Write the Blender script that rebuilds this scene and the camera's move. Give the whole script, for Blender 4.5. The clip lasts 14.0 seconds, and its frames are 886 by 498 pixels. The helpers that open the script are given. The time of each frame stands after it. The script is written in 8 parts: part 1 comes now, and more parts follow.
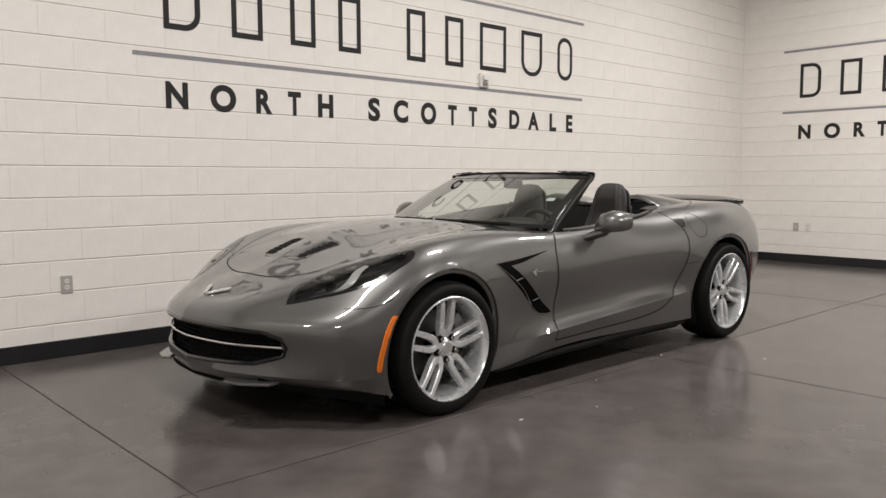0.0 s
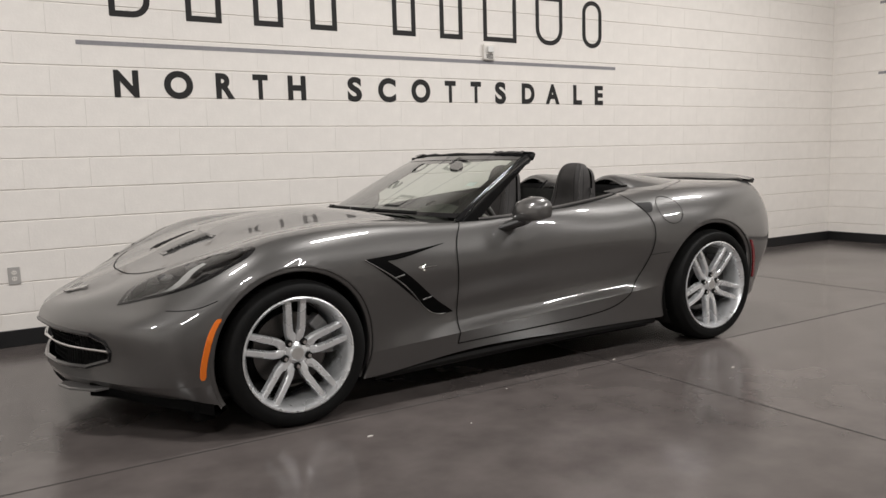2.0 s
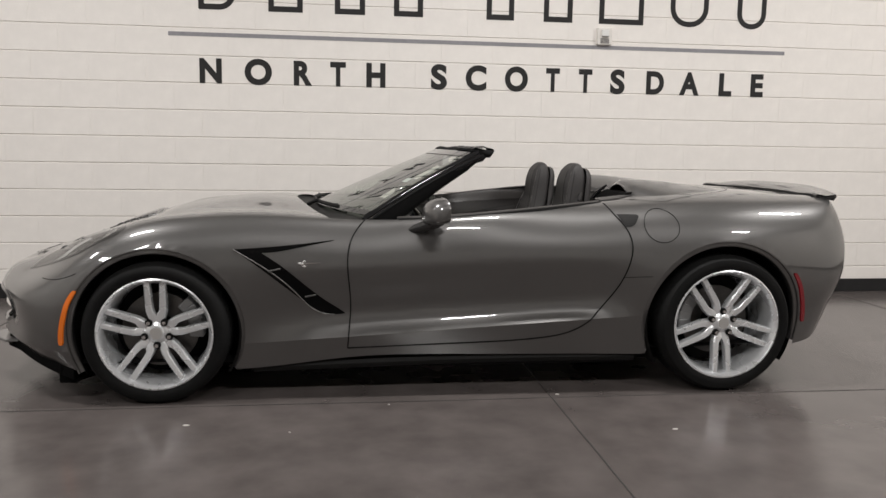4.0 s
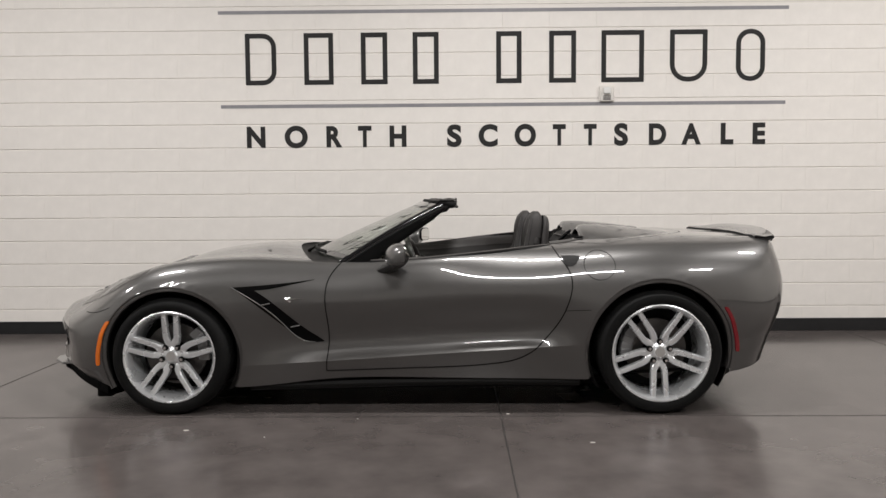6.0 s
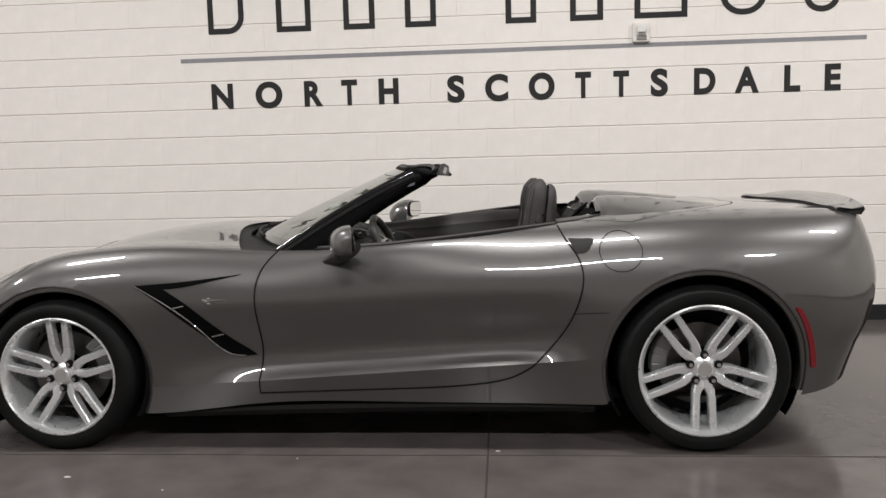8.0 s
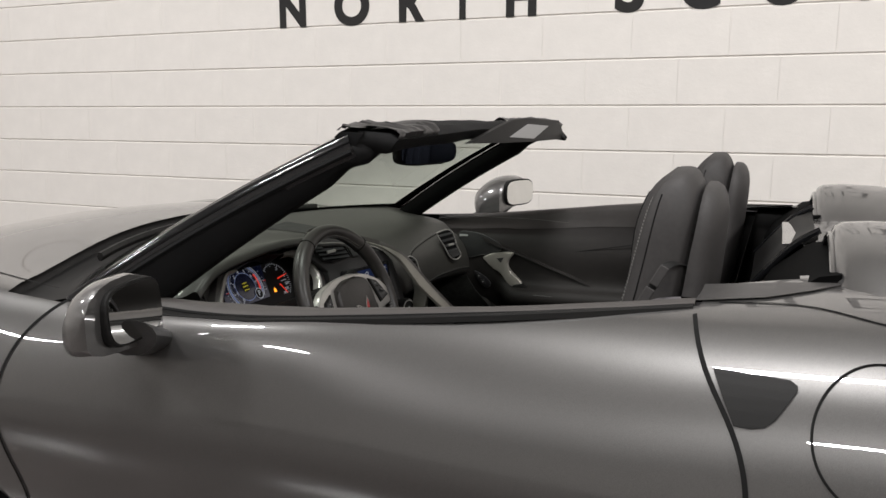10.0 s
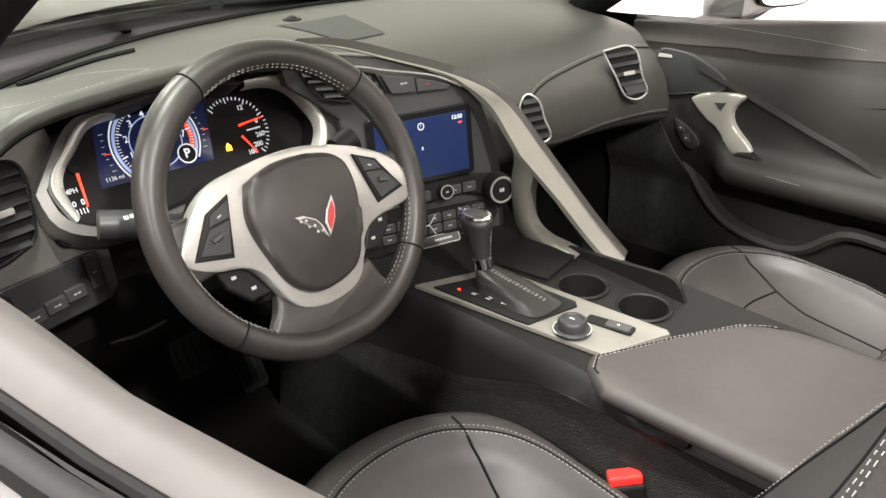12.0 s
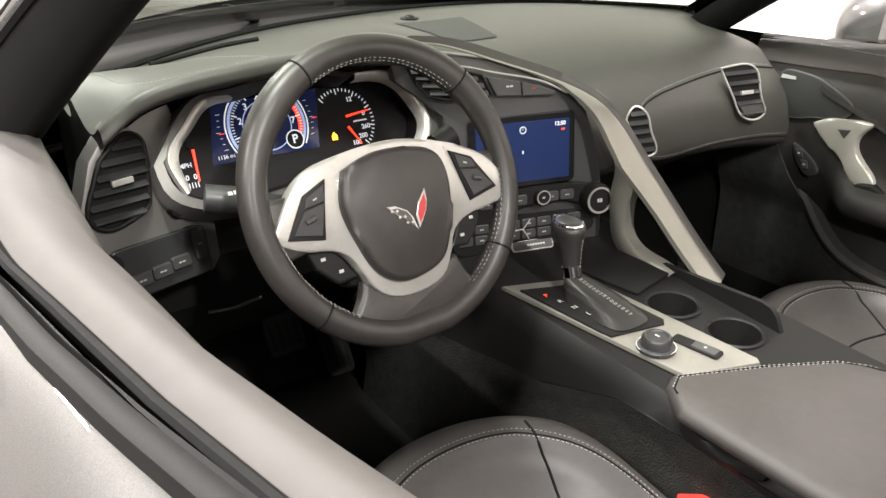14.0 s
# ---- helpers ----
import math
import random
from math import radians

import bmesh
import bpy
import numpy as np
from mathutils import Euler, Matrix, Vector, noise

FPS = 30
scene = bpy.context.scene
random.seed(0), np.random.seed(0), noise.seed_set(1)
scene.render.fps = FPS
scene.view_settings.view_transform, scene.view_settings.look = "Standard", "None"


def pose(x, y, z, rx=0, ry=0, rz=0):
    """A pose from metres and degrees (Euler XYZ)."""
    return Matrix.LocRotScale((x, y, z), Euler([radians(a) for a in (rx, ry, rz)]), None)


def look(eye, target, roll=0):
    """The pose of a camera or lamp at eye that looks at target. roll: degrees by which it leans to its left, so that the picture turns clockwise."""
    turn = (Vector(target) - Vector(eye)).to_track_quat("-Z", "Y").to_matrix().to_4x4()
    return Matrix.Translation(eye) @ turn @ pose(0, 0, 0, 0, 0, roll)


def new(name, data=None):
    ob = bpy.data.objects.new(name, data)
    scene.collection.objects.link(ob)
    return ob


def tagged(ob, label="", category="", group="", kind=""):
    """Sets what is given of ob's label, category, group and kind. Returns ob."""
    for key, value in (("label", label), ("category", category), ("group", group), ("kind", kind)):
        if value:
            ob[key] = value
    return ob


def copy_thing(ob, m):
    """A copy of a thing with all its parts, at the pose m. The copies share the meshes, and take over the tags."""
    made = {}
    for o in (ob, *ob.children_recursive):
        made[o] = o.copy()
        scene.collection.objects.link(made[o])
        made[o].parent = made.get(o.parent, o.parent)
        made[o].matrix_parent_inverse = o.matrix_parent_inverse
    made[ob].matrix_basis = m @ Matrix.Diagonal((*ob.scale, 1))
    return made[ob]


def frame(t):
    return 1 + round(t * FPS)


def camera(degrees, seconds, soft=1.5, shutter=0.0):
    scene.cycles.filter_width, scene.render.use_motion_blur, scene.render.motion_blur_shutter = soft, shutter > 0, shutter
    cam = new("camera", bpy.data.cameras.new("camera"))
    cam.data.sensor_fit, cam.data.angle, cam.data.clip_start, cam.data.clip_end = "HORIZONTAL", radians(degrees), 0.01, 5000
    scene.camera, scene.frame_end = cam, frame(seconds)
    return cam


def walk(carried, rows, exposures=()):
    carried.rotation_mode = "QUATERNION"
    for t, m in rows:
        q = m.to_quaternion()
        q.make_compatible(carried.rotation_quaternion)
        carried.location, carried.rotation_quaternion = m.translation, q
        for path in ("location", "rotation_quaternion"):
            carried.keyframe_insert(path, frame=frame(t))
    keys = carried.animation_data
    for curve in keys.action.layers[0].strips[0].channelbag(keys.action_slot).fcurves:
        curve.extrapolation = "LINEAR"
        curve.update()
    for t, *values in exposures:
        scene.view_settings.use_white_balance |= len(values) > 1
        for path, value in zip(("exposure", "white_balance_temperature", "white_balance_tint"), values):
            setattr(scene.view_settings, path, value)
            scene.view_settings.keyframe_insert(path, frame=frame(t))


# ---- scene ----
cam = camera(59.1, 14.0)
EXPOSURES = [(0, -0.05, 6500, 10), (1.5, -0.05, 6470, 10), (2.2, -0.05, 6380, 10), (7.2, -0.05, 6340, 10), (9.3, 0.18, 6280, 10), (10.2, 0.18, 6280, 10), (10.6, 0.34, 6300, 10), (11, 0.95, 6430, 10), (11.5, 1.9, 6500, 10), (12, 2.19, 6500, 10), (14, 2.16, 6500, 10)]
LAMP_ROWS, LAMP_COLS, LAMP_POWER = (-0.9, -4.7), (-5.2, -1.6, 2.0, 5.6), (76, 86, 95, 116)
PATH = [
    (0, (-2.549, -3.622, 1.142), (-1.199, -2.157, 0.964), -0.2),
    (0.5, (-2.504, -3.649, 1.139), (-1.174, -2.169, 0.936), 0.2),
    (1, (-2.231, -3.815, 1.16), (-0.991, -2.262, 0.935), -0.8),
    (1.5, (-1.77, -3.936, 1.141), (-0.611, -2.323, 0.91), -1.5),
    (2, (-1.219, -4.094, 1.16), (-0.173, -2.405, 0.93), -1.6),
    (4.3, (1.107, -4.6, 1.18), (1.255, -2.62, 0.938), 0.8),
    (4.5, (1.266, -4.698, 1.193), (1.356, -2.712, 0.972), 0.6),
    (5, (1.434, -4.983, 1.198), (1.45, -2.991, 1.03), 0.2),
    (5.5, (1.521, -5.143, 1.213), (1.51, -3.148, 1.07), -0.0),
    (6, (1.577, -5.168, 1.201), (1.55, -3.173, 1.068), -0.4),
    (6.5, (1.609, -5.14, 1.206), (1.568, -3.146, 1.064), -0.6),
    (7, (1.676, -4.999, 1.182), (1.617, -3.006, 1.02), -0.8),
    (7.2, (1.704, -4.865, 1.162), (1.629, -2.874, 0.99), -0.9),
    (9.3, (2.186, -2.525, 1.222), (1.732, -0.598, 0.944), -0.8),
    (9.5, (2.192, -2.342, 1.199), (1.655, -0.438, 0.907), -0.4),
    (10, (2.238, -1.862, 1.212), (1.464, -0.051, 0.864), 0.0),
    (10.5, (2.261, -1.379, 1.205), (1.22, 0.273, 0.771), 1.0),
    (11, (2.141, -1.029, 1.176), (1.004, 0.472, 0.505), 2.7),
    (11.5, (2.062, -0.858, 1.14), (0.866, 0.514, 0.312), 2.0),
    (12, (2.053, -0.816, 1.126), (0.794, 0.467, 0.25), 0.5),
    (12.5, (2.052, -0.806, 1.123), (0.762, 0.447, 0.248), 0.1),
    (13, (2.052, -0.804, 1.122), (0.737, 0.428, 0.255), 0.4),
    (13.5, (2.065, -0.793, 1.126), (0.714, 0.404, 0.265), 1.1),
    (14, (2.077, -0.807, 1.12), (0.635, 0.277, 0.257), 2.1),
]
walk(cam, [(t, look(eye, target, roll)) for t, eye, target, roll in PATH], EXPOSURES)

# ---------------- light ----------------
world = bpy.data.worlds.new("world")
world.use_nodes = True
scene.world = world
world.node_tree.nodes["Background"].inputs[0].default_value = (0.9, 0.87, 0.84, 1)
world.node_tree.nodes["Background"].inputs[1].default_value = 0.02

WALL_Y, WALL_X, WEST_X, SOUTH_Y, CEIL = 1.73, 8.15, -7.5, -10.5, 4.4


# ---------------- materials ----------------
def material(name, colour, rough=0.5, metal=0.0, coat=0.0, coat_rough=0.03, noise_scale=0.0, noise_amount=0.0, bump=0.0,
             bump_scale=200.0, emission=0.0, alpha=1.0, transmission=0.0, ior=1.45, rough_var=0.0, bump_dist=0.002, sheen=0.0):
    m = bpy.data.materials.new(name)
    m.use_nodes = True
    nt = m.node_tree
    b = nt.nodes["Principled BSDF"]
    b.inputs["Base Color"].default_value = (*colour, 1)
    b.inputs["Roughness"].default_value = rough
    b.inputs["Metallic"].default_value = metal
    b.inputs["Coat Weight"].default_value = coat
    b.inputs["Coat Roughness"].default_value = coat_rough
    b.inputs["IOR"].default_value = ior
    b.inputs["Transmission Weight"].default_value = transmission
    b.inputs["Sheen Weight"].default_value = sheen
    if emission:
        b.inputs["Emission Color"].default_value = (*colour, 1)
        b.inputs["Emission Strength"].default_value = emission
    co = nt.nodes.new("ShaderNodeTexCoord")
    if noise_amount:
        n = nt.nodes.new("ShaderNodeTexNoise")
        n.inputs["Scale"].default_value = noise_scale
        n.inputs["Detail"].default_value = 6
        n2 = nt.nodes.new("ShaderNodeTexNoise")
        n2.inputs["Scale"].default_value = noise_scale * 9
        n2.inputs["Detail"].default_value = 4
        add = nt.nodes.new("ShaderNodeMath")
        add.operation = "ADD"
        mr = nt.nodes.new("ShaderNodeMapRange")
        mr.inputs["From Min"].default_value, mr.inputs["From Max"].default_value = 0.6, 1.4
        mr.inputs["To Min"].default_value, mr.inputs["To Max"].default_value = 1 - noise_amount, 1 + noise_amount
        mix = nt.nodes.new("ShaderNodeMix")
        mix.data_type, mix.blend_type = "RGBA", "MULTIPLY"
        mix.inputs[0].default_value = 1
        mix.inputs[6].default_value = (*colour, 1)
        nt.links.new(co.outputs["Object"], n.inputs["Vector"])
        nt.links.new(co.outputs["Object"], n2.inputs["Vector"])
        nt.links.new(n.outputs["Fac"], add.inputs[0])
        nt.links.new(n2.outputs["Fac"], add.inputs[1])
        nt.links.new(add.outputs[0], mr.inputs["Value"])
        nt.links.new(mr.outputs["Result"], mix.inputs[7])
        nt.links.new(mix.outputs[2], b.inputs["Base Color"])
        if rough_var:
            mr2 = nt.nodes.new("ShaderNodeMapRange")
            mr2.inputs["From Min"].default_value, mr2.inputs["From Max"].default_value = 0.35, 0.65
            mr2.inputs["To Min"].default_value, mr2.inputs["To Max"].default_value = rough - rough_var, rough + rough_var
            nt.links.new(n.outputs["Fac"], mr2.inputs["Value"])
            nt.links.new(mr2.outputs["Result"], b.inputs["Roughness"])
    if bump:
        n3 = nt.nodes.new("ShaderNodeTexNoise")
        n3.inputs["Scale"].default_value = bump_scale
        n3.inputs["Detail"].default_value = 3
        bp = nt.nodes.new("ShaderNodeBump")
        bp.inputs["Strength"].default_value = bump
        bp.inputs["Distance"].default_value = bump_dist
        nt.links.new(co.outputs["Object"], n3.inputs["Vector"])
        nt.links.new(n3.outputs["Fac"], bp.inputs["Height"])
        nt.links.new(bp.outputs["Normal"], b.inputs["Normal"])
    return m


def glass_material(name, tint, ior=1.45, rough=0.0):
    """Thin clear sheet: see-through with a sharp reflection."""
    m = bpy.data.materials.new(name)
    m.use_nodes = True
    nt = m.node_tree
    nt.nodes.clear()
    out = nt.nodes.new("ShaderNodeOutputMaterial")
    tr = nt.nodes.new("ShaderNodeBsdfTransparent")
    tr.inputs[0].default_value = (*tint, 1)
    gl = nt.nodes.new("ShaderNodeBsdfGlossy")
    gl.inputs["Roughness"].default_value = rough
    fr = nt.nodes.new("ShaderNodeLayerWeight")
    fr.inputs[0].default_value = 0.5
    pw = nt.nodes.new("ShaderNodeMath")
    pw.operation = "POWER"
    pw.inputs[1].default_value = 3.6
    sc = nt.nodes.new("ShaderNodeMath")
    sc.operation = "MULTIPLY_ADD"
    sc.inputs[1].default_value, sc.inputs[2].default_value = 0.85, (ior - 1) ** 2 / (ior + 1) ** 2 * 2.4
    nt.links.new(fr.outputs["Facing"], pw.inputs[0])
    nt.links.new(pw.outputs[0], sc.inputs[0])
    mx = nt.nodes.new("ShaderNodeMixShader")
    nt.links.new(sc.outputs[0], mx.inputs[0])
    nt.links.new(tr.outputs[0], mx.inputs[1])
    nt.links.new(gl.outputs[0], mx.inputs[2])
    nt.links.new(mx.outputs[0], out.inputs[0])
    return m


M_BLOCK = material("painted block", (0.80, 0.765, 0.725), 0.55, noise_scale=1.1, noise_amount=0.05, bump=0.5, bump_scale=70, bump_dist=0.0016)
M_GREYWALL = material("pale wall paint", (0.66, 0.635, 0.61), 0.6, noise_scale=1.1, noise_amount=0.06)
M_JOINT = material("painted mortar", (0.75, 0.715, 0.68), 0.7, bump=0.4, bump_scale=60)
M_SIGNINK = material("black sign paint", (0.013, 0.0122, 0.0122), 0.7, noise_scale=3, noise_amount=0.25, bump=0.4, bump_scale=70, bump_dist=0.0016)
M_SIGNGREY = material("grey sign paint", (0.24, 0.235, 0.25), 0.5, noise_scale=3, noise_amount=0.15, bump=0.4, bump_scale=70, bump_dist=0.0016)
M_BASE = material("black vinyl cove base", (0.012, 0.012, 0.013), 0.42, noise_scale=2, noise_amount=0.3)
# Ceiling stays out of view; mid-grey cuts bounce and deepens shade under the car.
M_CEIL = material("grey ceiling paint", (0.50, 0.49, 0.475), 0.8, noise_scale=1, noise_amount=0.05)
M_PLASTIC_W = material("white plastic", (0.72, 0.69, 0.65), 0.4)
M_PLASTIC_G = material("grey metal plate", (0.46, 0.445, 0.43), 0.40, metal=0.25)
M_SLOT = material("dark slot", (0.03, 0.03, 0.03), 0.5)
M_LAMP = material("lamp housing", (0.75, 0.75, 0.74), 0.4)


def floor_material():
    m = material("polished dark concrete", (0.090, 0.078, 0.074), 0.19, noise_scale=0.55, noise_amount=0.35, rough_var=0.06, bump=0.10, bump_scale=9, bump_dist=0.003)
    b = m.node_tree.nodes["Principled BSDF"]
    b.inputs["Specular IOR Level"].default_value = 0.45
    return m


M_FLOOR = floor_material()
M_SEAL = material("dark joint sealant", (0.035, 0.031, 0.029), 0.6, noise_scale=5, noise_amount=0.3)
M_CHIP = material("pale chip", (0.5, 0.47, 0.44), 0.6)


def paint_material():
    m = material("dark grey metallic car paint", (0.104, 0.101, 0.099), 0.38, metal=0.64, coat=1.0, coat_rough=0.008)
    nt = m.node_tree
    b = nt.nodes["Principled BSDF"]
    co = nt.nodes.new("ShaderNodeTexCoord")
    v = nt.nodes.new("ShaderNodeTexVoronoi")
    v.inputs["Scale"].default_value = 2600
    mr = nt.nodes.new("ShaderNodeMapRange")
    mr.inputs["To Min"].default_value, mr.inputs["To Max"].default_value = 0.75, 1.3
    mix = nt.nodes.new("ShaderNodeMix")
    mix.data_type, mix.blend_type = "RGBA", "MULTIPLY"
    mix.inputs[0].default_value = 1
    b.inputs["Coat IOR"].default_value = 1.8
    mix.inputs[6].default_value = (0.104, 0.101, 0.099, 1)
    nt.links.new(co.outputs["Object"], v.inputs["Vector"])
    nt.links.new(v.outputs["Color"], mr.inputs["Value"])
    nt.links.new(mr.outputs["Result"], mix.inputs[7])
    nt.links.new(mix.outputs[2], b.inputs["Base Color"])
    return m


M_PAINT = paint_material()
M_GLOSSBLACK = material("gloss black trim", (0.008, 0.008, 0.009), 0.12, coat=0.6)
# black plastic; also colours the sheets that stand for deep shade
M_PLASTIC_SHADE = material("black plastic and painted shade", (0.003, 0.003, 0.003), 0.9)
M_BLACK = material("matt black plastic", (0.0085, 0.0082, 0.008), 0.55, bump=0.2, bump_scale=400, bump_dist=0.0006)
M_GAP = material("dark panel gap", (0.006, 0.006, 0.006), 0.8)
M_RUBBER = material("tyre rubber", (0.006, 0.006, 0.006), 0.75, noise_scale=12, noise_amount=0.3, bump=0.2, bump_scale=150)
M_ALLOY = material("silver alloy", (0.88, 0.895, 0.91), 0.28, metal=0.6, coat=0.4, noise_scale=8, noise_amount=0.06, rough_var=0.04)
M_DISC = material("brake steel", (0.13, 0.125, 0.12), 0.38, metal=1.0, noise_scale=20, noise_amount=0.25)
M_CALIPER = material("grey caliper", (0.28, 0.28, 0.28), 0.4, metal=0.5)
M_CHROME = material("chrome", (0.8, 0.8, 0.8), 0.08, metal=1.0)
M_SATIN = material("satin silver trim", (0.40, 0.388, 0.366), 0.30, metal=0.5, noise_scale=25, noise_amount=0.06)
M_PLATE = material("brushed grey-gold trim", (0.225, 0.216, 0.190), 0.36, metal=0.5, noise_scale=40, noise_amount=0.08)
M_HANDLE = material("pale satin handle", (0.44, 0.42, 0.375), 0.34, metal=0.35, noise_scale=30, noise_amount=0.05)
M_AMBER = material("amber reflector", (0.85, 0.19, 0.015), 0.25, coat=0.6)
M_RED = material("red reflector", (0.22, 0.008, 0.015), 0.2, coat=0.8)
M_REDPLASTIC = material("red plastic button", (0.75, 0.03, 0.025), 0.4)
M_LENS = glass_material("clear lamp lens", (0.9, 0.9, 0.9))
M_WINDSHIELD = glass_material("green tinted windscreen", (0.80, 0.87, 0.80), 1.75)
M_MIRROR = material("mirror glass", (0.78, 0.78, 0.76), 0.02, metal=1.0)
M_LEATHER = material("black leather", (0.0372, 0.0334, 0.0315), 0.48, noise_scale=6, noise_amount=0.15, bump=0.16, bump_scale=700, bump_dist=0.0004, rough_var=0.05)
M_SUEDE = material("charcoal seat cover", (0.033, 0.0303, 0.0297), 0.66, noise_scale=14, noise_amount=0.18, bump=0.3, bump_scale=500, bump_dist=0.0007)
M_SEAT = material("soft black seat leather", (0.0390, 0.0350, 0.0333), 0.54, noise_scale=9, noise_amount=0.14, bump=0.18, bump_scale=650, bump_dist=0.0005, rough_var=0.06)
M_GRIP = material("smooth black wheel leather", (0.0255, 0.0228, 0.0212), 0.42, noise_scale=8, noise_amount=0.15, bump=0.14, bump_scale=700, bump_dist=0.0004, rough_var=0.05)
M_BOOT = material("soft black leather", (0.018, 0.017, 0.0162), 0.40, noise_scale=12, noise_amount=0.2, bump=0.25, bump_scale=500, bump_dist=0.0006)
M_TONNEAU = material("satin dark grey trim", (0.040, 0.038, 0.037), 0.42, noise_scale=10, noise_amount=0.12)
M_DASH = material("black soft dash skin", (0.0360, 0.0345, 0.0312), 0.5, noise_scale=5, noise_amount=0.12, bump=0.3, bump_scale=600, bump_dist=0.0005)
M_CARPET = material("black carpet", (0.0200, 0.0203, 0.0184), 0.95, noise_scale=60, noise_amount=0.5, bump=0.9, bump_scale=420, bump_dist=0.004)
M_STITCH = material("pale grey thread", (0.30, 0.295, 0.28), 0.7)
M_CLOTH = material("black canvas", (0.005, 0.005, 0.0052), 0.8, bump=0.5, bump_scale=900, bump_dist=0.0006, noise_scale=9, noise_amount=0.2)
M_SEALRUBBER = material("creased black seal rubber", (0.022, 0.021, 0.021), 0.36, noise_scale=14, noise_amount=0.3, bump=0.4, bump_scale=60, bump_dist=0.003)
M_BELT = material("grey seat belt webbing", (0.10, 0.094, 0.098), 0.7, bump=0.1, bump_scale=900, bump_dist=0.0004)
M_GRAPHITE = material("graphite plastic", (0.055, 0.054, 0.054), 0.38, metal=0.3)
M_FASCIA = material("satin graphite fascia", (0.15, 0.145, 0.138), 0.38, metal=0.45, noise_scale=30, noise_amount=0.06)
for m_dull in (M_RUBBER, M_BLACK, M_PLASTIC_SHADE, M_GAP, M_CLOTH, M_CARPET):
    m_dull.node_tree.nodes["Principled BSDF"].inputs["Specular IOR Level"].default_value = 0.22
M_PLASTIC_SHADE.node_tree.nodes["Principled BSDF"].inputs["Specular IOR Level"].default_value = 0.08
M_DARKKEY = material("dark soft keys", (0.022, 0.022, 0.023), 0.4)
M_CARD = material("black door skin", (0.0175, 0.0155, 0.0145), 0.62, noise_scale=6, noise_amount=0.12, bump=0.3, bump_scale=500, bump_dist=0.0006)
M_CARD.node_tree.nodes["Principled BSDF"].inputs["Specular IOR Level"].default_value = 0.3
# lit tone of the door top pad, for the driver's side only
M_PAD_LIT = material("door top vinyl, lightened as lit", (0.0535, 0.0487, 0.046), 0.58, noise_scale=6, noise_amount=0.10, bump=0.08, bump_scale=600, bump_dist=0.0005)
M_SCREENBLUE = material("lit blue screen", (0.010, 0.017, 0.055), 0.15, emission=0.11, coat=0.4)
M_LCD = material("lit dark blue gauge", (0.008, 0.012, 0.045), 0.15, emission=0.10, coat=0.4)
M_GAUGEBLACK = material("black gauge face", (0.005, 0.0044, 0.005), 0.5)
M_GAUGEBLACK.node_tree.nodes["Principled BSDF"].inputs["Specular IOR Level"].default_value = 0.2
M_WHITELIT = material("lit white marks", (0.50, 0.52, 0.56), 0.4, emission=0.26)
M_BLUELIT = material("lit pale blue ring", (0.30, 0.38, 0.65), 0.4, emission=0.14)
M_REDLIT = material("lit red needle", (1.0, 0.05, 0.02), 0.4, emission=0.4)
M_YELLOWLIT = material("lit yellow text", (0.9, 0.8, 0.05), 0.4, emission=0.3)
M_PRINT = material("pale print", (0.36, 0.36, 0.35), 0.5)


# ---------------- helpers ----------------
def put_mesh(name, me, mats, parent=None, label="", smooth=True):
    ob = new(name, me)
    for m in (mats if isinstance(mats, (list, tuple)) else [mats]):
        me.materials.append(m)
    if smooth:
        me.shade_smooth()
    if parent is not None:
        ob.parent = parent
    if label:
        ob["label"] = label
    return ob


def part(name, bm, mats, parent=None, label="", smooth=False, sharp=35):
    me = bpy.data.meshes.new(name)
    bmesh.ops.recalc_face_normals(bm, faces=bm.faces)
    bm.to_mesh(me)
    bm.free()
    ob = put_mesh(name, me, mats, parent, label, smooth)
    if smooth:
        me.set_sharp_from_angle(angle=radians(sharp))
    return ob


def empty(name):
    return new(name, None)


def box(bm, x0, x1, y0, y1, z0, z1, bevel=0.0, m=None, seg=2):
    mat = Matrix.LocRotScale(((x0 + x1) / 2, (y0 + y1) / 2, (z0 + z1) / 2), None, (abs(x1 - x0), abs(y1 - y0), abs(z1 - z0)))
    r = bmesh.ops.create_cube(bm, size=1, matrix=(m @ mat) if m is not None else mat)
    if bevel:
        es = list({e for v in r["verts"] for e in v.link_edges})
        bmesh.ops.bevel(bm, geom=es, offset=bevel, segments=seg, affect="EDGES", profile=0.5)


def prism(bm, poly, depth, m, bevel=0.0, seg=2):
    """A polygon in the local x-y plane, given thickness along local z, at the pose m."""
    vs = [bm.verts.new(m @ Vector((p[0], p[1], 0))) for p in poly]
    f = bm.faces.new(vs)
    r = bmesh.ops.extrude_face_region(bm, geom=[f])
    top = [g for g in r["geom"] if isinstance(g, bmesh.types.BMVert)]
    d = (m.to_3x3() @ Vector((0, 0, depth)))
    for v in top:
        v.co += d
    if bevel:
        tf = [g for g in r["geom"] if isinstance(g, bmesh.types.BMFace)]
        es = list({e for g in tf for e in g.edges})
        bmesh.ops.bevel(bm, geom=es, offset=bevel, segments=seg, affect="EDGES", profile=0.5)


def cyl(bm, p0, p1, r0, r1=None, n=24, cap=True):
    r1 = r0 if r1 is None else r1
    p0, p1 = Vector(p0), Vector(p1)
    d = p1 - p0
    m = Matrix.Translation((p0 + p1) / 2) @ d.to_track_quat("Z", "Y").to_matrix().to_4x4()
    bmesh.ops.create_cone(bm, cap_ends=cap, segments=n, radius1=r0, radius2=r1, depth=d.length, matrix=m)


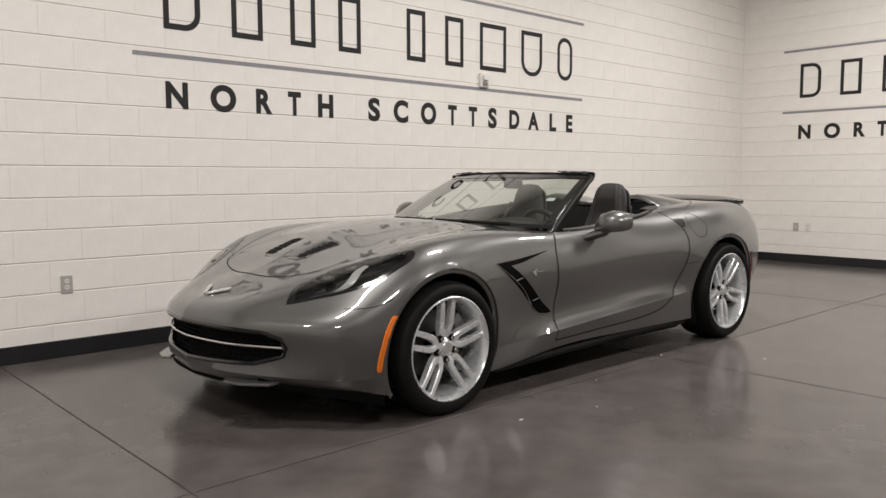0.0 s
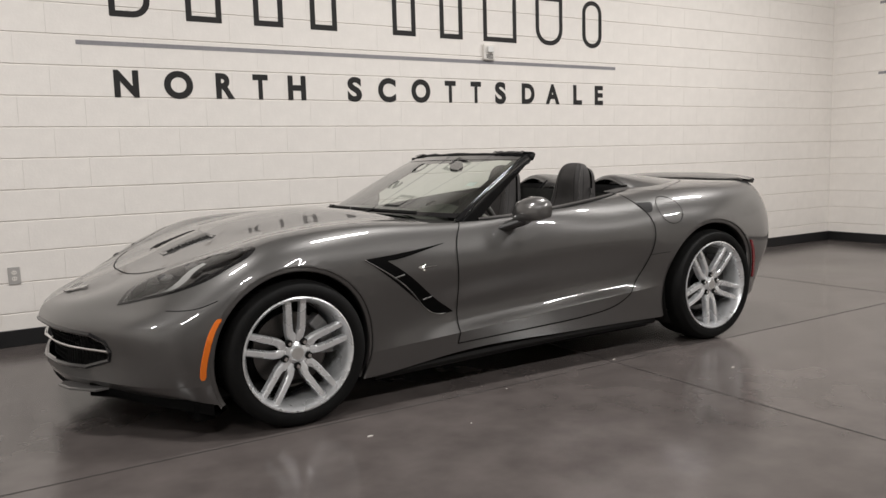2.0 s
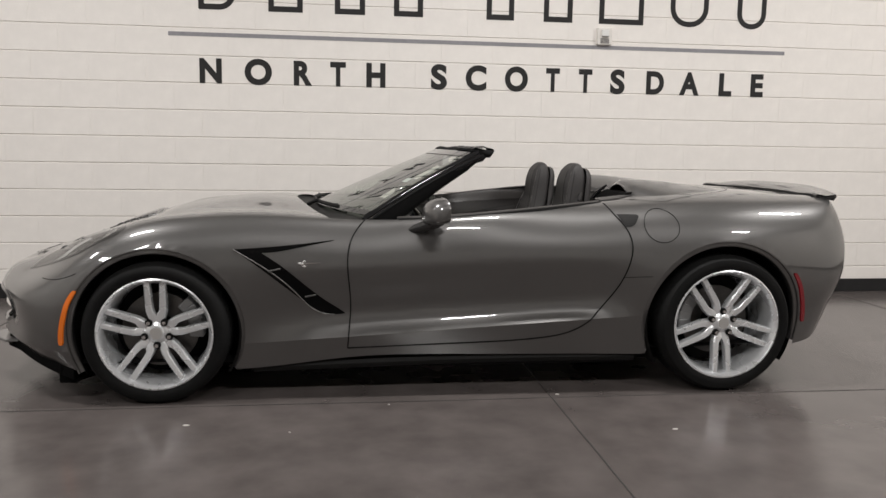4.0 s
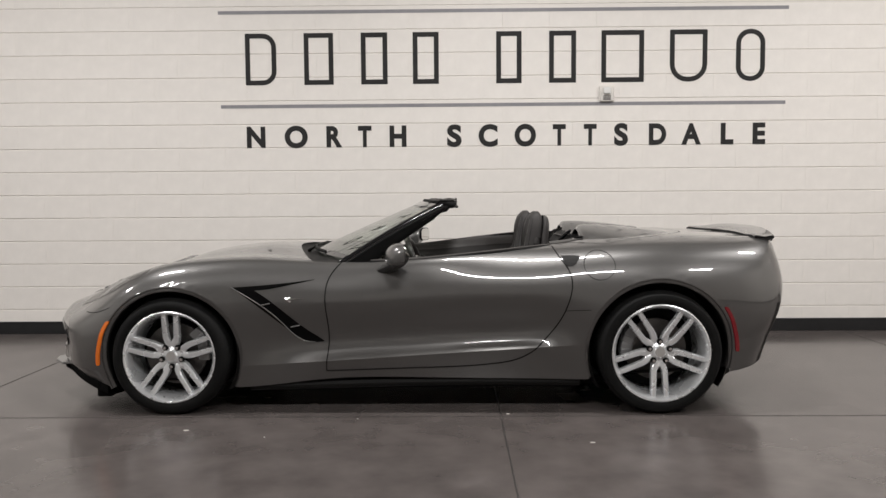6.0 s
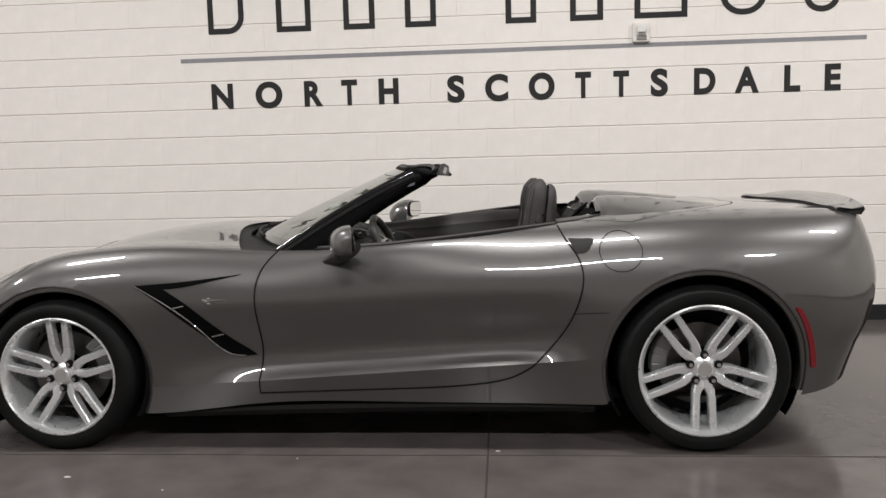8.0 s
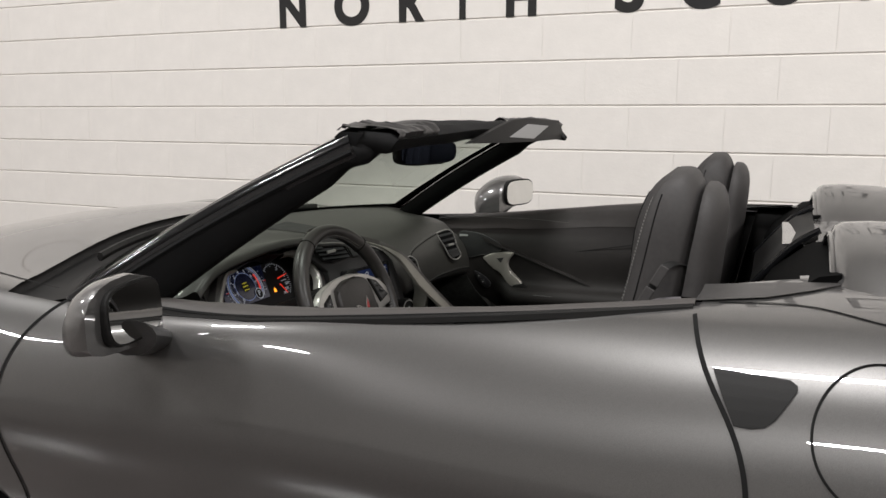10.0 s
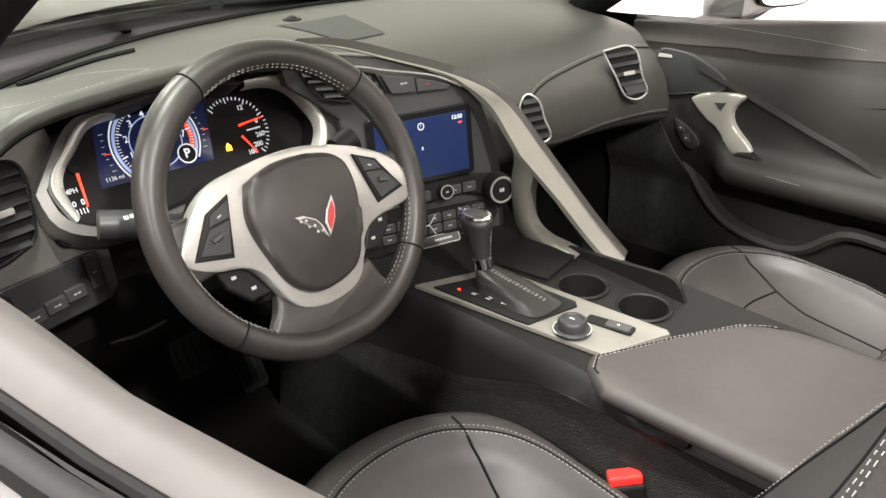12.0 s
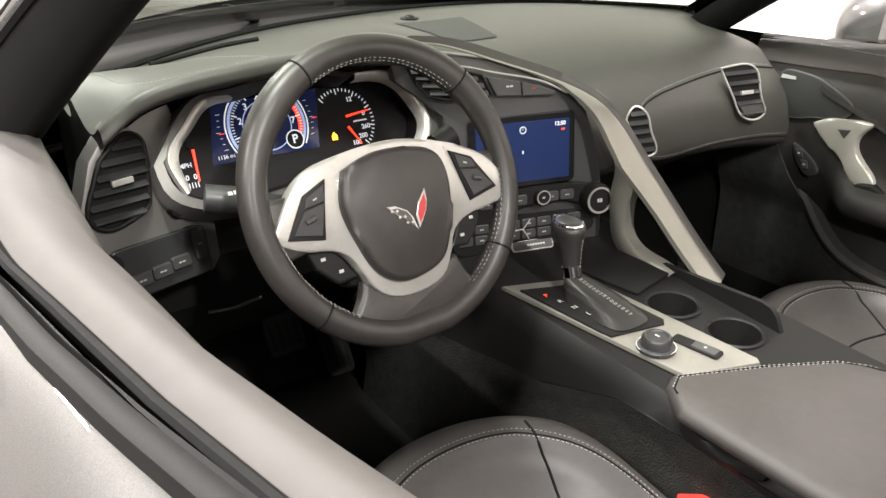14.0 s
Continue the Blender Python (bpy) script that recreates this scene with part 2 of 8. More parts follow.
def tube(bm, pts, r, n=8, closed=False, flat=1.0, up=(0, 0, 1)):
    """A round or flattened rod along points. r: one radius, or one per point."""
    P = [Vector(p) for p in pts]
    k = len(P)
    rings = []
    for i, p in enumerate(P):
        a = P[(i - 1) % k] if closed or i else P[0]
        b = P[(i + 1) % k] if closed or i < k - 1 else P[-1]
        t = (b - a).normalized()
        s = t.cross(Vector(up))
        if s.length < 1e-4:
            s = t.cross(Vector((1, 0, 0)))
        s.normalize()
        u = s.cross(t)
        rr = r[i] if isinstance(r, (list, tuple)) else r
        rings.append([bm.verts.new(p + s * (rr * math.cos(2 * math.pi * j / n)) + u * (rr * flat * math.sin(2 * math.pi * j / n))) for j in range(n)])
    for i in range(k if closed else k - 1):
        A, B = rings[i], rings[(i + 1) % k]
        for j in range(n):
            bm.faces.new((A[j], A[(j + 1) % n], B[(j + 1) % n], B[j]))
    if not closed:
        bm.faces.new(rings[0][::-1])
        bm.faces.new(rings[-1])


def grid_faces(bm, rows, closed=False):
    """A sheet through rows of points."""
    vs = [[bm.verts.new(p) for p in row] for row in rows]
    for a, b in zip(vs, vs[1:]):
        n = len(a)
        for j in range(n if closed else n - 1):
            bm.faces.new((a[j], a[(j + 1) % n], b[(j + 1) % n], b[j]))
    return vs


def solid_sheet(bm, rows, offset):
    """A sheet through rows of points with thickness: offset is a vector."""
    o = Vector(offset)
    top = grid_faces(bm, rows)
    low = grid_faces(bm, [[Vector(p) + o for p in row] for row in rows])
    for a, b in ((top[0], low[0]), (top[-1], low[-1]), ([r[0] for r in top], [r[0] for r in low]), ([r[-1] for r in top], [r[-1] for r in low])):
        for i in range(len(a) - 1):
            bm.faces.new((a[i], a[i + 1], b[i + 1], b[i]))


def revolve(bm, profile, n, m):
    """profile: (radius, height) points turned about the local z axis at the pose m."""
    rows = []
    for i in range(n):
        c, s = math.cos(2 * math.pi * i / n), math.sin(2 * math.pi * i / n)
        rows.append([m @ Vector((r * c, r * s, h)) for r, h in profile])
    rows.append(rows[0])
    vs = [[bm.verts.new(p) for p in row] for row in rows[:-1]]
    for i in range(n):
        a, b = vs[i], vs[(i + 1) % n]
        for j in range(len(profile) - 1):
            bm.faces.new((a[j], a[j + 1], b[j + 1], b[j]))


def spline(keys, samples):
    """Natural cubic curve through keys (chord parameters), that many samples."""
    P = np.array(keys, float)
    d = np.sqrt((np.diff(P, axis=0) ** 2).sum(1))
    u = np.concatenate([[0], np.cumsum(np.maximum(d, 1e-6))])
    return eval_spline(u, P, np.linspace(0, u[-1], samples))


def eval_spline(u, P, q):
    n = len(u)
    h = np.diff(u)
    A = np.eye(n)
    R = np.zeros_like(P)
    for i in range(1, n - 1):
        A[i, i - 1], A[i, i], A[i, i + 1] = h[i - 1], 2 * (h[i - 1] + h[i]), h[i]
        R[i] = 6 * ((P[i + 1] - P[i]) / h[i] - (P[i] - P[i - 1]) / h[i - 1])
    S = np.linalg.solve(A, R.reshape(n, -1)).reshape(P.shape)
    k = np.clip(np.searchsorted(u, q, side="right") - 1, 0, n - 2)
    a, b = u[k + 1] - q, q - u[k]
    hk = h[k]
    sh = (slice(None),) + (None,) * (P.ndim - 1)
    a, b, hk = a[sh], b[sh], hk[sh]
    return (S[k] * a ** 3 + S[k + 1] * b ** 3) / (6 * hk) + (P[k] / hk - S[k] * hk / 6) * a + (P[k + 1] / hk - S[k + 1] * hk / 6) * b


def text_mesh(body, size, offset=0.0, extrude=0.0):
    cu = bpy.data.curves.new("t", "FONT")
    cu.body, cu.size, cu.offset, cu.extrude = body, size, offset, extrude
    cu.align_x, cu.align_y = "CENTER", "CENTER"
    cu.resolution_u = 6
    tmp = bpy.data.objects.new("t", cu)
    scene.collection.objects.link(tmp)
    dg = bpy.context.evaluated_depsgraph_get()
    me = bpy.data.meshes.new_from_object(tmp.evaluated_get(dg))
    bpy.data.objects.remove(tmp)
    bpy.data.curves.remove(cu)
    return me


def fitted_letter(ch, w, h, bold=0.0, extrude=0.001):
    """A letter's mesh stretched to a width and a height about its middle, lying in x-y."""
    me = text_mesh(ch, 1.0, bold, 0.0)
    co = np.array([v.co[:] for v in me.vertices])
    lo, hi = co.min(0), co.max(0)
    for v in me.vertices:
        v.co.x = (v.co.x - (lo[0] + hi[0]) / 2) * w / max(hi[0] - lo[0], 1e-6)
        v.co.y = (v.co.y - (lo[1] + hi[1]) / 2) * h / max(hi[1] - lo[1], 1e-6)
        v.co.z = 0
    return me


# ---------------- room ----------------
COURSE, LENGTH, Z0 = 0.2032, 0.4064, 0.016


def slab(name, x0, x1, y0, y1, z0, z1, mat, label, category):
    bm = bmesh.new()
    box(bm, x0, x1, y0, y1, z0, z1)
    return tagged(part(name, bm, mat), label, category, kind="structure")


floor = slab("floor", WEST_X - 0.2, WALL_X + 0.2, SOUTH_Y - 0.2, WALL_Y + 0.2, -0.15, 0.0, M_FLOOR, "dark brown-grey polished concrete floor with soft reflections", "floor")
ceiling = slab("ceiling", WEST_X - 0.2, WALL_X + 0.2, SOUTH_Y - 0.2, WALL_Y + 0.2, CEIL, CEIL + 0.15, M_CEIL, "plain grey ceiling out of view, darkened to limit bounced light", "ceiling")
wall_north = slab("wall_north", WEST_X, WALL_X + 0.2, WALL_Y + 0.006, WALL_Y + 0.2, 0, CEIL, M_JOINT, "white painted concrete block wall with black lettering", "wall")
wall_east = slab("wall_east", WALL_X + 0.006, WALL_X + 0.2, SOUTH_Y, WALL_Y + 0.006, 0, CEIL, M_JOINT, "white painted concrete block wall at the end of the bay", "wall")
wall_west = slab("wall_west", WEST_X - 0.2, WEST_X, SOUTH_Y, WALL_Y + 0.2, 0, CEIL, M_GREYWALL, "plain pale wall closing the bay", "wall")
wall_south = slab("wall_south", WEST_X - 0.2, WALL_X + 0.2, SOUTH_Y - 0.2, SOUTH_Y, 0, CEIL, M_GREYWALL, "plain pale wall facing the car", "wall")


def cove(name, x0, x1, y0, y1, label):
    bm = bmesh.new()
    box(bm, x0, x1, y0, y1, 0.0, 0.112, 0.003)
    return tagged(part(name, bm, M_BASE), label, "baseboard", kind="structure")


cove("baseboard_north", WEST_X, WALL_X - 0.014, WALL_Y - 0.013, WALL_Y - 0.0005, "black vinyl cove base along the block wall")
cove("baseboard_east", WALL_X - 0.013, WALL_X - 0.0005, SOUTH_Y, WALL_Y - 0.0005, "black vinyl cove base on the end wall")


# floor joints, cut lines filled with dark sealant
def joint(pts, name="floor_joint"):
    bm = bmesh.new()
    rows = []
    for i, (x, y) in enumerate(pts):
        a, b = pts[max(i - 1, 0)], pts[min(i + 1, len(pts) - 1)]
        t = Vector((b[0] - a[0], b[1] - a[1], 0)).normalized()
        n = Vector((-t.y, t.x, 0)) * 0.0035
        rows.append([Vector((x, y, 0.0015)) + n, Vector((x, y, 0.0025)), Vector((x, y, 0.0015)) - n])
    grid_faces(bm, rows)
    return tagged(part(name, bm, M_SEAL, floor), "narrow dark saw-cut joint in the concrete")


def wavy(a, b, n=60):
    out = []
    for i in range(n):
        f = i / (n - 1)
        x, y = a[0] + (b[0] - a[0]) * f, a[1] + (b[1] - a[1]) * f
        w = noise.noise(Vector((x * 1.7, y * 1.7, 3.0))) * 0.006
        out.append((x + w, y + w))
    return out


for xj in (-4.53, -1.35, 1.83, 5.01):
    joint(wavy((xj, WALL_Y - 0.02), (xj, SOUTH_Y)))
for yj in (-0.96, -4.14, -7.32):
    joint(wavy((WEST_X, yj), (WALL_X, yj)))

# pale chips lying on the floor
for cx, cy, r in ((0.182, -1.202, 0.012), (1.872, -0.912, 0.008), (0.62, -1.32, 0.004), (2.25, -1.42, 0.010), (1.05, -1.0, 0.004)):
    bm = bmesh.new()
    prism(bm, [(r * (1 + 0.4 * random.random()) * math.cos(a * 1.05), 0.6 * r * math.sin(a * 1.05)) for a in range(6)], 0.003, pose(cx, cy, 0.0), 0.0008, 1)
    tagged(part("paint_chip", bm, M_CHIP), "tiny pale chip lying on the dark floor", "debris", "chips on the floor")


# lamps: long strip fixtures under the ceiling
def strip_light(x, y, along_x=True, power=150):
    L, W = 0.92, 0.16
    lx, ly = (L, W) if along_x else (W, L)
    top = empty("strip_light")
    top.location = (x, y, CEIL - 0.16)
    bm = bmesh.new()
    box(bm, -lx / 2 - 0.02, lx / 2 + 0.02, -ly / 2 - 0.02, ly / 2 + 0.02, 0.0, 0.09, 0.008)
    part("housing", bm, M_LAMP, top)
    for sx in (-0.35, 0.35):
        bm = bmesh.new()
        cyl(bm, (lx * sx if along_x else 0, 0 if along_x else ly * sx, 0.09), (lx * sx if along_x else 0, 0 if along_x else ly * sx, 0.16), 0.006, n=8)
        part("hanger", bm, M_PLASTIC_G, top)
    la = bpy.data.lights.new("strip", "AREA")
    la.shape, la.size, la.size_y, la.energy = "RECTANGLE", lx, ly, power
    la.color = (1.0, 0.965, 0.925)
    lo = new("strip_lamp", la)
    lo.parent = top
    lo.location = (0, 0, -0.004)
    return tagged(top, "long white linear ceiling light, switched on", "ceiling light", "ceiling lights")


for yy in LAMP_ROWS:
    for xx, power in zip(LAMP_COLS, LAMP_POWER):
        strip_light(xx, yy, True, power)


# ---------------- writing on the walls ----------------
SMALL = [("N", -0.234, -0.070), ("O", 0.099, 0.303), ("R", 0.467, 0.606), ("T", 0.745, 0.864), ("H", 1.022, 1.170),
         ("S", 1.526, 1.654), ("C", 1.802, 1.969), ("O", 2.117, 2.304), ("T", 2.451, 2.564), ("T", 2.721, 2.833),
         ("S", 2.985, 3.107), ("D", 3.288, 3.439), ("A", 3.571, 3.741), ("L", 3.912, 4.024), ("E", 4.189, 4.300)]
LARGE = [(-0.232, 0.040), (0.282, 0.539), (0.780, 1.011), (1.232, 1.458), (1.958, 2.178), (2.417, 2.651), (2.870, 3.239), (3.462, 3.786), (4.033, 4.284)]


def wall_sign():
    top = empty("painted_wall_sign")
    for ch, a, b in SMALL:
        round_ = 0.006 if ch in "OSC" else 0.0
        me = fitted_letter(ch, b - a, 0.186 + 2 * round_, 0.045)
        ob = put_mesh("letter", me, M_SIGNINK, top, smooth=False)
        ob.matrix_local = pose((a + b) / 2, -0.0016, 1.735, 90)
    for k, (a, b) in enumerate(LARGE):
        w, h, st = b - a, 0.446, 0.042
        bm = bmesh.new()
        m = pose((a + b) / 2, -0.0016, 2.409, 90)
        # plain outlines, a few with rounded corners
        rr = {0: (.01, .12, .12, .01), 7: (.15, .15, .01, .01), 8: (.12, .12, .12, .12)}.get(k, (.002,) * 4)

        def outline(inset):
            x, y, pts = w / 2 - inset, h / 2 - inset, []
            for (sx, sy, a0), r in zip(((-1, -1, 180), (1, -1, 270), (1, 1, 0), (-1, 1, 90)), rr):
                r = max(r - inset, .001)
                for q in range(7):
                    t = radians(a0 + 15 * q)
                    pts.append((sx * (x - r) + r * math.cos(t), sy * (y - r) + r * math.sin(t)))
            return pts

        O = [bm.verts.new(m @ Vector((*p, 0))) for p in outline(0)]
        I = [bm.verts.new(m @ Vector((*p, 0))) for p in outline(st)]
        n = len(O)
        for q in range(n):
            bm.faces.new((O[q], O[(q + 1) % n], I[(q + 1) % n], I[q]))
        part("outline_bar", bm, M_SIGNINK, top)
    for z, a, b in ((2.002, -0.455, 4.467), (2.812, -0.462, 4.481)):
        bm = bmesh.new()
        m = pose(0, -0.0016, z, 90)
        vs = [bm.verts.new(m @ Vector(p)) for p in ((a, -0.015, 0), (b, -0.015, 0), (b, 0.015, 0), (a, 0.015, 0))]
        bm.faces.new(vs)
        part("rule_line", bm, M_SIGNGREY, top, "grey painted rule")
    return tagged(top, "black lettering and grey rules painted on the block wall", "sign", "wall signs")


sign = wall_sign()
sign.matrix_basis = pose(0, WALL_Y, 0)
copy_thing(sign, pose(WALL_X, 0.70, 0.02, 0, 0, -90))


# strobe, outlets
def strobe():
    top = empty("fire_alarm_strobe")
    bm = bmesh.new()
    box(bm, -0.06, 0.06, -0.03, 0.0, -0.068, 0.068, 0.008)
    part("body", bm, M_PLASTIC_W, top)
    bm = bmesh.new()
    box(bm, -0.03, 0.03, -0.055, -0.03, -0.005, 0.05, 0.008)
    part("lens", bm, material("strobe lens", (0.75, 0.75, 0.73), 0.15, coat=0.5), top, "clear strobe lens")
    bm = bmesh.new()
    for k in range(4):
        box(bm, -0.035, 0.035, -0.033, -0.03, -0.055 + k * 0.01, -0.05 + k * 0.01)
    part("sounder_grille", bm, M_SLOT, top)
    return tagged(top, "small white alarm strobe mounted on the wall", "alarm")


strobe().matrix_basis = pose(2.915, WALL_Y, 2.088)


def outlet(plate, duplex=True):
    top = empty("wall_outlet" if duplex else "wall_switch")
    bm = bmesh.new()
    box(bm, -0.036, 0.036, -0.007, 0.0, -0.058, 0.058, 0.003)
    part("cover_plate", bm, plate, top)
    if duplex:
        for s in (-0.02, 0.02):
            bm = bmesh.new()
            prism(bm, [(0.016 * math.cos(a), 0.0145 * math.sin(a)) for a in np.linspace(0, 2 * math.pi, 16, False)], 0.003, pose(0, -0.007, s, 90), 0.0006, 1)
            sock = part("socket", bm, M_PLASTIC_W, top)
            bm = bmesh.new()
            for dx in (-0.006, 0.006):
                box(bm, dx - 0.0012, dx + 0.0012, -0.0115, -0.0098, s - 0.002, s + 0.007)
            part("slot", bm, M_SLOT, sock)
        return tagged(top, "grey metal duplex outlet on the block wall", "outlet", "wall outlets")
    bm = bmesh.new()
    box(bm, -0.006, 0.006, -0.016, -0.006, -0.012, 0.012, 0.002)
    part("toggle", bm, M_PLASTIC_W, top)
    return tagged(top, "grey metal switch plate on the end wall", "switch")


outlet(M_PLASTIC_G).matrix_basis = pose(-0.937, WALL_Y, 0.472)
outlet(M_PLASTIC_G, False).matrix_basis = pose(WALL_X, 0.92, 0.48, 0, 0, -90)
outlet(M_PLASTIC_W).matrix_basis = pose(WALL_X, 0.755, 0.48, 0, 0, -90)

# ---------------- the car: outer skin ----------------
# Feature lines of one half, from the middle of the nose round the side to the middle of the tail: x along, half-width, height.
LINE_SILL = [(-.88, 0, .185), (-.83, .33, .185), (-.715, .545, .175), (-.55, .755, .162), (-.385, .862, .155), (0, .86, .15), (.375, .826, .136), (.87, .835, .185),
    (1.5, .84, .19), (2.1, .848, .183), (2.32, .857, .18), (2.71, .88, .19), (3.05, .87, .215), (3.26, .78, .24), (3.42, .5, .26), (3.47, 0, .26)]
LINE_CREASE = [(-.915, 0, .255), (-.865, .33, .255), (-.745, .555, .25), (-.58, .775, .245), (-.395, .878, .245), (0, .885, .25), (.375, .855, .262), (.87, .872, .293),
    (1.5, .880, .333), (2.1, .886, .369), (2.32, .882, .38), (2.71, .92, .40), (3.08, .888, .40), (3.32, .80, .42), (3.45, .5, .42), (3.50, 0, .42)]
LINE_LOWER = [(-.915, 0, .375), (-.855, .33, .375), (-.73, .57, .375), (-.585, .787, .375), (-.40, .893, .375), (0, .915, .40), (.375, .862, .365), (.87, .834, .352),
    (1.5, .842, .387), (2.1, .862, .418), (2.32, .893, .45), (2.71, .936, .48), (3.1, .90, .49), (3.36, .81, .51), (3.48, .5, .51), (3.53, 0, .51)]
LINE_WIDE = [(-.935, 0, .485), (-.865, .33, .485), (-.735, .57, .485), (-.575, .787, .49), (-.375, .897, .50), (0, .935, .585), (.375, .888, .60), (.87, .872, .61),
    (1.5, .872, .63), (2.1, .887, .65), (2.32, .902, .665), (2.71, .938, .69), (3.1, .902, .69), (3.39, .80, .70), (3.50, .5, .70), (3.54, 0, .70)]
LINE_SHOULDER = [(-.915, 0, .525), (-.835, .31, .535), (-.68, .53, .552), (-.51, .745, .58), (-.31, .868, .655), (0, .885, .765), (.375, .852, .772), (.87, .828, .762),
    (1.5, .845, .778), (2.1, .812, .835), (2.32, .825, .85), (2.71, .858, .87), (3.1, .83, .87), (3.37, .745, .865), (3.47, .48, .87), (3.51, 0, .87)]
LINE_CROWN = [(-.87, 0, .555), (-.785, .28, .573), (-.60, .475, .626), (-.41, .67, .702), (-.23, .77, .770), (0, .79, .834), (.375, .775, .851), (.92, .764, .832),
    (1.5, .790, .860), (2.12, .668, .918), (2.32, .690, .928), (2.71, .74, .942), (3.1, .715, .945), (3.36, .66, .943), (3.44, .46, .95), (3.48, 0, .95)]
LINE_INNER = [(-.83, 0, .573), (-.73, .23, .592), (-.52, .375, .674), (-.34, .495, .740), (-.18, .57, .790), (0, .61, .832), (.375, .62, .866), (.88, .71, .842),
    (1.5, .72, .872), (2.13, .612, .926), (2.32, .60, .945), (2.71, .58, .968), (3.05, .56, .968), (3.33, .5, .958), (3.42, .40, .96), (3.46, 0, .96)]
LINE_DOME = [(-.80, 0, .583), (-.68, .135, .62), (-.46, .205, .697), (-.30, .25, .760), (-.14, .28, .806), (0, .30, .846), (.375, .34, .894), (.80, .42, .872),
    (1.5, .60, .90), (2.13, .45, .935), (2.32, .36, .955), (2.71, .35, .974), (3.02, .35, .975), (3.30, .3, .962), (3.40, .22, .96), (3.45, 0, .96)]
LINE_MIDDLE = [(-.785, 0, .589), (-.655, 0, .637), (-.44, 0, .715), (-.28, 0, .776), (-.12, 0, .823), (.02, 0, .866), (.375, 0, .911), (.76, 0, .884),
    (1.5, 0, .92), (2.13, 0, .945), (2.32, 0, .95), (2.71, 0, .965), (3.02, 0, .972), (3.30, 0, .963), (3.40, 0, .962), (3.45, 0, .962)]
HUB_F, HUB_R = (0.0, 0.325), (2.710, 0.340)
ARCH_F, ARCH_R, LIP = 0.365, 0.384, 0.026


def skin_grid():
    """The half skin as an array of points: stations along the car, then points from sill to middle."""
    L = np.array([LINE_SILL, LINE_CREASE, LINE_LOWER, LINE_WIDE, LINE_SHOULDER, LINE_CROWN, LINE_INNER, LINE_DOME, LINE_MIDDLE])
    L = L.transpose(1, 0, 2)
    knots = np.concatenate([[0], np.cumsum(np.sqrt((np.diff(L[:, 1:6], axis=0) ** 2).sum(2)).mean(1))])
    q = np.linspace(0, knots[-1], 400)
    S = eval_spline(knots, L, q)
    counts = (6, 7, 9, 11, 10, 9, 11, 9)
    out = np.zeros((len(q), sum(counts) + 1, 3))
    for i, row in enumerate(S):
        lower = [row[0] + (row[1] - row[0]) * f for f in np.linspace(0, 1, counts[0], False)]
        up = row[1:]
        u = np.concatenate([[0], np.cumsum(np.sqrt((np.diff(up, axis=0) ** 2).sum(1)) + 1e-4)])
        qq = np.concatenate([np.linspace(u[k], u[k + 1], c, False) for k, c in enumerate(counts[1:])] + [[u[-1]]])
        out[i] = np.vstack([lower, eval_spline(u, up, qq)])
    out[:, :, 1] = np.maximum(out[:, :, 1], 0)
    out[0, :, 1] = out[-1, :, 1] = out[:, -1, 1] = 0
    return out


GRID = skin_grid()
NI, NJ = GRID.shape[:2]


def inside(poly, x, y):
    r = np.zeros(np.shape(x), bool)
    n = len(poly)
    for i in range(n):
        (x0, y0), (x1, y1) = poly[i], poly[(i + 1) % n]
        if y0 == y1:
            continue
        c = ((y0 > y) != (y1 > y)) & (x < (x1 - x0) * (y - y0) / (y1 - y0) + x0)
        r ^= c
    return r


def cowl_x(u):
    """Where the bonnet ends before the windscreen, at a half-width."""
    return 0.585 + 0.185 * (u / 0.74) ** 1.6


def glass_x(u):
    """Where the windscreen meets the car, at a half-width."""
    return 0.690 + 0.255 * (u / 0.735) ** 2.1


BELT_X = (.92, 1.25, 1.42, 1.65, 1.76, 1.85, 1.98, 2.13, 2.2)
BELT_U = (.762, .786, .795, .771, .755, .738, .708, .666, .645)
BELT_Z = (.832, .842, .854, .875, .886, .894, .906, .919, .925)


def belt_u(x):
    return np.interp(x, BELT_X, BELT_U)


def belt_z(x):
    return np.interp(x, BELT_X, BELT_Z)


DOOR_POLY = [tuple(p) for p in spline([(.945, .86), (.885, .76), (.862, .66), (.868, .55), (.876, .42), (.868, .31), (.862, .235)], 30)] + \
            [tuple(p) for p in spline([(.862, .235), (1.4, .252), (1.80, .275), (1.95, .31), (2.075, .40), (2.168, .52), (2.217, .64), (2.230, .72), (2.210, .80), (2.163, .87), (2.137, .93)], 60)] + \
            [(2.137, 1.0), (.945, 1.0)]
GRILLE_TOP = [(0, .468), (.30, .462), (.50, .452), (.575, .425)]
LAMP_POLY = [(-.668, .512), (-.60, .468), (-.50, .492), (-.40, .545), (-.283, .634), (-.195, .722), (-.142, .815), (-.165, .832), (-.25, .833), (-.33, .815), (-.42, .765), (-.50, .695), (-.58, .605), (-.635, .548)]  # x, half-width in plan


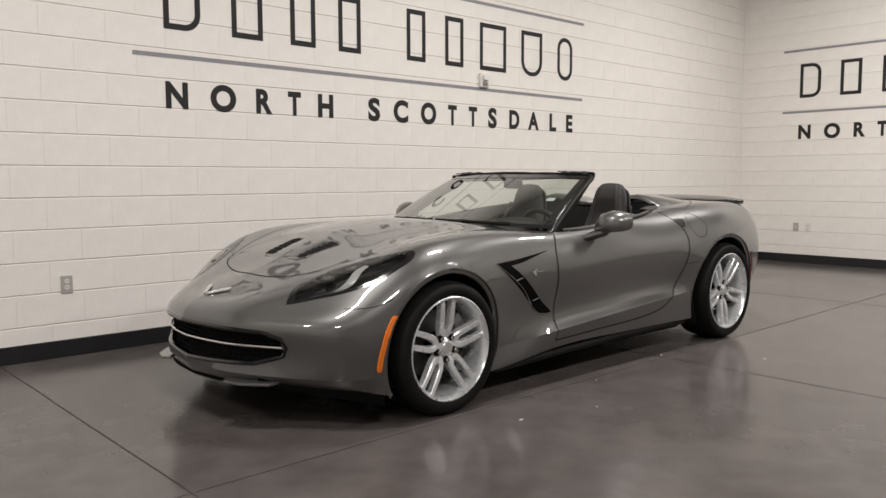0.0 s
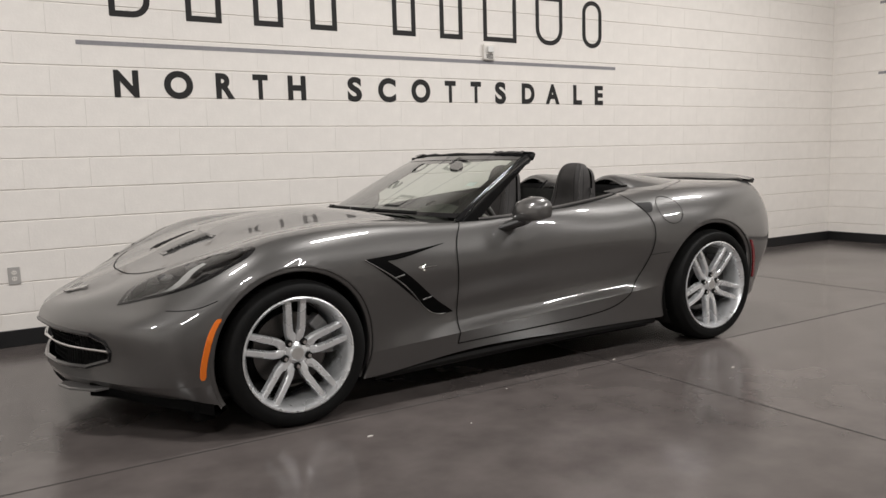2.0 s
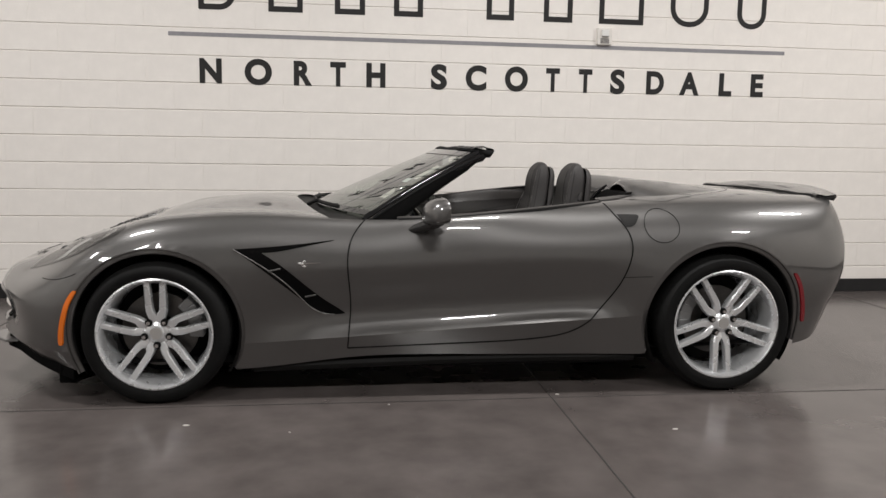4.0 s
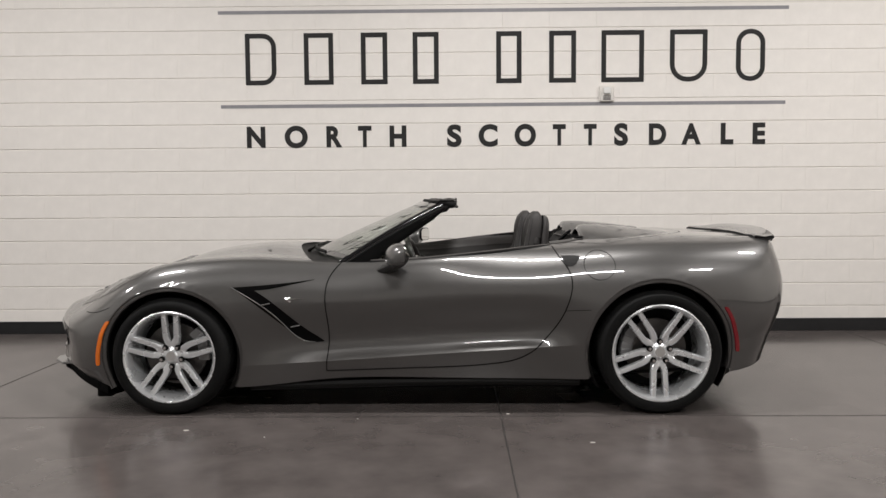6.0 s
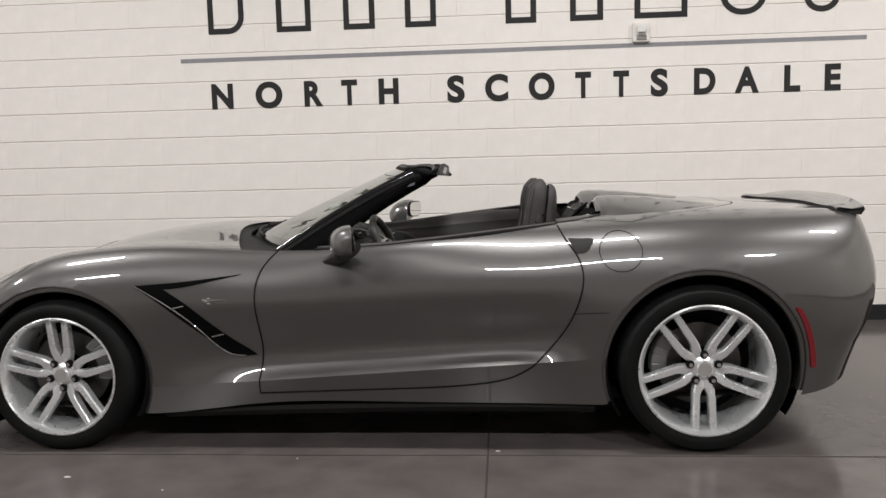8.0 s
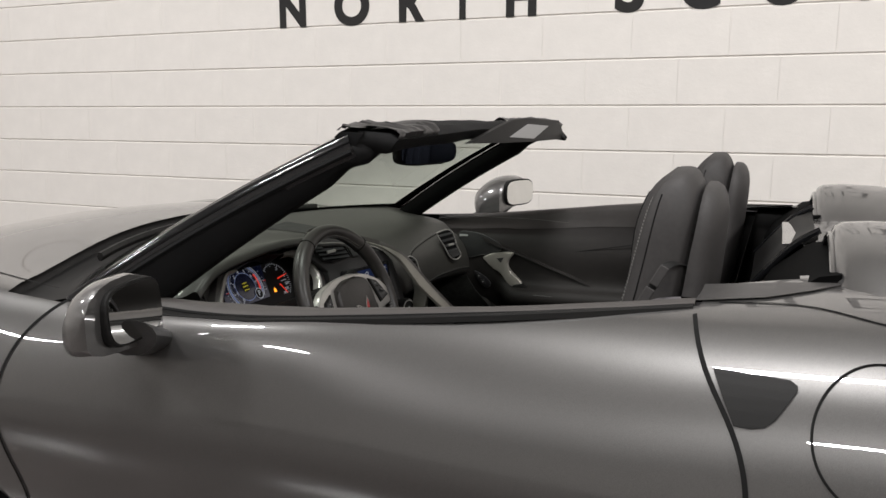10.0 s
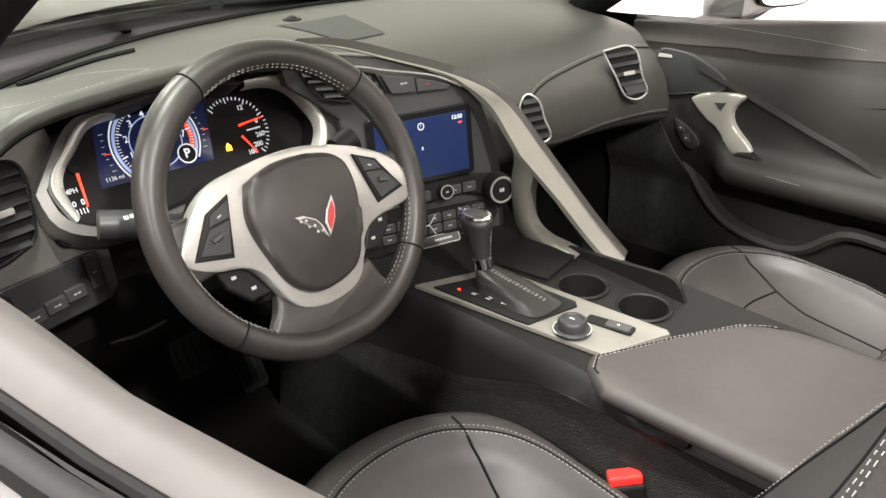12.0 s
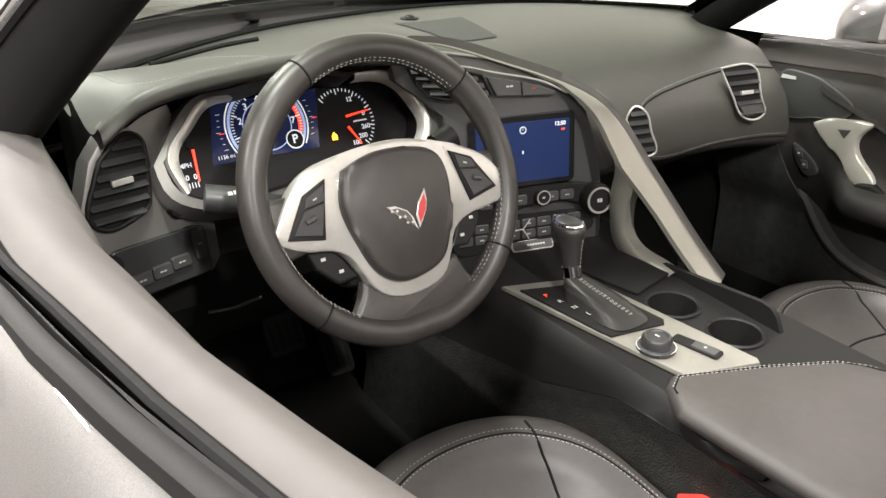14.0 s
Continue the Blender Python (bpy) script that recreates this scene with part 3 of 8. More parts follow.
def build_skin():
    G = GRID.copy()
    x, u, z = G[..., 0], G[..., 1], G[..., 2]
    kill = np.zeros((NI - 1, NJ - 1), bool)
    C = (G[:-1, :-1] + G[1:, :-1] + G[:-1, 1:] + G[1:, 1:]) / 4
    cx, cu, cz = C[..., 0], C[..., 1], C[..., 2]
    for (hx, hz), r in ((HUB_F, ARCH_F + LIP), (HUB_R, ARCH_R + LIP)):
        d = np.hypot(cx - hx, cz - hz)
        k = (d < r) & (cu > 0.55) & (cz < 0.8)
        kill |= k
        touch_k = np.zeros((NI, NJ), bool)
        touch_o = np.zeros((NI, NJ), bool)
        for a in (0, 1):
            for b in (0, 1):
                touch_k[a:NI - 1 + a, b:NJ - 1 + b] |= k
                touch_o[a:NI - 1 + a, b:NJ - 1 + b] |= ~k
        edge = touch_k & touch_o & (u > 0.5)
        ex, ez = x[edge] - hx, z[edge] - hz
        dd = np.hypot(ex, ez)
        x[edge], z[edge] = hx + ex / dd * r, hz + ez / dd * r
    # the chin tucks in under a crease
    k = np.clip(.250 - z, 0, .2) * np.clip((-.33 - x) / .16, 0, 1) * np.clip((u - .25) / .2, 0, 1)
    x += k * .26
    u -= k * .32 * u
    # the cockpit is open
    k = (cx > cowl_x(cu)) & (cx < 1.2) & (cu < belt_u(cx) - 0.006) & (cz > 0.78)
    touch_k = np.zeros((NI, NJ), bool)
    touch_o = np.zeros((NI, NJ), bool)
    for a in (0, 1):
        for b in (0, 1):
            touch_k[a:NI - 1 + a, b:NJ - 1 + b] |= k
            touch_o[a:NI - 1 + a, b:NJ - 1 + b] |= ~k
    edge = touch_k & touch_o & (u < .70) & (np.abs(x - cowl_x(u)) < .03)
    x[edge] = cowl_x(u[edge])
    kill |= (cx > cowl_x(cu)) & (cx < np.interp(cu, [0, .15, .20, .50, .555, .70], [2.26, 2.26, 2.305, 2.305, 2.145, 2.135])) & (cu < belt_u(cx) - 0.006) & (cz > 0.78)
    # grille mouth
    top = np.interp(cu, [p[0] for p in GRILLE_TOP], [p[1] for p in GRILLE_TOP])
    low = np.interp(cu, [0, .45, .575], [.285, .305, .345])
    kill |= (cx < -.55) & (cu < .575) & (cz < top) & (cz > low)
    # lamp pockets
    shrunk = shrink(LAMP_POLY, 0.93)
    kill |= inside(shrunk, cx, cu) & (cz > 0.5)
    # number of each face's piece: 0 body, 1 door, 2 bonnet
    piece = np.zeros_like(kill, int)
    piece[inside(DOOR_POLY, cx, cz) & (cu > 0.55)] = 1
    hood = (cx < cowl_x(cu) + 0.02) & (cu < .72) & (cx > -.575 + 0.6 * (cu / 0.6) ** 2 * .28) & (cu < np.interp(cx, [-.6, -.3, 0, .4, .9], [.37, .53, .63, .66, .70])) & (cz > 0.6)
    piece[hood] = 2
    return G, kill, piece


def shrink(poly, f):
    cx, cy = sum(p[0] for p in poly) / len(poly), sum(p[1] for p in poly) / len(poly)
    return [(cx + (p[0] - cx) * f, cy + (p[1] - cy) * f) for p in poly]


SKIN, KILL, PIECE = build_skin()


def grid_normals(G, j0, j1):
    f = np.cross(G[1:, 1:] - G[:-1, :-1], G[:-1, 1:] - G[1:, :-1])
    f[:, :j0] = 0
    f[:, j1:] = 0
    n = np.zeros_like(G)
    for a in (0, 1):
        for b in (0, 1):
            n[a:NI - 1 + a, b:NJ - 1 + b] += f
    n[:, -1, 1] = 0
    n[0, :, 1] = n[-1, :, 1] = 0
    ln = np.linalg.norm(n, axis=2, keepdims=True)
    n = n / np.maximum(ln, 1e-12)
    # point outwards: away from the car's inside
    out = G - np.array([1.2, 0.0, 0.45])
    n *= np.sign((n * out * np.array([1, 1, 1])).sum(2, keepdims=True) + 1e-9)
    return n


N_LOW, N_UP = grid_normals(SKIN, 0, 6), grid_normals(SKIN, 6, NJ)


def skin_piece(name, number, sides, parent, label=""):
    verts, norms, faces = [], [], []
    for side in sides:
        sel = (PIECE == number) & ~KILL
        ids = -np.ones((NI, NJ), int)
        ii, jj = np.nonzero(sel)
        for i, j in zip(ii, jj):
            q = []
            for a, b in ((i, j), (i + 1, j), (i + 1, j + 1), (i, j + 1)):
                if ids[a, b] < 0:
                    ids[a, b] = len(verts)
                    p = SKIN[a, b]
                    verts.append((p[0], p[1] * side, p[2]))
                n = (N_LOW if j < 6 else N_UP)[a, b]
                q.append((int(ids[a, b]), (n[0], n[1] * side, n[2])))
            q = q if side < 0 else q[::-1]
            faces.append([k[0] for k in q])
            norms += [k[1] for k in q]
    me = bpy.data.meshes.new(name)
    me.from_pydata(verts, [], faces)
    ob = put_mesh(name, me, M_PAINT, parent, label)
    if len(me.loops) == len(norms):
        me.normals_split_custom_set(norms)
    return ob


car = tagged(empty("convertible_car"), "dark grey metallic two-seat convertible parked with its roof down", "car")
body = skin_piece("body_shell", 0, (-1, 1), car, "dark grey metallic bodywork")
door_l = skin_piece("door", 1, (-1,), car, "dark grey door with a sharp lower crease")
door_r = skin_piece("door", 1, (1,), car, "dark grey door with a sharp lower crease")
bonnet = skin_piece("bonnet", 2, (-1, 1), car, "long dark grey bonnet with a raised middle")


def full_tree():
    from mathutils.bvhtree import BVHTree
    v, f = [], []
    for side in (-1, 1):
        o = len(v)
        for i in range(NI):
            for j in range(NJ):
                p = SKIN[i, j]
                v.append((p[0], p[1] * side, p[2]))
        for i in range(NI - 1):
            for j in range(NJ - 1):
                if not (SKIN[i, j, 0] > 0.95 and SKIN[i, j, 0] < 2.1 and SKIN[i, j, 1] < 0.55):
                    a = o + i * NJ + j
                    f.append((a, a + NJ, a + NJ + 1, a + 1))
    return BVHTree.FromPolygons(v, f)


TREE = full_tree()


def on_side(x, z, side=-1, lift=0.0):
    """The skin's point at x, z on one flank, lifted off along its normal."""
    h = TREE.ray_cast(Vector((x, side * 1.6, z)), Vector((0, -side, 0)))
    if h[0] is None:
        return None
    n = h[1] if h[1].y * side > 0 else -h[1]
    return h[0] + n * lift


def on_top(x, y, lift=0.0):
    h = TREE.ray_cast(Vector((x, y, 2.0)), Vector((0, 0, -1)))
    if h[0] is None:
        return None
    n = h[1] if h[1].z > 0 else -h[1]
    return h[0] + n * lift


def on_front(y, z, lift=0.0):
    h = TREE.ray_cast(Vector((-2.5, y, z)), Vector((1, 0, 0)))
    if h[0] is None:
        return None
    n = h[1] if h[1].x < 0 else -h[1]
    return h[0] + n * lift


def ribbon(bm, pts, half, lift_dir):
    """A narrow flat band along points; lift_dir(i): normal there."""
    rows = []
    for i, p in enumerate(pts):
        a, b = pts[max(i - 1, 0)], pts[min(i + 1, len(pts) - 1)]
        t = (b - a).normalized()
        s = t.cross(lift_dir).normalized() * half
        rows.append([p + s, p - s])
    grid_faces(bm, rows)


def seam_side(name, keys, side, samples=60, half=0.0019, mat=None, parent=None, lift=0.0012):
    pts = [on_side(k[0], k[1], side, lift) for k in spline(keys, samples)]
    pts = [p for p in pts if p is not None]
    bm = bmesh.new()
    ribbon(bm, pts, half, Vector((0, side, 0.12)))
    return part(name, bm, mat or M_GAP, parent or body)


def seam_top(name, keys, samples=60, half=0.0018, mat=None, parent=None, lift=0.0012):
    pts = [on_top(k[0], k[1], lift) for k in spline(keys, samples)]
    pts = [p for p in pts if p is not None]
    bm = bmesh.new()
    ribbon(bm, pts, half, Vector((0, 0, 1)))
    return part(name, bm, mat or M_GAP, parent or body)


# shut lines
for side, dr in ((-1, door_l), (1, door_r)):
    seam_side("shut_line", [(.955, .845), (.885, .76), (.862, .66), (.868, .55), (.876, .42), (.868, .31), (.862, .235)], side, 90, 0.0032, parent=dr, lift=.0022)
    seam_side("shut_line", [(.862, .235), (1.4, .252), (1.80, .275), (1.95, .31), (2.075, .40), (2.168, .52), (2.217, .64), (2.230, .72), (2.210, .80), (2.163, .87), (2.140, .915)], side, 130, 0.0034, parent=dr, lift=.0022)
    seam_side("fuel_door_line" if side < 0 else "panel_line", [(2.383 + .084 * math.cos(a), .818 + .078 * math.sin(a)) for a in np.linspace(0, 2 * math.pi, 49)], side, 97, 0.0017, lift=.002) if side < 0 else None
    seam_side("bumper_line", [(-.335, .60), (-.40, .575), (-.47, .563), (-.52, .562)], side, 30, 0.0018)
    seam_side("panel_line", [(2.195, .569), (2.26, .573), (2.33, .576)], side, 20, 0.0015)
    seam_top("bonnet_line", [(-.578, side * .0), (-.565, side * .15), (-.535, side * .28), (-.487, side * .395), (-.445, side * .45)], 40, 0.0035)
    seam_top("bonnet_line", [(-.445, side * .45), (-.2, side * .58), (.1, side * .64), (.5, side * .665), (.86, side * .70)], 80, 0.002)
    seam_top("deck_line", [(2.17, side * .64), (2.30, side * .655), (2.38, side * .70), (2.45, side * .725)], 40, 0.0022)
    seam_top("deck_line", [(2.45, side * .725), (2.62, side * .66), (2.85, side * .52), (2.98, side * .3), (3.02, 0)], 80, 0.0022)

# rolled arch lips, stepped in from the flank
for side in (-1, 1):
    for (hx, hz), r in ((HUB_F, ARCH_F), (HUB_R, ARCH_R)):
        bm = bmesh.new()
        rows = []
        for a in np.linspace(-.62, math.pi + .62, 72):
            c, s = math.cos(a), math.sin(a)
            row = []
            for rr, inset in ((r + LIP + .003, -.0005), (r + LIP - .004, .002), (r + LIP - .007, .010), (r + .004, .014), (r, .018), (r, .05)):
                q = on_side(hx + rr * c, max(hz + rr * s, .17), side)
                row.append(None if q is None else Vector((hx + rr * c, q.y - side * inset, hz + rr * s)))
            if all(q is not None for q in row) and hz + r * s > .15:
                rows.append(row)
        grid_faces(bm, rows)
        part("arch_lip", bm, M_PAINT, body, smooth=True, sharp=30)

# wheel-well liners
for side in (-1, 1):
    for (hx, hz), r in ((HUB_F, ARCH_F), (HUB_R, ARCH_R)):
        bm = bmesh.new()
        rows = []
        for yy in (0.86, 0.84, 0.72, 0.55):
            e = 0.0 if yy > 0.85 else 0.012
            rows.append([Vector((hx + (r + e - (0.004 if yy > .88 else 0)) * math.cos(a), side * (yy if hx < 1 else yy + 0.012), hz + (r + e - (0.004 if yy > .88 else 0)) * math.sin(a))) for a in np.linspace(-0.55, math.pi + 0.55, 50)])
        grid_faces(bm, rows)
        bm.faces.new([bm.verts.new(p) for p in rows[-1]])
        part("wheel_well", bm, M_BLACK, body, smooth=True)

# dark underbody, so that no light shows through
bm = bmesh.new()
for yy in (1, -1):
    rows = []
    for i in range(0, NI, 8):
        p = GRID[i, 0]
        rows.append([Vector((p[0], p[1] * yy * f, p[2] + (0.012 if f == 1 else 0.03))) for f in (0.985, 0.6, 0)])
    grid_faces(bm, rows)
part("underbody", bm, M_BLACK, body)
bm = bmesh.new()
prism(bm, [(-.66, -.30), (-.52, -.58), (-.40, -.70), (.40, -.70), (.45, -.79), (2.25, -.80), (2.32, -.72), (3.05, -.72), (3.25, -.45), (3.25, .45), (3.05, .72), (2.32, .72), (2.25, .80), (.45, .79), (.40, .70), (-.40, .70), (-.52, .58), (-.66, .30)], .05, Matrix.Translation((0, 0, .125)))
part("undertray", bm, M_GAP, body)
for side in (-1, 1):
    bm = bmesh.new()
    tube(bm, [(x, side * u, z) for x, u, z in spline([(.42, .79, .135), (.9, .80, .15), (1.6, .81, .165), (2.28, .82, .165)], 20)], 0.022, 8, flat=1.2)
    part("sill_strip", bm, M_BLACK, body)

# front splitter, bumper corners and chin
bm = bmesh.new()
rows = []
for x, u, z in spline([(-.895, 0, .205), (-.88, .30, .205), (-.835, .43, .20), (-.735, .575, .182), (-.56, .765, .165), (-.39, .868, .158)], 40):
    rows.append((x, u, z))
for side in (-1, 1):
    R = []
    for x, u, z in rows:
        n = Vector((-.35 - .65 * max(0, 1 - u / .9), u * .9, 0)).normalized()
        n.y *= side
        p = Vector((x, u * side, z)) - n * (.034 * min(1, u / .5))
        R.append([p - n * .10 + Vector((0, 0, .03)), p - n * .008 + Vector((0, 0, .008)), p - n * .002 + Vector((0, 0, .0)), p - n * .006 + Vector((0, 0, -.010)), p - n * .12 + Vector((0, 0, -.014))])
    grid_faces(bm, R)
part("front_splitter", bm, M_PLASTIC_SHADE, body, "black lower lip", smooth=True)
for side in (-1, 1):
    bm = bmesh.new()
    box(bm, -.445, -.36, side * .56, side * .835, .085, .17, .008)
    part("air_deflector", bm, M_PLASTIC_SHADE, body)
# black valance under the bumper corners, running back to the deflectors
for side in (-1, 1):
    bm = bmesh.new()
    R = []
    for x, u, z in spline([(-.80, .49, .195), (-.70, .605, .175), (-.55, .766, .145), (-.45, .834, .120), (-.375, .870, .100)], 24):
        R.append([Vector((x + .006, side * (u - .030), .235)), Vector((x + .004, side * (u - .016), .180)), Vector((x + .004, side * (u - .006), z + .01)), Vector((x + .02, side * (u - .02), z)), Vector((x + .09, side * (u - .09), z + .01))])
    grid_faces(bm, R)
    part("lower_valance", bm, M_PLASTIC_SHADE, body, "black valance under the bumper", smooth=True)
# winglets on the lip, ends of the mouth
for side in (-1, 1):
    bm = bmesh.new()
    prism(bm, [(-.875, .30), (-.905, .34), (-.875, .44), (-.785, .545), (-.72, .54), (-.78, .42)], 0.012, Matrix.Translation((0, 0, .212)) @ Matrix.Diagonal((1, side, 1, 1)), 0.006)
    part("lip_fin", bm, M_PAINT, body)

# grille: dark box behind the mouth, bright bar, mesh
bm = bmesh.new()
R = []
for y in np.linspace(-.60, .60, 41):
    xx = -.83 + .22 * abs(y / .6) ** 2.0
    R.append([Vector((xx + (.0 if z in (.25, .50) else .07), y, z)) for z in (.25, .30, .38, .45, .50)])
grid_faces(bm, R)
part("grille_backing", bm, M_GAP, body)
bm = bmesh.new()
for zz in np.arange(.30, .47, .022):
    pts = [on_front(y, zz, -0.035) for y in np.linspace(-.55, .55, 33)]
    tube(bm, [p for p in pts if p is not None], 0.0028, 5)
for yy in np.linspace(-.54, .54, 46):
    pts = [on_front(yy, z, -0.035) for z in (.295, .35, .40, .46)]
    pts = [p for p in pts if p is not None]
    if len(pts) > 2:
        tube(bm, pts, 0.0025, 5, up=(0, 1, 0))
tagged(part("grille_mesh", bm, M_GAP, body, "fine black grille mesh"), kind="stuff")
bm = bmesh.new()
pts = [on_front(y, .385 - .006 * abs(y), -0.006) for y in np.linspace(-.575, .575, 41)]
tube(bm, [p for p in pts if p is not None], 0.0065, 8, flat=1.1)
part("grille_bar", bm, M_CHROME, body, "bright chrome grille bar")
bm = bmesh.new()
edge = [(u, np.interp(u, [p[0] for p in GRILLE_TOP], [p[1] for p in GRILLE_TOP])) for u in np.linspace(-.0, .575, 24)]
loop = [(-u, z) for u, z in edge[::-1]] + edge[1:] + [(.59, .385)] + [(u, np.interp(u, [0, .45, .575], [.285, .305, .345])) for u in np.linspace(.575, 0, 24)]
loop += [(-u, np.interp(u, [0, .45, .575], [.285, .305, .345])) for u in np.linspace(0, .575, 24)][1:] + [(-.59, .385)]
pts = [on_front(y, z, -0.002) for y, z in loop]
tube(bm, [p for p in pts if p is not None], 0.011, 6, closed=True)
part("grille_surround", bm, M_GLOSSBLACK, body)

# nose emblem: two crossed bright flags
for yy, sgn in ((-.012, -1), (.012, 1)):
    bm = bmesh.new()
    for k in range(3):
        a, b = 0.008 + .026 * k, 0.030 + .034 * k
        q = [(-.845 + .03, yy), (-.845 + .03 - .012, yy + sgn * .012)]
        P = [on_top(-.825 + a * .7, sgn * (0.004 + a * .9), .004), on_top(-.83 + b * .9, sgn * (0.010 + b), .005), on_top(-.808 + b * .9, sgn * (0.006 + b), .005), on_top(-.80 + a * .7, sgn * (0.001 + a * .7), .004)]
        if all(p is not None for p in P):
            bm.faces.new([bm.verts.new(p) for p in P])
    r = bmesh.ops.extrude_face_region(bm, geom=bm.faces[:])
    for g in r["geom"]:
        if isinstance(g, bmesh.types.BMVert):
            g.co.z += 0.004
    part("nose_badge", bm, M_CHROME, bonnet, "small bright chrome emblem")


# headlamps
def headlamp(side):
    poly = [tuple(p) for p in spline(LAMP_POLY + LAMP_POLY[:1], 60)][:-1]

    def plate(outline, lift, push=0.0, cuts=3):
        b = bmesh.new()
        vs = [b.verts.new((p[0], p[1] * side, 0)) for p in outline]
        f = b.faces.new(vs)
        bmesh.ops.triangulate(b, faces=[f])
        bmesh.ops.subdivide_edges(b, edges=b.edges[:], cuts=cuts, use_grid_fill=True)
        for v in b.verts:
            p = on_top(v.co.x, v.co.y, lift)
            if p is not None:
                v.co = p - Vector((0, 0, push))
        return b

    lamp = part("headlamp", plate(shrink(poly, 0.985), -0.03, 0.012), M_GLOSSBLACK, car, "swept-back headlamp under a clear lens", True)
    # black border ring
    b = bmesh.new()
    inn = shrink(poly, 0.88)
    A = [on_top(p[0], p[1] * side, 0.0015) for p in poly]
    B = [on_top(p[0], p[1] * side, 0.0025) for p in inn]
    va, vb = [b.verts.new(p) for p in A], [b.verts.new(p) for p in B]
    for i in range(len(poly)):
        k = (i + 1) % len(poly)
        b.faces.new((va[i], va[k], vb[k], vb[i]))
    part("bezel", b, M_GLOSSBLACK, lamp, "gloss black lamp edge")
    part("lens", plate(shrink(poly, 0.93), 0.003), M_LENS, lamp, "clear lens", True, 60)
    # light guide: an L of pale plastic along the lower edge
    b = bmesh.new()
    keys = [(-.640, .530), (-.56, .598), (-.49, .662), (-.44, .672), (-.39, .655), (-.34, .655)]
    up = [(-.630, .540), (-.55, .612), (-.485, .682), (-.425, .712), (-.37, .695), (-.325, .690)]
    R = [[on_top(p[0], p[1] * side, -.010), on_top((p[0] + q[0]) / 2, (p[1] + q[1]) / 2 * side, -.004), on_top(q[0], q[1] * side, -.010)] for p, q in zip(spline(keys, 24), spline(up, 24))]
    grid_faces(b, R)
    part("light_guide", b, material("frosted lamp plastic", (0.38, 0.38, 0.37), 0.3, coat=0.4), lamp, "frosted running-light strip", True)
    for cx, cu, r in ((-.475, .56, .036), (-.37, .61, .034)):
        b = bmesh.new()
        c = on_top(cx, cu * side, -.016)
        bmesh.ops.create_uvsphere(b, u_segments=16, v_segments=10, radius=r, matrix=Matrix.Translation(c) @ Matrix.Diagonal((1, .8, .55, 1)))
        part("projector", b, M_GRAPHITE, lamp, "round projector bowl", True)
    return lamp


headlamp(-1)
headlamp(1)

# side markers
for side in (-1, 1):
    for keys, w, mat, lab in (([(-.338, .527), (-.372, .47), (-.395, .40), (-.41, .33), (-.414, .275)], .013, M_AMBER, "amber side marker"),
                              ([(3.062, .592), (3.098, .53), (3.122, .46), (3.137, .40), (3.144, .338)], .013, M_RED, "dark red side marker")):
        b = bmesh.new()
        R = []
        K = spline(keys, 24)
        for i, k in enumerate(K):
            e = w * (1.0 if 0 < i < 23 else 0.6)
            R.append([on_side(k[0] - e, k[1], side, .0), on_side(k[0] - e * .8, k[1], side, .006), on_side(k[0] + e * .8, k[1], side, .006), on_side(k[0] + e, k[1], side, .0)])
        R = [r for r in R if all(p is not None for p in r)]
        grid_faces(b, R)
        part("side_marker", b, mat, body, lab, True, 50)

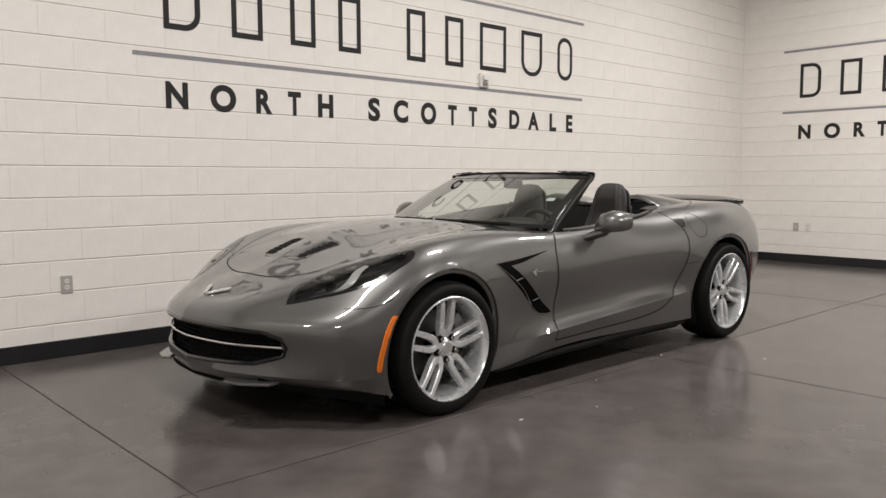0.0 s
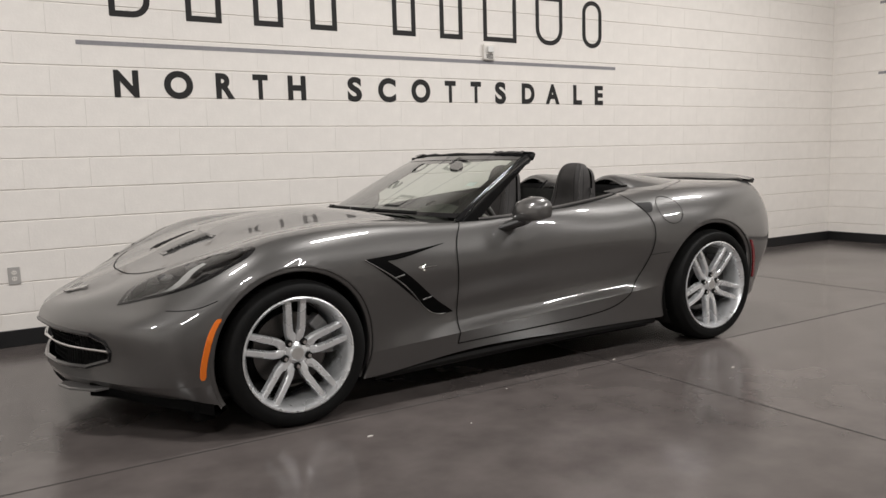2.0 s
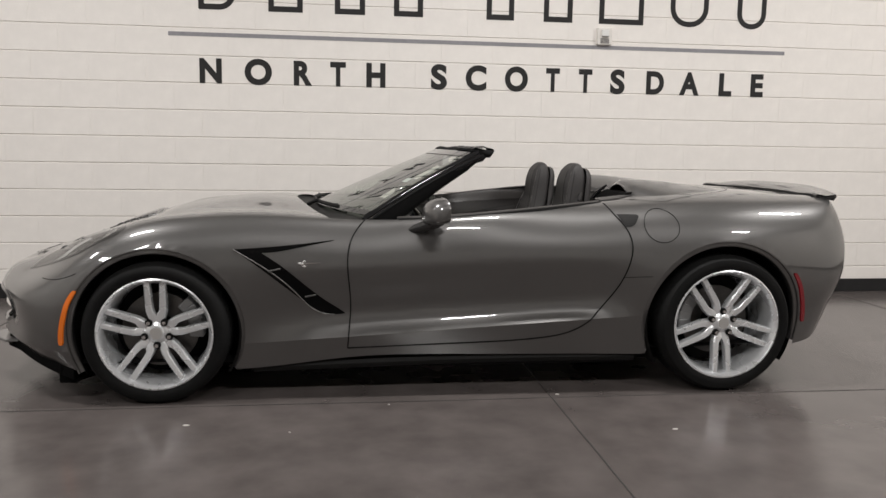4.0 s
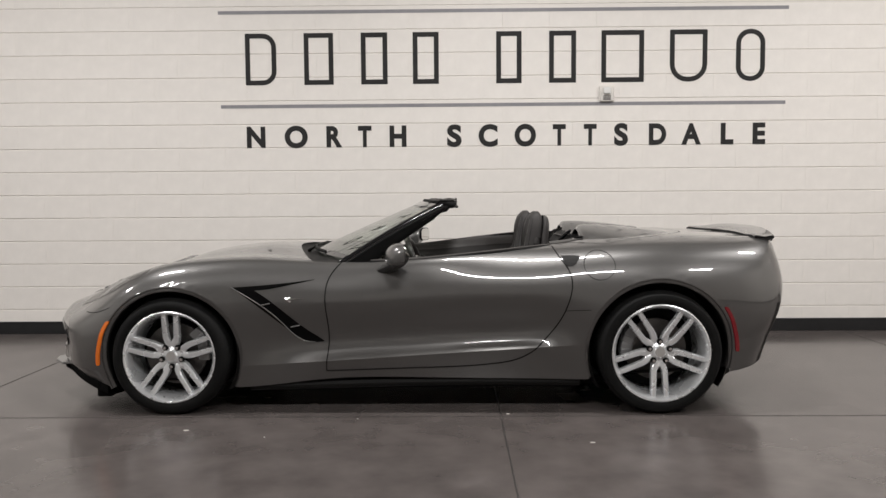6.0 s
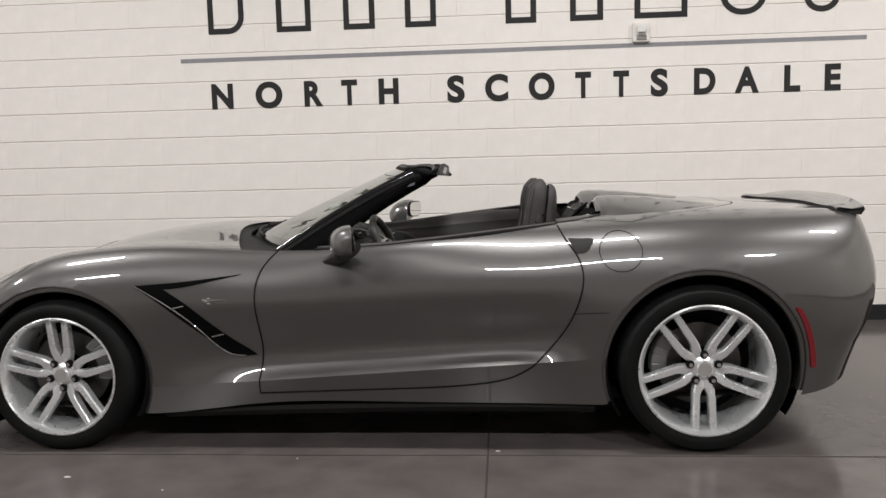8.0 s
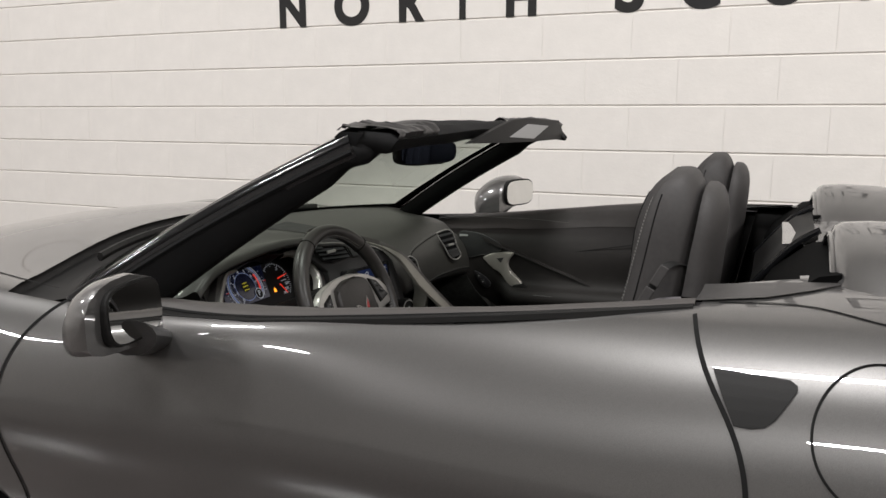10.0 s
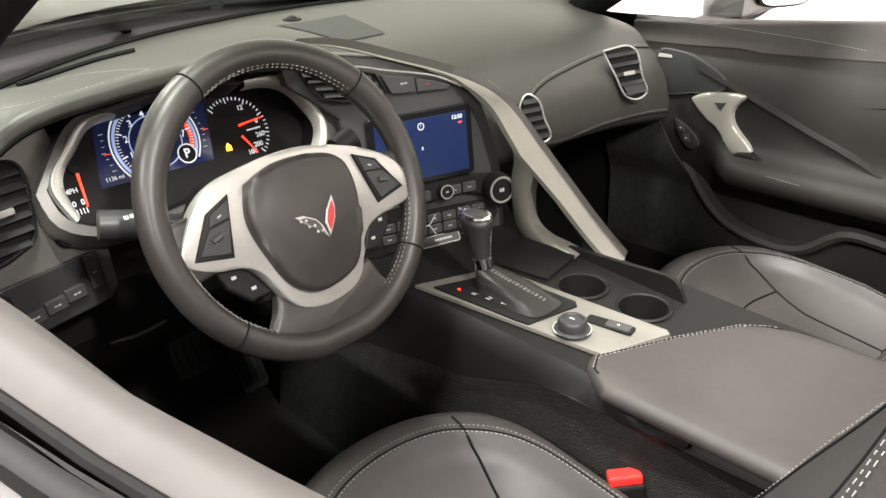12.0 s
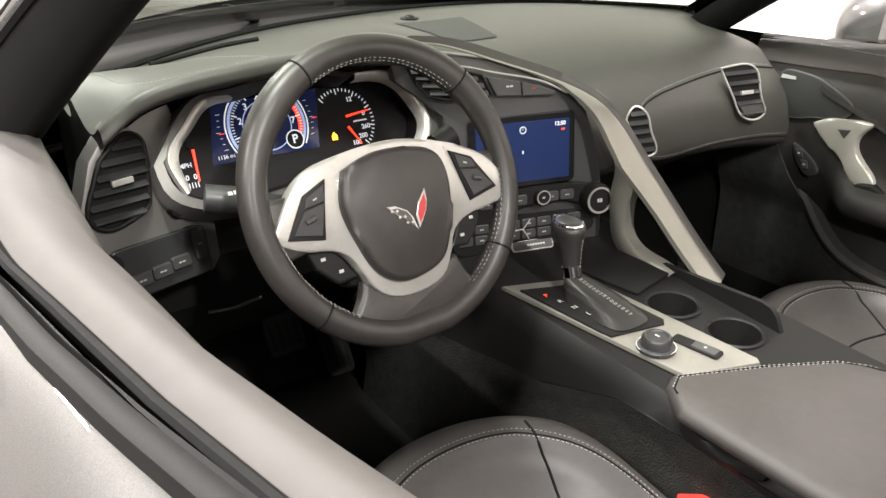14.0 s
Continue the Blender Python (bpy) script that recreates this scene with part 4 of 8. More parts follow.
# fender vent, badge, handle scoop on each flank
for side in (-1, 1):
    b = bmesh.new()
    up = spline([(.348, .708), (.50, .716), (.66, .730), (.80, .746)], 24)
    lo = spline([(.352, .700), (.48, .690), (.64, .712), (.80, .744)], 24)
    grid_faces(b, [[on_side(p[0], p[1], side, .0016), on_side(q[0], q[1], side, .0016)] for p, q in zip(up, lo)])
    lo = spline([(.352, .702), (.47, .615), (.61, .500), (.72, .415), (.765, .393), (.80, .391)], 40)
    up = spline([(.47, .690), (.545, .640), (.66, .545), (.77, .455), (.845, .402), (.852, .396)], 40)
    grid_faces(b, [[on_side(p[0] + (q[0] - p[0]) * f, p[1] + (q[1] - p[1]) * f, side, .0016) for f in (0, .33, .67, 1)] for p, q in zip(lo, up)])
    part("vent_recess", b, M_PLASTIC_SHADE, body, "black side vent", True)
    for a, c in (((.50, .607), (.555, .618)), ((.665, .482), (.715, .492))):
        b = bmesh.new()
        tube(b, [on_side(a[0], a[1], side, .004), on_side(c[0], c[1], side, .004)], .004, 6)
        part("vent_fin", b, M_PAINT, body)
    b = bmesh.new()
    rim = spline([(.346, .706), (.47, .63), (.62, .505), (.74, .40), (.80, .392)], 30)
    tube(b, [on_side(k[0], k[1], side, .001) for k in rim], .0035, 6)
    part("vent_edge", b, M_PAINT, body)
    b = bmesh.new()
    for dx, dz, r in ((0, 0, .010), (-.012, .004, .008), (.008, .010, .007), (.009, -.010, .007)):
        p = on_side(.655 + dx, .637 + dz, side, .003)
        bmesh.ops.create_uvsphere(b, u_segments=8, v_segments=6, radius=r, matrix=Matrix.Translation(p) @ Matrix.Diagonal((1.2, .4, .9, 1)))
    tube(b, [on_side(.66 + k * .02, .640 + k * .0008, side, .003) for k in range(5)], [.005, .0035, .003, .002, .001], 6)
    part("fender_badge", b, M_CHROME, body, "small bright fish-shaped emblem")
    # scoop behind the door: a flat black patch stands for the shade inside it
    b = bmesh.new()
    R = [[on_side(x, z, side, .0024) for x in np.linspace(2.176 + float(np.interp(z, [.812, .868], [.032, 0])), 2.286 - float(np.interp(z, [.812, .815, .824, .860, .866, .868], [.056, .042, .030, .004, .006, .014])), 8)] for z in np.linspace(.812, .868, 14)]
    grid_faces(b, R)
    part("handle_scoop", b, M_BLACK, door_l if side < 0 else door_r, "black patch for the shaded scoop over the door handle")

# bonnet vent: a trapezoid panel with open slots
b = bmesh.new()
outline = [(-.385, -.16), (-.34, -.20), (-.17, -.23), (-.14, -.20), (-.14, .20), (-.17, .23), (-.34, .20), (-.385, .16)]
V = [on_top(x, y, .0016) for x, y in outline]
tube(b, V, .003, 5, closed=True)
bonnet_vent = part("bonnet_vent", b, M_PAINT, bonnet, "raised vent panel in the bonnet", smooth=True)
b = bmesh.new()
grid_faces(b, [[on_top(x + .012 * abs(g) ** 4, g * (.105 + .03 * i / 5), .001 + h * (1 - abs(g) ** 8)) for g in np.linspace(-1, 1, 15)] for i, (x, h) in enumerate(((-.372, 0), (-.34, .003), (-.27, .007), (-.19, .011), (-.158, .012), (-.148, 0)))])
part("vent_panel", b, M_PAINT, bonnet_vent, smooth=True, sharp=40)
for k, s_ in [(i, e) for i in range(6) for e in (1, -1)]:
    b = bmesh.new()
    x0, y0 = -.362 + k * .034, .155 + .004 * k
    grid_faces(b, [[on_top(x0 + dx, s_ * (y0 - .035 + w * .084 * (1 - dx * 6)), .0022) for w in (0, .5, 1)] for dx in (0, .013, .026)])
    part("louvre_slot", b, M_GAP, bonnet_vent)
    b = bmesh.new()
    tube(b, [on_top(x0 + .027, s_ * (y0 - .036), .003), on_top(x0 + .027, s_ * (y0 + .04), .003)], .0035, 6)
    part("louvre", b, M_BLACK, bonnet_vent)


# ---------------- wheels ----------------
def wheel(hx, hz, side, R, rim, flip):
    top = empty("wheel")
    top.parent = car
    top["label"] = "silver five-twin-spoke alloy wheel"
    m = pose(hx, 0, hz) @ (pose(0, 0, 0, 90, 0, 0) if side < 0 else pose(0, 0, 0, -90, 0, 0))  # local z points out of the car
    base = 0.80
    m = m @ Matrix.Translation((0, 0, base))
    w = .115 if hx < 1 else .13
    b = bmesh.new()
    prof = [(rim * .93, -w), (rim * .98, -w - .004), (R * .93, -w - .004), (R * .985, -w * .86), (R, -w * .6), (R, w * .6), (R * .985, w * .86), (R * .94, w + .004), (R * .87, w + .010), (rim * 1.035, w + .006), (rim * .995, w - .004)]
    revolve(b, prof, 72, m)
    tyre = part("tyre", b, M_RUBBER, top, "black low-profile tyre", True, 40)
    b = bmesh.new()
    for k in range(60):
        a = 2 * math.pi * k / 60
        for s in (-1, 1):
            q = m @ pose(0, 0, 0, 0, 0, math.degrees(a)) @ pose(R + .0003, 0, s * w * .35, 0, 0, 0) @ pose(0, 0, 0, s * 20)
            box(b, -.0012, .0012, -.002, .002, -w * .28, w * .28, m=q)
    part("tread_groove", b, M_GAP, tyre)
    b = bmesh.new()
    revolve(b, [(rim * .99, w - .006), (rim * 1.0, w + .003), (rim * .975, w + .006), (rim * .955, w), (rim * .93, w - .012), (rim * .90, w - .03), (rim * .87, -.02), (rim * .86, -w), (rim * .93, -w)], 72, m)
    part("rim", b, M_ALLOY, top, "bright silver rim", True, 40)
    # twin spokes
    face = w - .012
    for k in range(5):
        a0 = 90 + 72 * k + (180 if flip else 0)
        q = m @ pose(0, 0, 0, 0, 0, a0)
        b = bmesh.new()
        for s in (-1, 1):
            rows = []
            for f in np.linspace(0, 1, 22):
                r = .040 + (rim * .945 - .040) * f
                yi = s * float(np.interp(r, [.04, .086, .096, .115, .25], [0, 0, .0095, .0140, .0215]))
                yo = s * float(np.interp(r, [.04, .065, .095, .118, .18, .25], [.026, .038, .0465, .0480, .0490, .0505]))
                zz = face - .010 - .024 * (1 - f) ** 2 + .006 * f
                rows.append([q @ Vector((r, y, zz - dz)) for y, dz in ((yi, .034 if abs(yi) > .004 else .004), (yi + (yo - yi) * .05, .005 if abs(yi) > .004 else .0035), (yi + (yo - yi) * .18, .0005), (yi + (yo - yi) * .76, .0), (yi + (yo - yi) * .93, .006), (yo, .034))])
            grid_faces(b, rows)
        part("spoke", b, M_ALLOY, top, smooth=True, sharp=30)
    b = bmesh.new()
    revolve(b, [(0.0, face - .014), (.030, face - .014), (.034, face - .018), (.034, face - .024), (.046, face - .030), (.060, face - .040), (.066, face - .06), (0.0, face - .06)], 40, m)
    hub = part("hub", b, M_ALLOY, top, smooth=True)
    b = bmesh.new()
    revolve(b, [(0.0, face - .0125), (.026, face - .0125), (.028, face - .0145)], 24, m)
    part("cap", b, M_PLASTIC_G, hub, "round grey centre cap")
    for k in range(5):
        a = radians(90 + 72 * k + 36 + (180 if flip else 0))
        p = m @ Vector((.058 * math.cos(a), .058 * math.sin(a), face - .045))
        p2 = m @ Vector((.058 * math.cos(a), .058 * math.sin(a), face - .012))
        b = bmesh.new()
        cyl(b, p, p2, .0105, .0095, 6)
        part("lug_nut", b, M_CHROME, top)
        b = bmesh.new()
        cyl(b, m @ Vector((.058 * math.cos(a), .058 * math.sin(a), face - .040)), m @ Vector((.058 * math.cos(a), .058 * math.sin(a), face - .0245)), .0165, .0165, 16)
        part("lug_pocket", b, M_GAP, top)
    b = bmesh.new()
    revolve(b, [(.07, -.005), (.172, -.005), (.172, -.03), (.07, -.03)], 48, m)
    part("brake_disc", b, M_DISC, top, "grey steel brake disc")
    b = bmesh.new()
    revolve(b, [(.0, -.095), (rim * .88, -.095)], 40, m)
    part("back_plate", b, M_GAP, top)
    b = bmesh.new()
    aa = 20 if hx < 1 else 160
    for d in np.linspace(-24, 24, 5):
        box(b, .135, .200, -.022, .022, -.045, .028, .008, m @ pose(0, 0, 0, 0, 0, (aa if side < 0 else 180 - aa) + d))
    part("brake_caliper", b, M_CALIPER, top, "grey brake caliper")
    return top


for side in (-1, 1):
    wheel(HUB_F[0], HUB_F[1], side, .327, .257, False)
    wheel(HUB_R[0], HUB_R[1], side, .340, .270, True)

# ---------------- windscreen, pillars, mirrors, rear deck ----------------


def frame_c(o, n):
    n = Vector(n).normalized()
    a = Vector((0, 0, 1)).cross(n).normalized()
    m = Matrix((a, n.cross(a), n)).transposed().to_4x4()
    m.translation = Vector(o)
    return m


def screen_point(f, v):
    """f: -1..1 across, v: 0 base .. 1 header."""
    u = abs(f)
    base = Vector((glass_x(.735 * u), .735 * f, .874 - .020 * u ** 2))
    top = Vector((1.388 + .105 * u ** 2, .602 * f, 1.178 - .012 * u ** 2.2))
    p = base.lerp(top, v)
    p.z += (.012 + .045 * u ** 2) * v * (1 - v)
    return p


b = bmesh.new()
grid_faces(b, [[screen_point(f, v) for f in np.linspace(-1, 1, 41)] for v in np.linspace(0, 1, 21)])
windscreen = part("windscreen", b, M_WINDSHIELD, car, "raked green-tinted glass windscreen", True, 80)
# black band round the glass
b = bmesh.new()
for s in (-1, 1):
    grid_faces(b, [[screen_point(s * f, v) + Vector((.001, 0, -.002)) for f in (1.0, .97, .945)] for v in np.linspace(0, 1, 21)])
grid_faces(b, [[screen_point(f, v) + Vector((-.001, 0, .0018)) for f in np.linspace(-1, 1, 41)] for v in (.90, .95, 1.0)])
grid_faces(b, [[screen_point(f, v) + Vector((-.001, 0, .0018)) for f in np.linspace(-1, 1, 41)] for v in (0, .03, .055)])
part("glass_border", b, M_GLOSSBLACK, windscreen, "black ceramic band round the glass", True, 80)

# small registration sticker inside the glass
b = bmesh.new()
grid_faces(b, [[screen_point(f, v) + Vector((.002, 0, -.003)) for f in np.linspace(-.880, -.812, 4)] for v in np.linspace(.455, .515, 4)])
part("sticker", b, material("pale printed sticker", (.62, .64, .66), .5, noise_scale=120, noise_amount=.35), windscreen, "small pale sticker inside the glass")

# A-pillars
for side in (-1, 1):
    K = [screen_point(side, v) for v in np.linspace(-.03, 1.03, 16)]
    b = bmesh.new()
    rows = []
    for i, p in enumerate(K):
        v = i / 15
        o = Vector((0, side, 0))
        dn = Vector((.45, 0, -1)).normalized()
        w = .034 * (1 - .25 * v)
        rows.append([p + Vector((.004, -side * .014, -.004)), p + o * .003 + Vector((0, 0, -.002)), p + o * .009 + dn * .008, p + o * .012 + dn * .020, p + o * .013 + dn * .034, p + o * .007 + dn * .048])
    grid_faces(b, rows)
    pil = part("pillar", b, M_GLOSSBLACK, car, "gloss black windscreen pillar", True, 60)
    b = bmesh.new()
    rows = []
    for i, p in enumerate(K):
        v = i / 15
        dn = Vector((.45, 0, -1)).normalized()
        t = (K[min(i + 1, 15)] - K[max(i - 1, 0)]).normalized()
        inn = Vector((0, -side, 0))
        d = (.078 * (1 - .15 * v) + (.085 * max(0, .95 - v) if side < 0 else 0)) * (1 if v < .93 else .8)
        ring = []
        for a in np.linspace(0, 1, 9):
            ang = a * math.pi
            ring.append(p + Vector((0, side * .0125, 0)) + dn * (.018 + d * math.sin(ang) * .75) + inn * (.078 * (1 - math.cos(ang)) / 2))
        rows.append(ring)
    grid_faces(b, rows)
    part("pillar_trim", b, M_CLOTH, pil, "black padded inner pillar", True, 60)
    if side < 0:
        b = bmesh.new()
        tube(b, [K[8] + Vector((.035, .035, -.055)), K[10] + Vector((.035, .035, -.052)), K[12] + Vector((.032, .030, -.046)), (1.490, -.590, 1.128), (1.530, -.576, 1.140), (1.560, -.555, 1.150)], [.010, .017, .022, .026, .026, .010], 14)
        part("corner_pad", b, M_CLOTH, pil, "black padding at the pillar top", True, 80)
    # rubber channel along the pillar
    b = bmesh.new()
    tube(b, [p + Vector((.012, side * .011, -.035)) for p in K], .006, 6)
    part("seal", b, M_CLOTH, pil)

# header rail: a deep padded band behind the glass, with latch covers and a crumpled weather seal
def header_section(f):
    p = screen_point(f, 1.0)
    xr = 1.585 + .012 * abs(f)
    zt = 1.180 - .010 * f * f
    y = p.y
    return [p + Vector((-.012, 0, .0)), p + Vector((.0, 0, .010)), Vector((p.x + .05, y, zt)), Vector((xr - .07, y * .985, zt + .006)), Vector((xr - .015, y * .955, zt + .002)),
            Vector((xr, y * .950, zt - .012)), Vector((xr - .02, y * .955, zt - .034)), Vector((xr - .10, y * .97, zt - .036)), p + Vector((.035, 0, -.020)), p + Vector((.0, 0, -.014))]


b = bmesh.new()
rows = [[p + Vector((0, 0, .004 * noise.noise(Vector((p.y * 9, k * 1.3, 2.0))))) for k, p in enumerate(header_section(f))] for f in np.linspace(-1.0, 1.0, 49)]
vs = grid_faces(b, rows)
for ring, out in ((vs[0], -1), (vs[-1], 1)):
    mid = b.verts.new(sum((v.co for v in ring), Vector()) / len(ring) + Vector((0, .012 * out, 0)))
    for i in range(len(ring)):
        b.faces.new((ring[i], ring[(i + 1) % len(ring)], mid))
header = part("header_rail", b, M_CLOTH, car, "black header rail over the windscreen", True, 60)
for side in (-1, 1):
    # crumpled weather seal round the corner
    b = bmesh.new()
    R = []
    for t in np.linspace(0, 1, 26):
        f = side * ((1.03 if side > 0 else .985) - .34 * t)
        S = header_section(f)
        row = []
        for k in range(14):
            q = k / 13 * 7
            i = int(min(q, 6))
            p = S[i].lerp(S[i + 1], q - i)
            d = noise.noise(Vector((t * 7 + side, q * .9, 3.0))) * .007 * min(1, .15 + 5 * t) + noise.noise(Vector((t * 17, q * 2.1, 9.0 + side))) * .003
            row.append(p + Vector((.006 + d * .5, side * (.006 + d), .010 + d)))
        R.append(row)
    grid_faces(b, R)
    part("seal_cloth", b, M_SEALRUBBER, header, "crumpled black weather seal", True, 80)
    if side < 0:
        continue
    b = bmesh.new()
    tube(b, [(1.48, side * .63, 1.150), (1.54, side * .62, 1.148), (1.585, side * .608, 1.138), (1.610, side * .598, 1.126)], [.022, .024, .018, .008], 10)
    part("latch_horn", b, M_BLACK, header, smooth=True)

# flat latch cover at the passenger's end, with its label
b = bmesh.new()
m = Matrix((Vector((0, 1, 0)), Vector((0, 0, 1)), Vector((1, 0, 0)))).transposed().to_4x4()
m.translation = Vector((1.588, 0, 0))
prism(b, [(-.22, 1.140), (.0, 1.176), (.10, 1.190), (.23, 1.194), (.555, 1.183), (.602, 1.150), (.600, 1.124), (.28, 1.127), (0, 1.133)], .012, m, .003)
part("header_cap", b, M_BLACK, header, "flat black latch cover", True, 40)
b = bmesh.new()
prism(b, [(.065, 1.146), (.22, 1.177), (.43, 1.168), (.28, 1.135)], .001, m @ Matrix.Translation((0, 0, .0122)))
part("warning_label", b, material("grey label", (.38, .38, .38), .5), header, "pale grey printed label")

# interior mirror
b = bmesh.new()
mm = frame_c((1.42, -.036, 1.107), (.954, -.30, -.06))
w, h = .112, .031
out = [(w * math.copysign(abs(math.cos(a)) ** .45, math.cos(a)), h * math.copysign(abs(math.sin(a)) ** .55, math.sin(a))) for a in np.linspace(0, 2 * math.pi, 40, False)]
prism(b, out, .022, mm @ Matrix.Translation((0, 0, -.022)), .008, 3)
rv = part("interior_mirror", b, M_BLACK, car, "black-framed rear-view mirror", True, 40)
b = bmesh.new()
prism(b, [(p[0] * .93, p[1] * .86) for p in out], .001, mm @ Matrix.Translation((0, 0, .0006)))
part("glass", b, material("dark mirror glass", (.10, .12, .17), .04, metal=1.0), rv, "dark tinted mirror glass")
b = bmesh.new()
tube(b, [(1.40, -.03, 1.11), (1.375, -.015, 1.135), (1.355, 0, 1.158)], [.014, .011, .018], 10)
part("stem", b, M_BLACK, rv, smooth=True)


# door mirrors
def door_mirror(side, dx=0.0, dz=0.0, gx=1.352, slope=.39, nose=1.0, droop=.012):
    top = empty("door_mirror")
    top.parent = car
    top["label"] = "dark grey wing mirror on a black stalk"
    b = bmesh.new()
    rows = []
    # shell: sections from the inner end to the outer
    for y, cx, cz, rx, rz in ((.838, 1.292, .872, .034, .026), (.852, 1.290, .884, .050, .042), (.88, 1.290, .902, .060, .057), (.93, 1.296, .911, .064, .062), (.98, 1.308, .913, .060, .059), (1.01, 1.316, .912, .054, .053), (1.036, 1.326, .909, .044, .041), (1.048, 1.334, .907, .026, .024)):
        ring = []
        for a in np.linspace(0, 2 * math.pi, 28, False):
            c, s = math.cos(a), math.sin(a)
            px = min(cx + rx * (nose * math.copysign(abs(c) ** .75, c) if c < 0 else min(c * 1.05, .98)) + dx, gx - .006 + (y - .934) * slope)
            ring.append(Vector((px, side * y, cz + dz + rz * math.copysign(abs(s) ** .75, s) - droop * max(0, -c))))
        rows.append(ring)
    vs = grid_faces(b, rows, closed=True)
    b.faces.new(vs[0][::-1])
    b.faces.new(vs[-1])
    part("shell", b, M_PAINT, top, "dark grey mirror shell", True, 45)
    b = bmesh.new()
    rows = []
    for t in np.linspace(0, 1, 10):
        o = Vector((1.195, .800, .796)).lerp(Vector((1.300 + dx, .930, .864 + dz)), t)
        w = .060 - .012 * t
        rows.append([Vector((o.x + w * math.cos(a), side * (o.y + .036 * math.sin(a) * (1 - .2 * t)), o.z + .040 * math.sin(a + .6))) for a in np.linspace(0, 2 * math.pi, 16, False)])
    vs = grid_faces(b, rows, closed=True)
    b.faces.new(vs[0][::-1])
    b.faces.new(vs[-1])
    part("stalk", b, M_GRAPHITE, top, smooth=True)
    b = bmesh.new()
    rr = [(.080 * math.copysign(abs(math.cos(a)) ** .5, math.cos(a)), .049 * math.copysign(abs(math.sin(a)) ** .6, math.sin(a))) for a in np.linspace(0, 2 * math.pi, 32, False)]
    mm = Matrix.Translation((gx + .003, side * .932, .913 + dz)) @ pose(0, 0, 0, 90, 0, 90 - side * math.degrees(math.atan(slope))) @ pose(0, 0, 0, -4.5 if side < 0 else 0, 0, 0)
    prism(b, rr, .014, mm @ Matrix.Translation((0, 0, -.012)), .003)
    part("bezel", b, M_BLACK, top)
    b = bmesh.new()
    prism(b, [(p[0] * .94, p[1] * .90) for p in rr], .001, mm @ Matrix.Translation((0, 0, .0028)))
    part("glass", b, M_MIRROR, top, "bright mirror glass")
    return top


door_mirror(-1, -.015, -.018, 1.297, .24, 1.25, .018)
door_mirror(1, nose=1.6, droop=.030)

# black cowl and wipers before the glass
b = bmesh.new()
rows = []
for f in np.linspace(-1, 1, 61):
    y = .752 * f
    p = screen_point(f, 0)
    p.y = y
    q = on_top(cowl_x(abs(y)) - .012, y)
    rows.append([q + Vector((0, 0, -.004)), q + Vector((.016, 0, -.022)), q.lerp(p, .5) + Vector((0, 0, -.026)), p + Vector((-.01, 0, -.014)), p + Vector((.05, 0, -.02))])
grid_faces(b, rows)
cowl = part("cowl_panel", b, M_BLACK, car, "black cowl at the foot of the glass", True)
for y0, y1, yy in ((-.05, -.55, -.2), (.45, -.02, .5)):
    b = bmesh.new()
    P = [screen_point(f / .735, .02) + Vector((-.022, 0, .012)) for f in np.linspace(y0, y1, 12)]
    tube(b, P, .007, 6, flat=1.6)
    tube(b, [screen_point(yy / .735, 0) + Vector((-.05, 0, -.005)), P[5] + Vector((-.005, 0, .008))], [.012, .007], 8)
    part("wiper", b, M_BLACK, cowl, "black wiper resting at the foot of the glass")

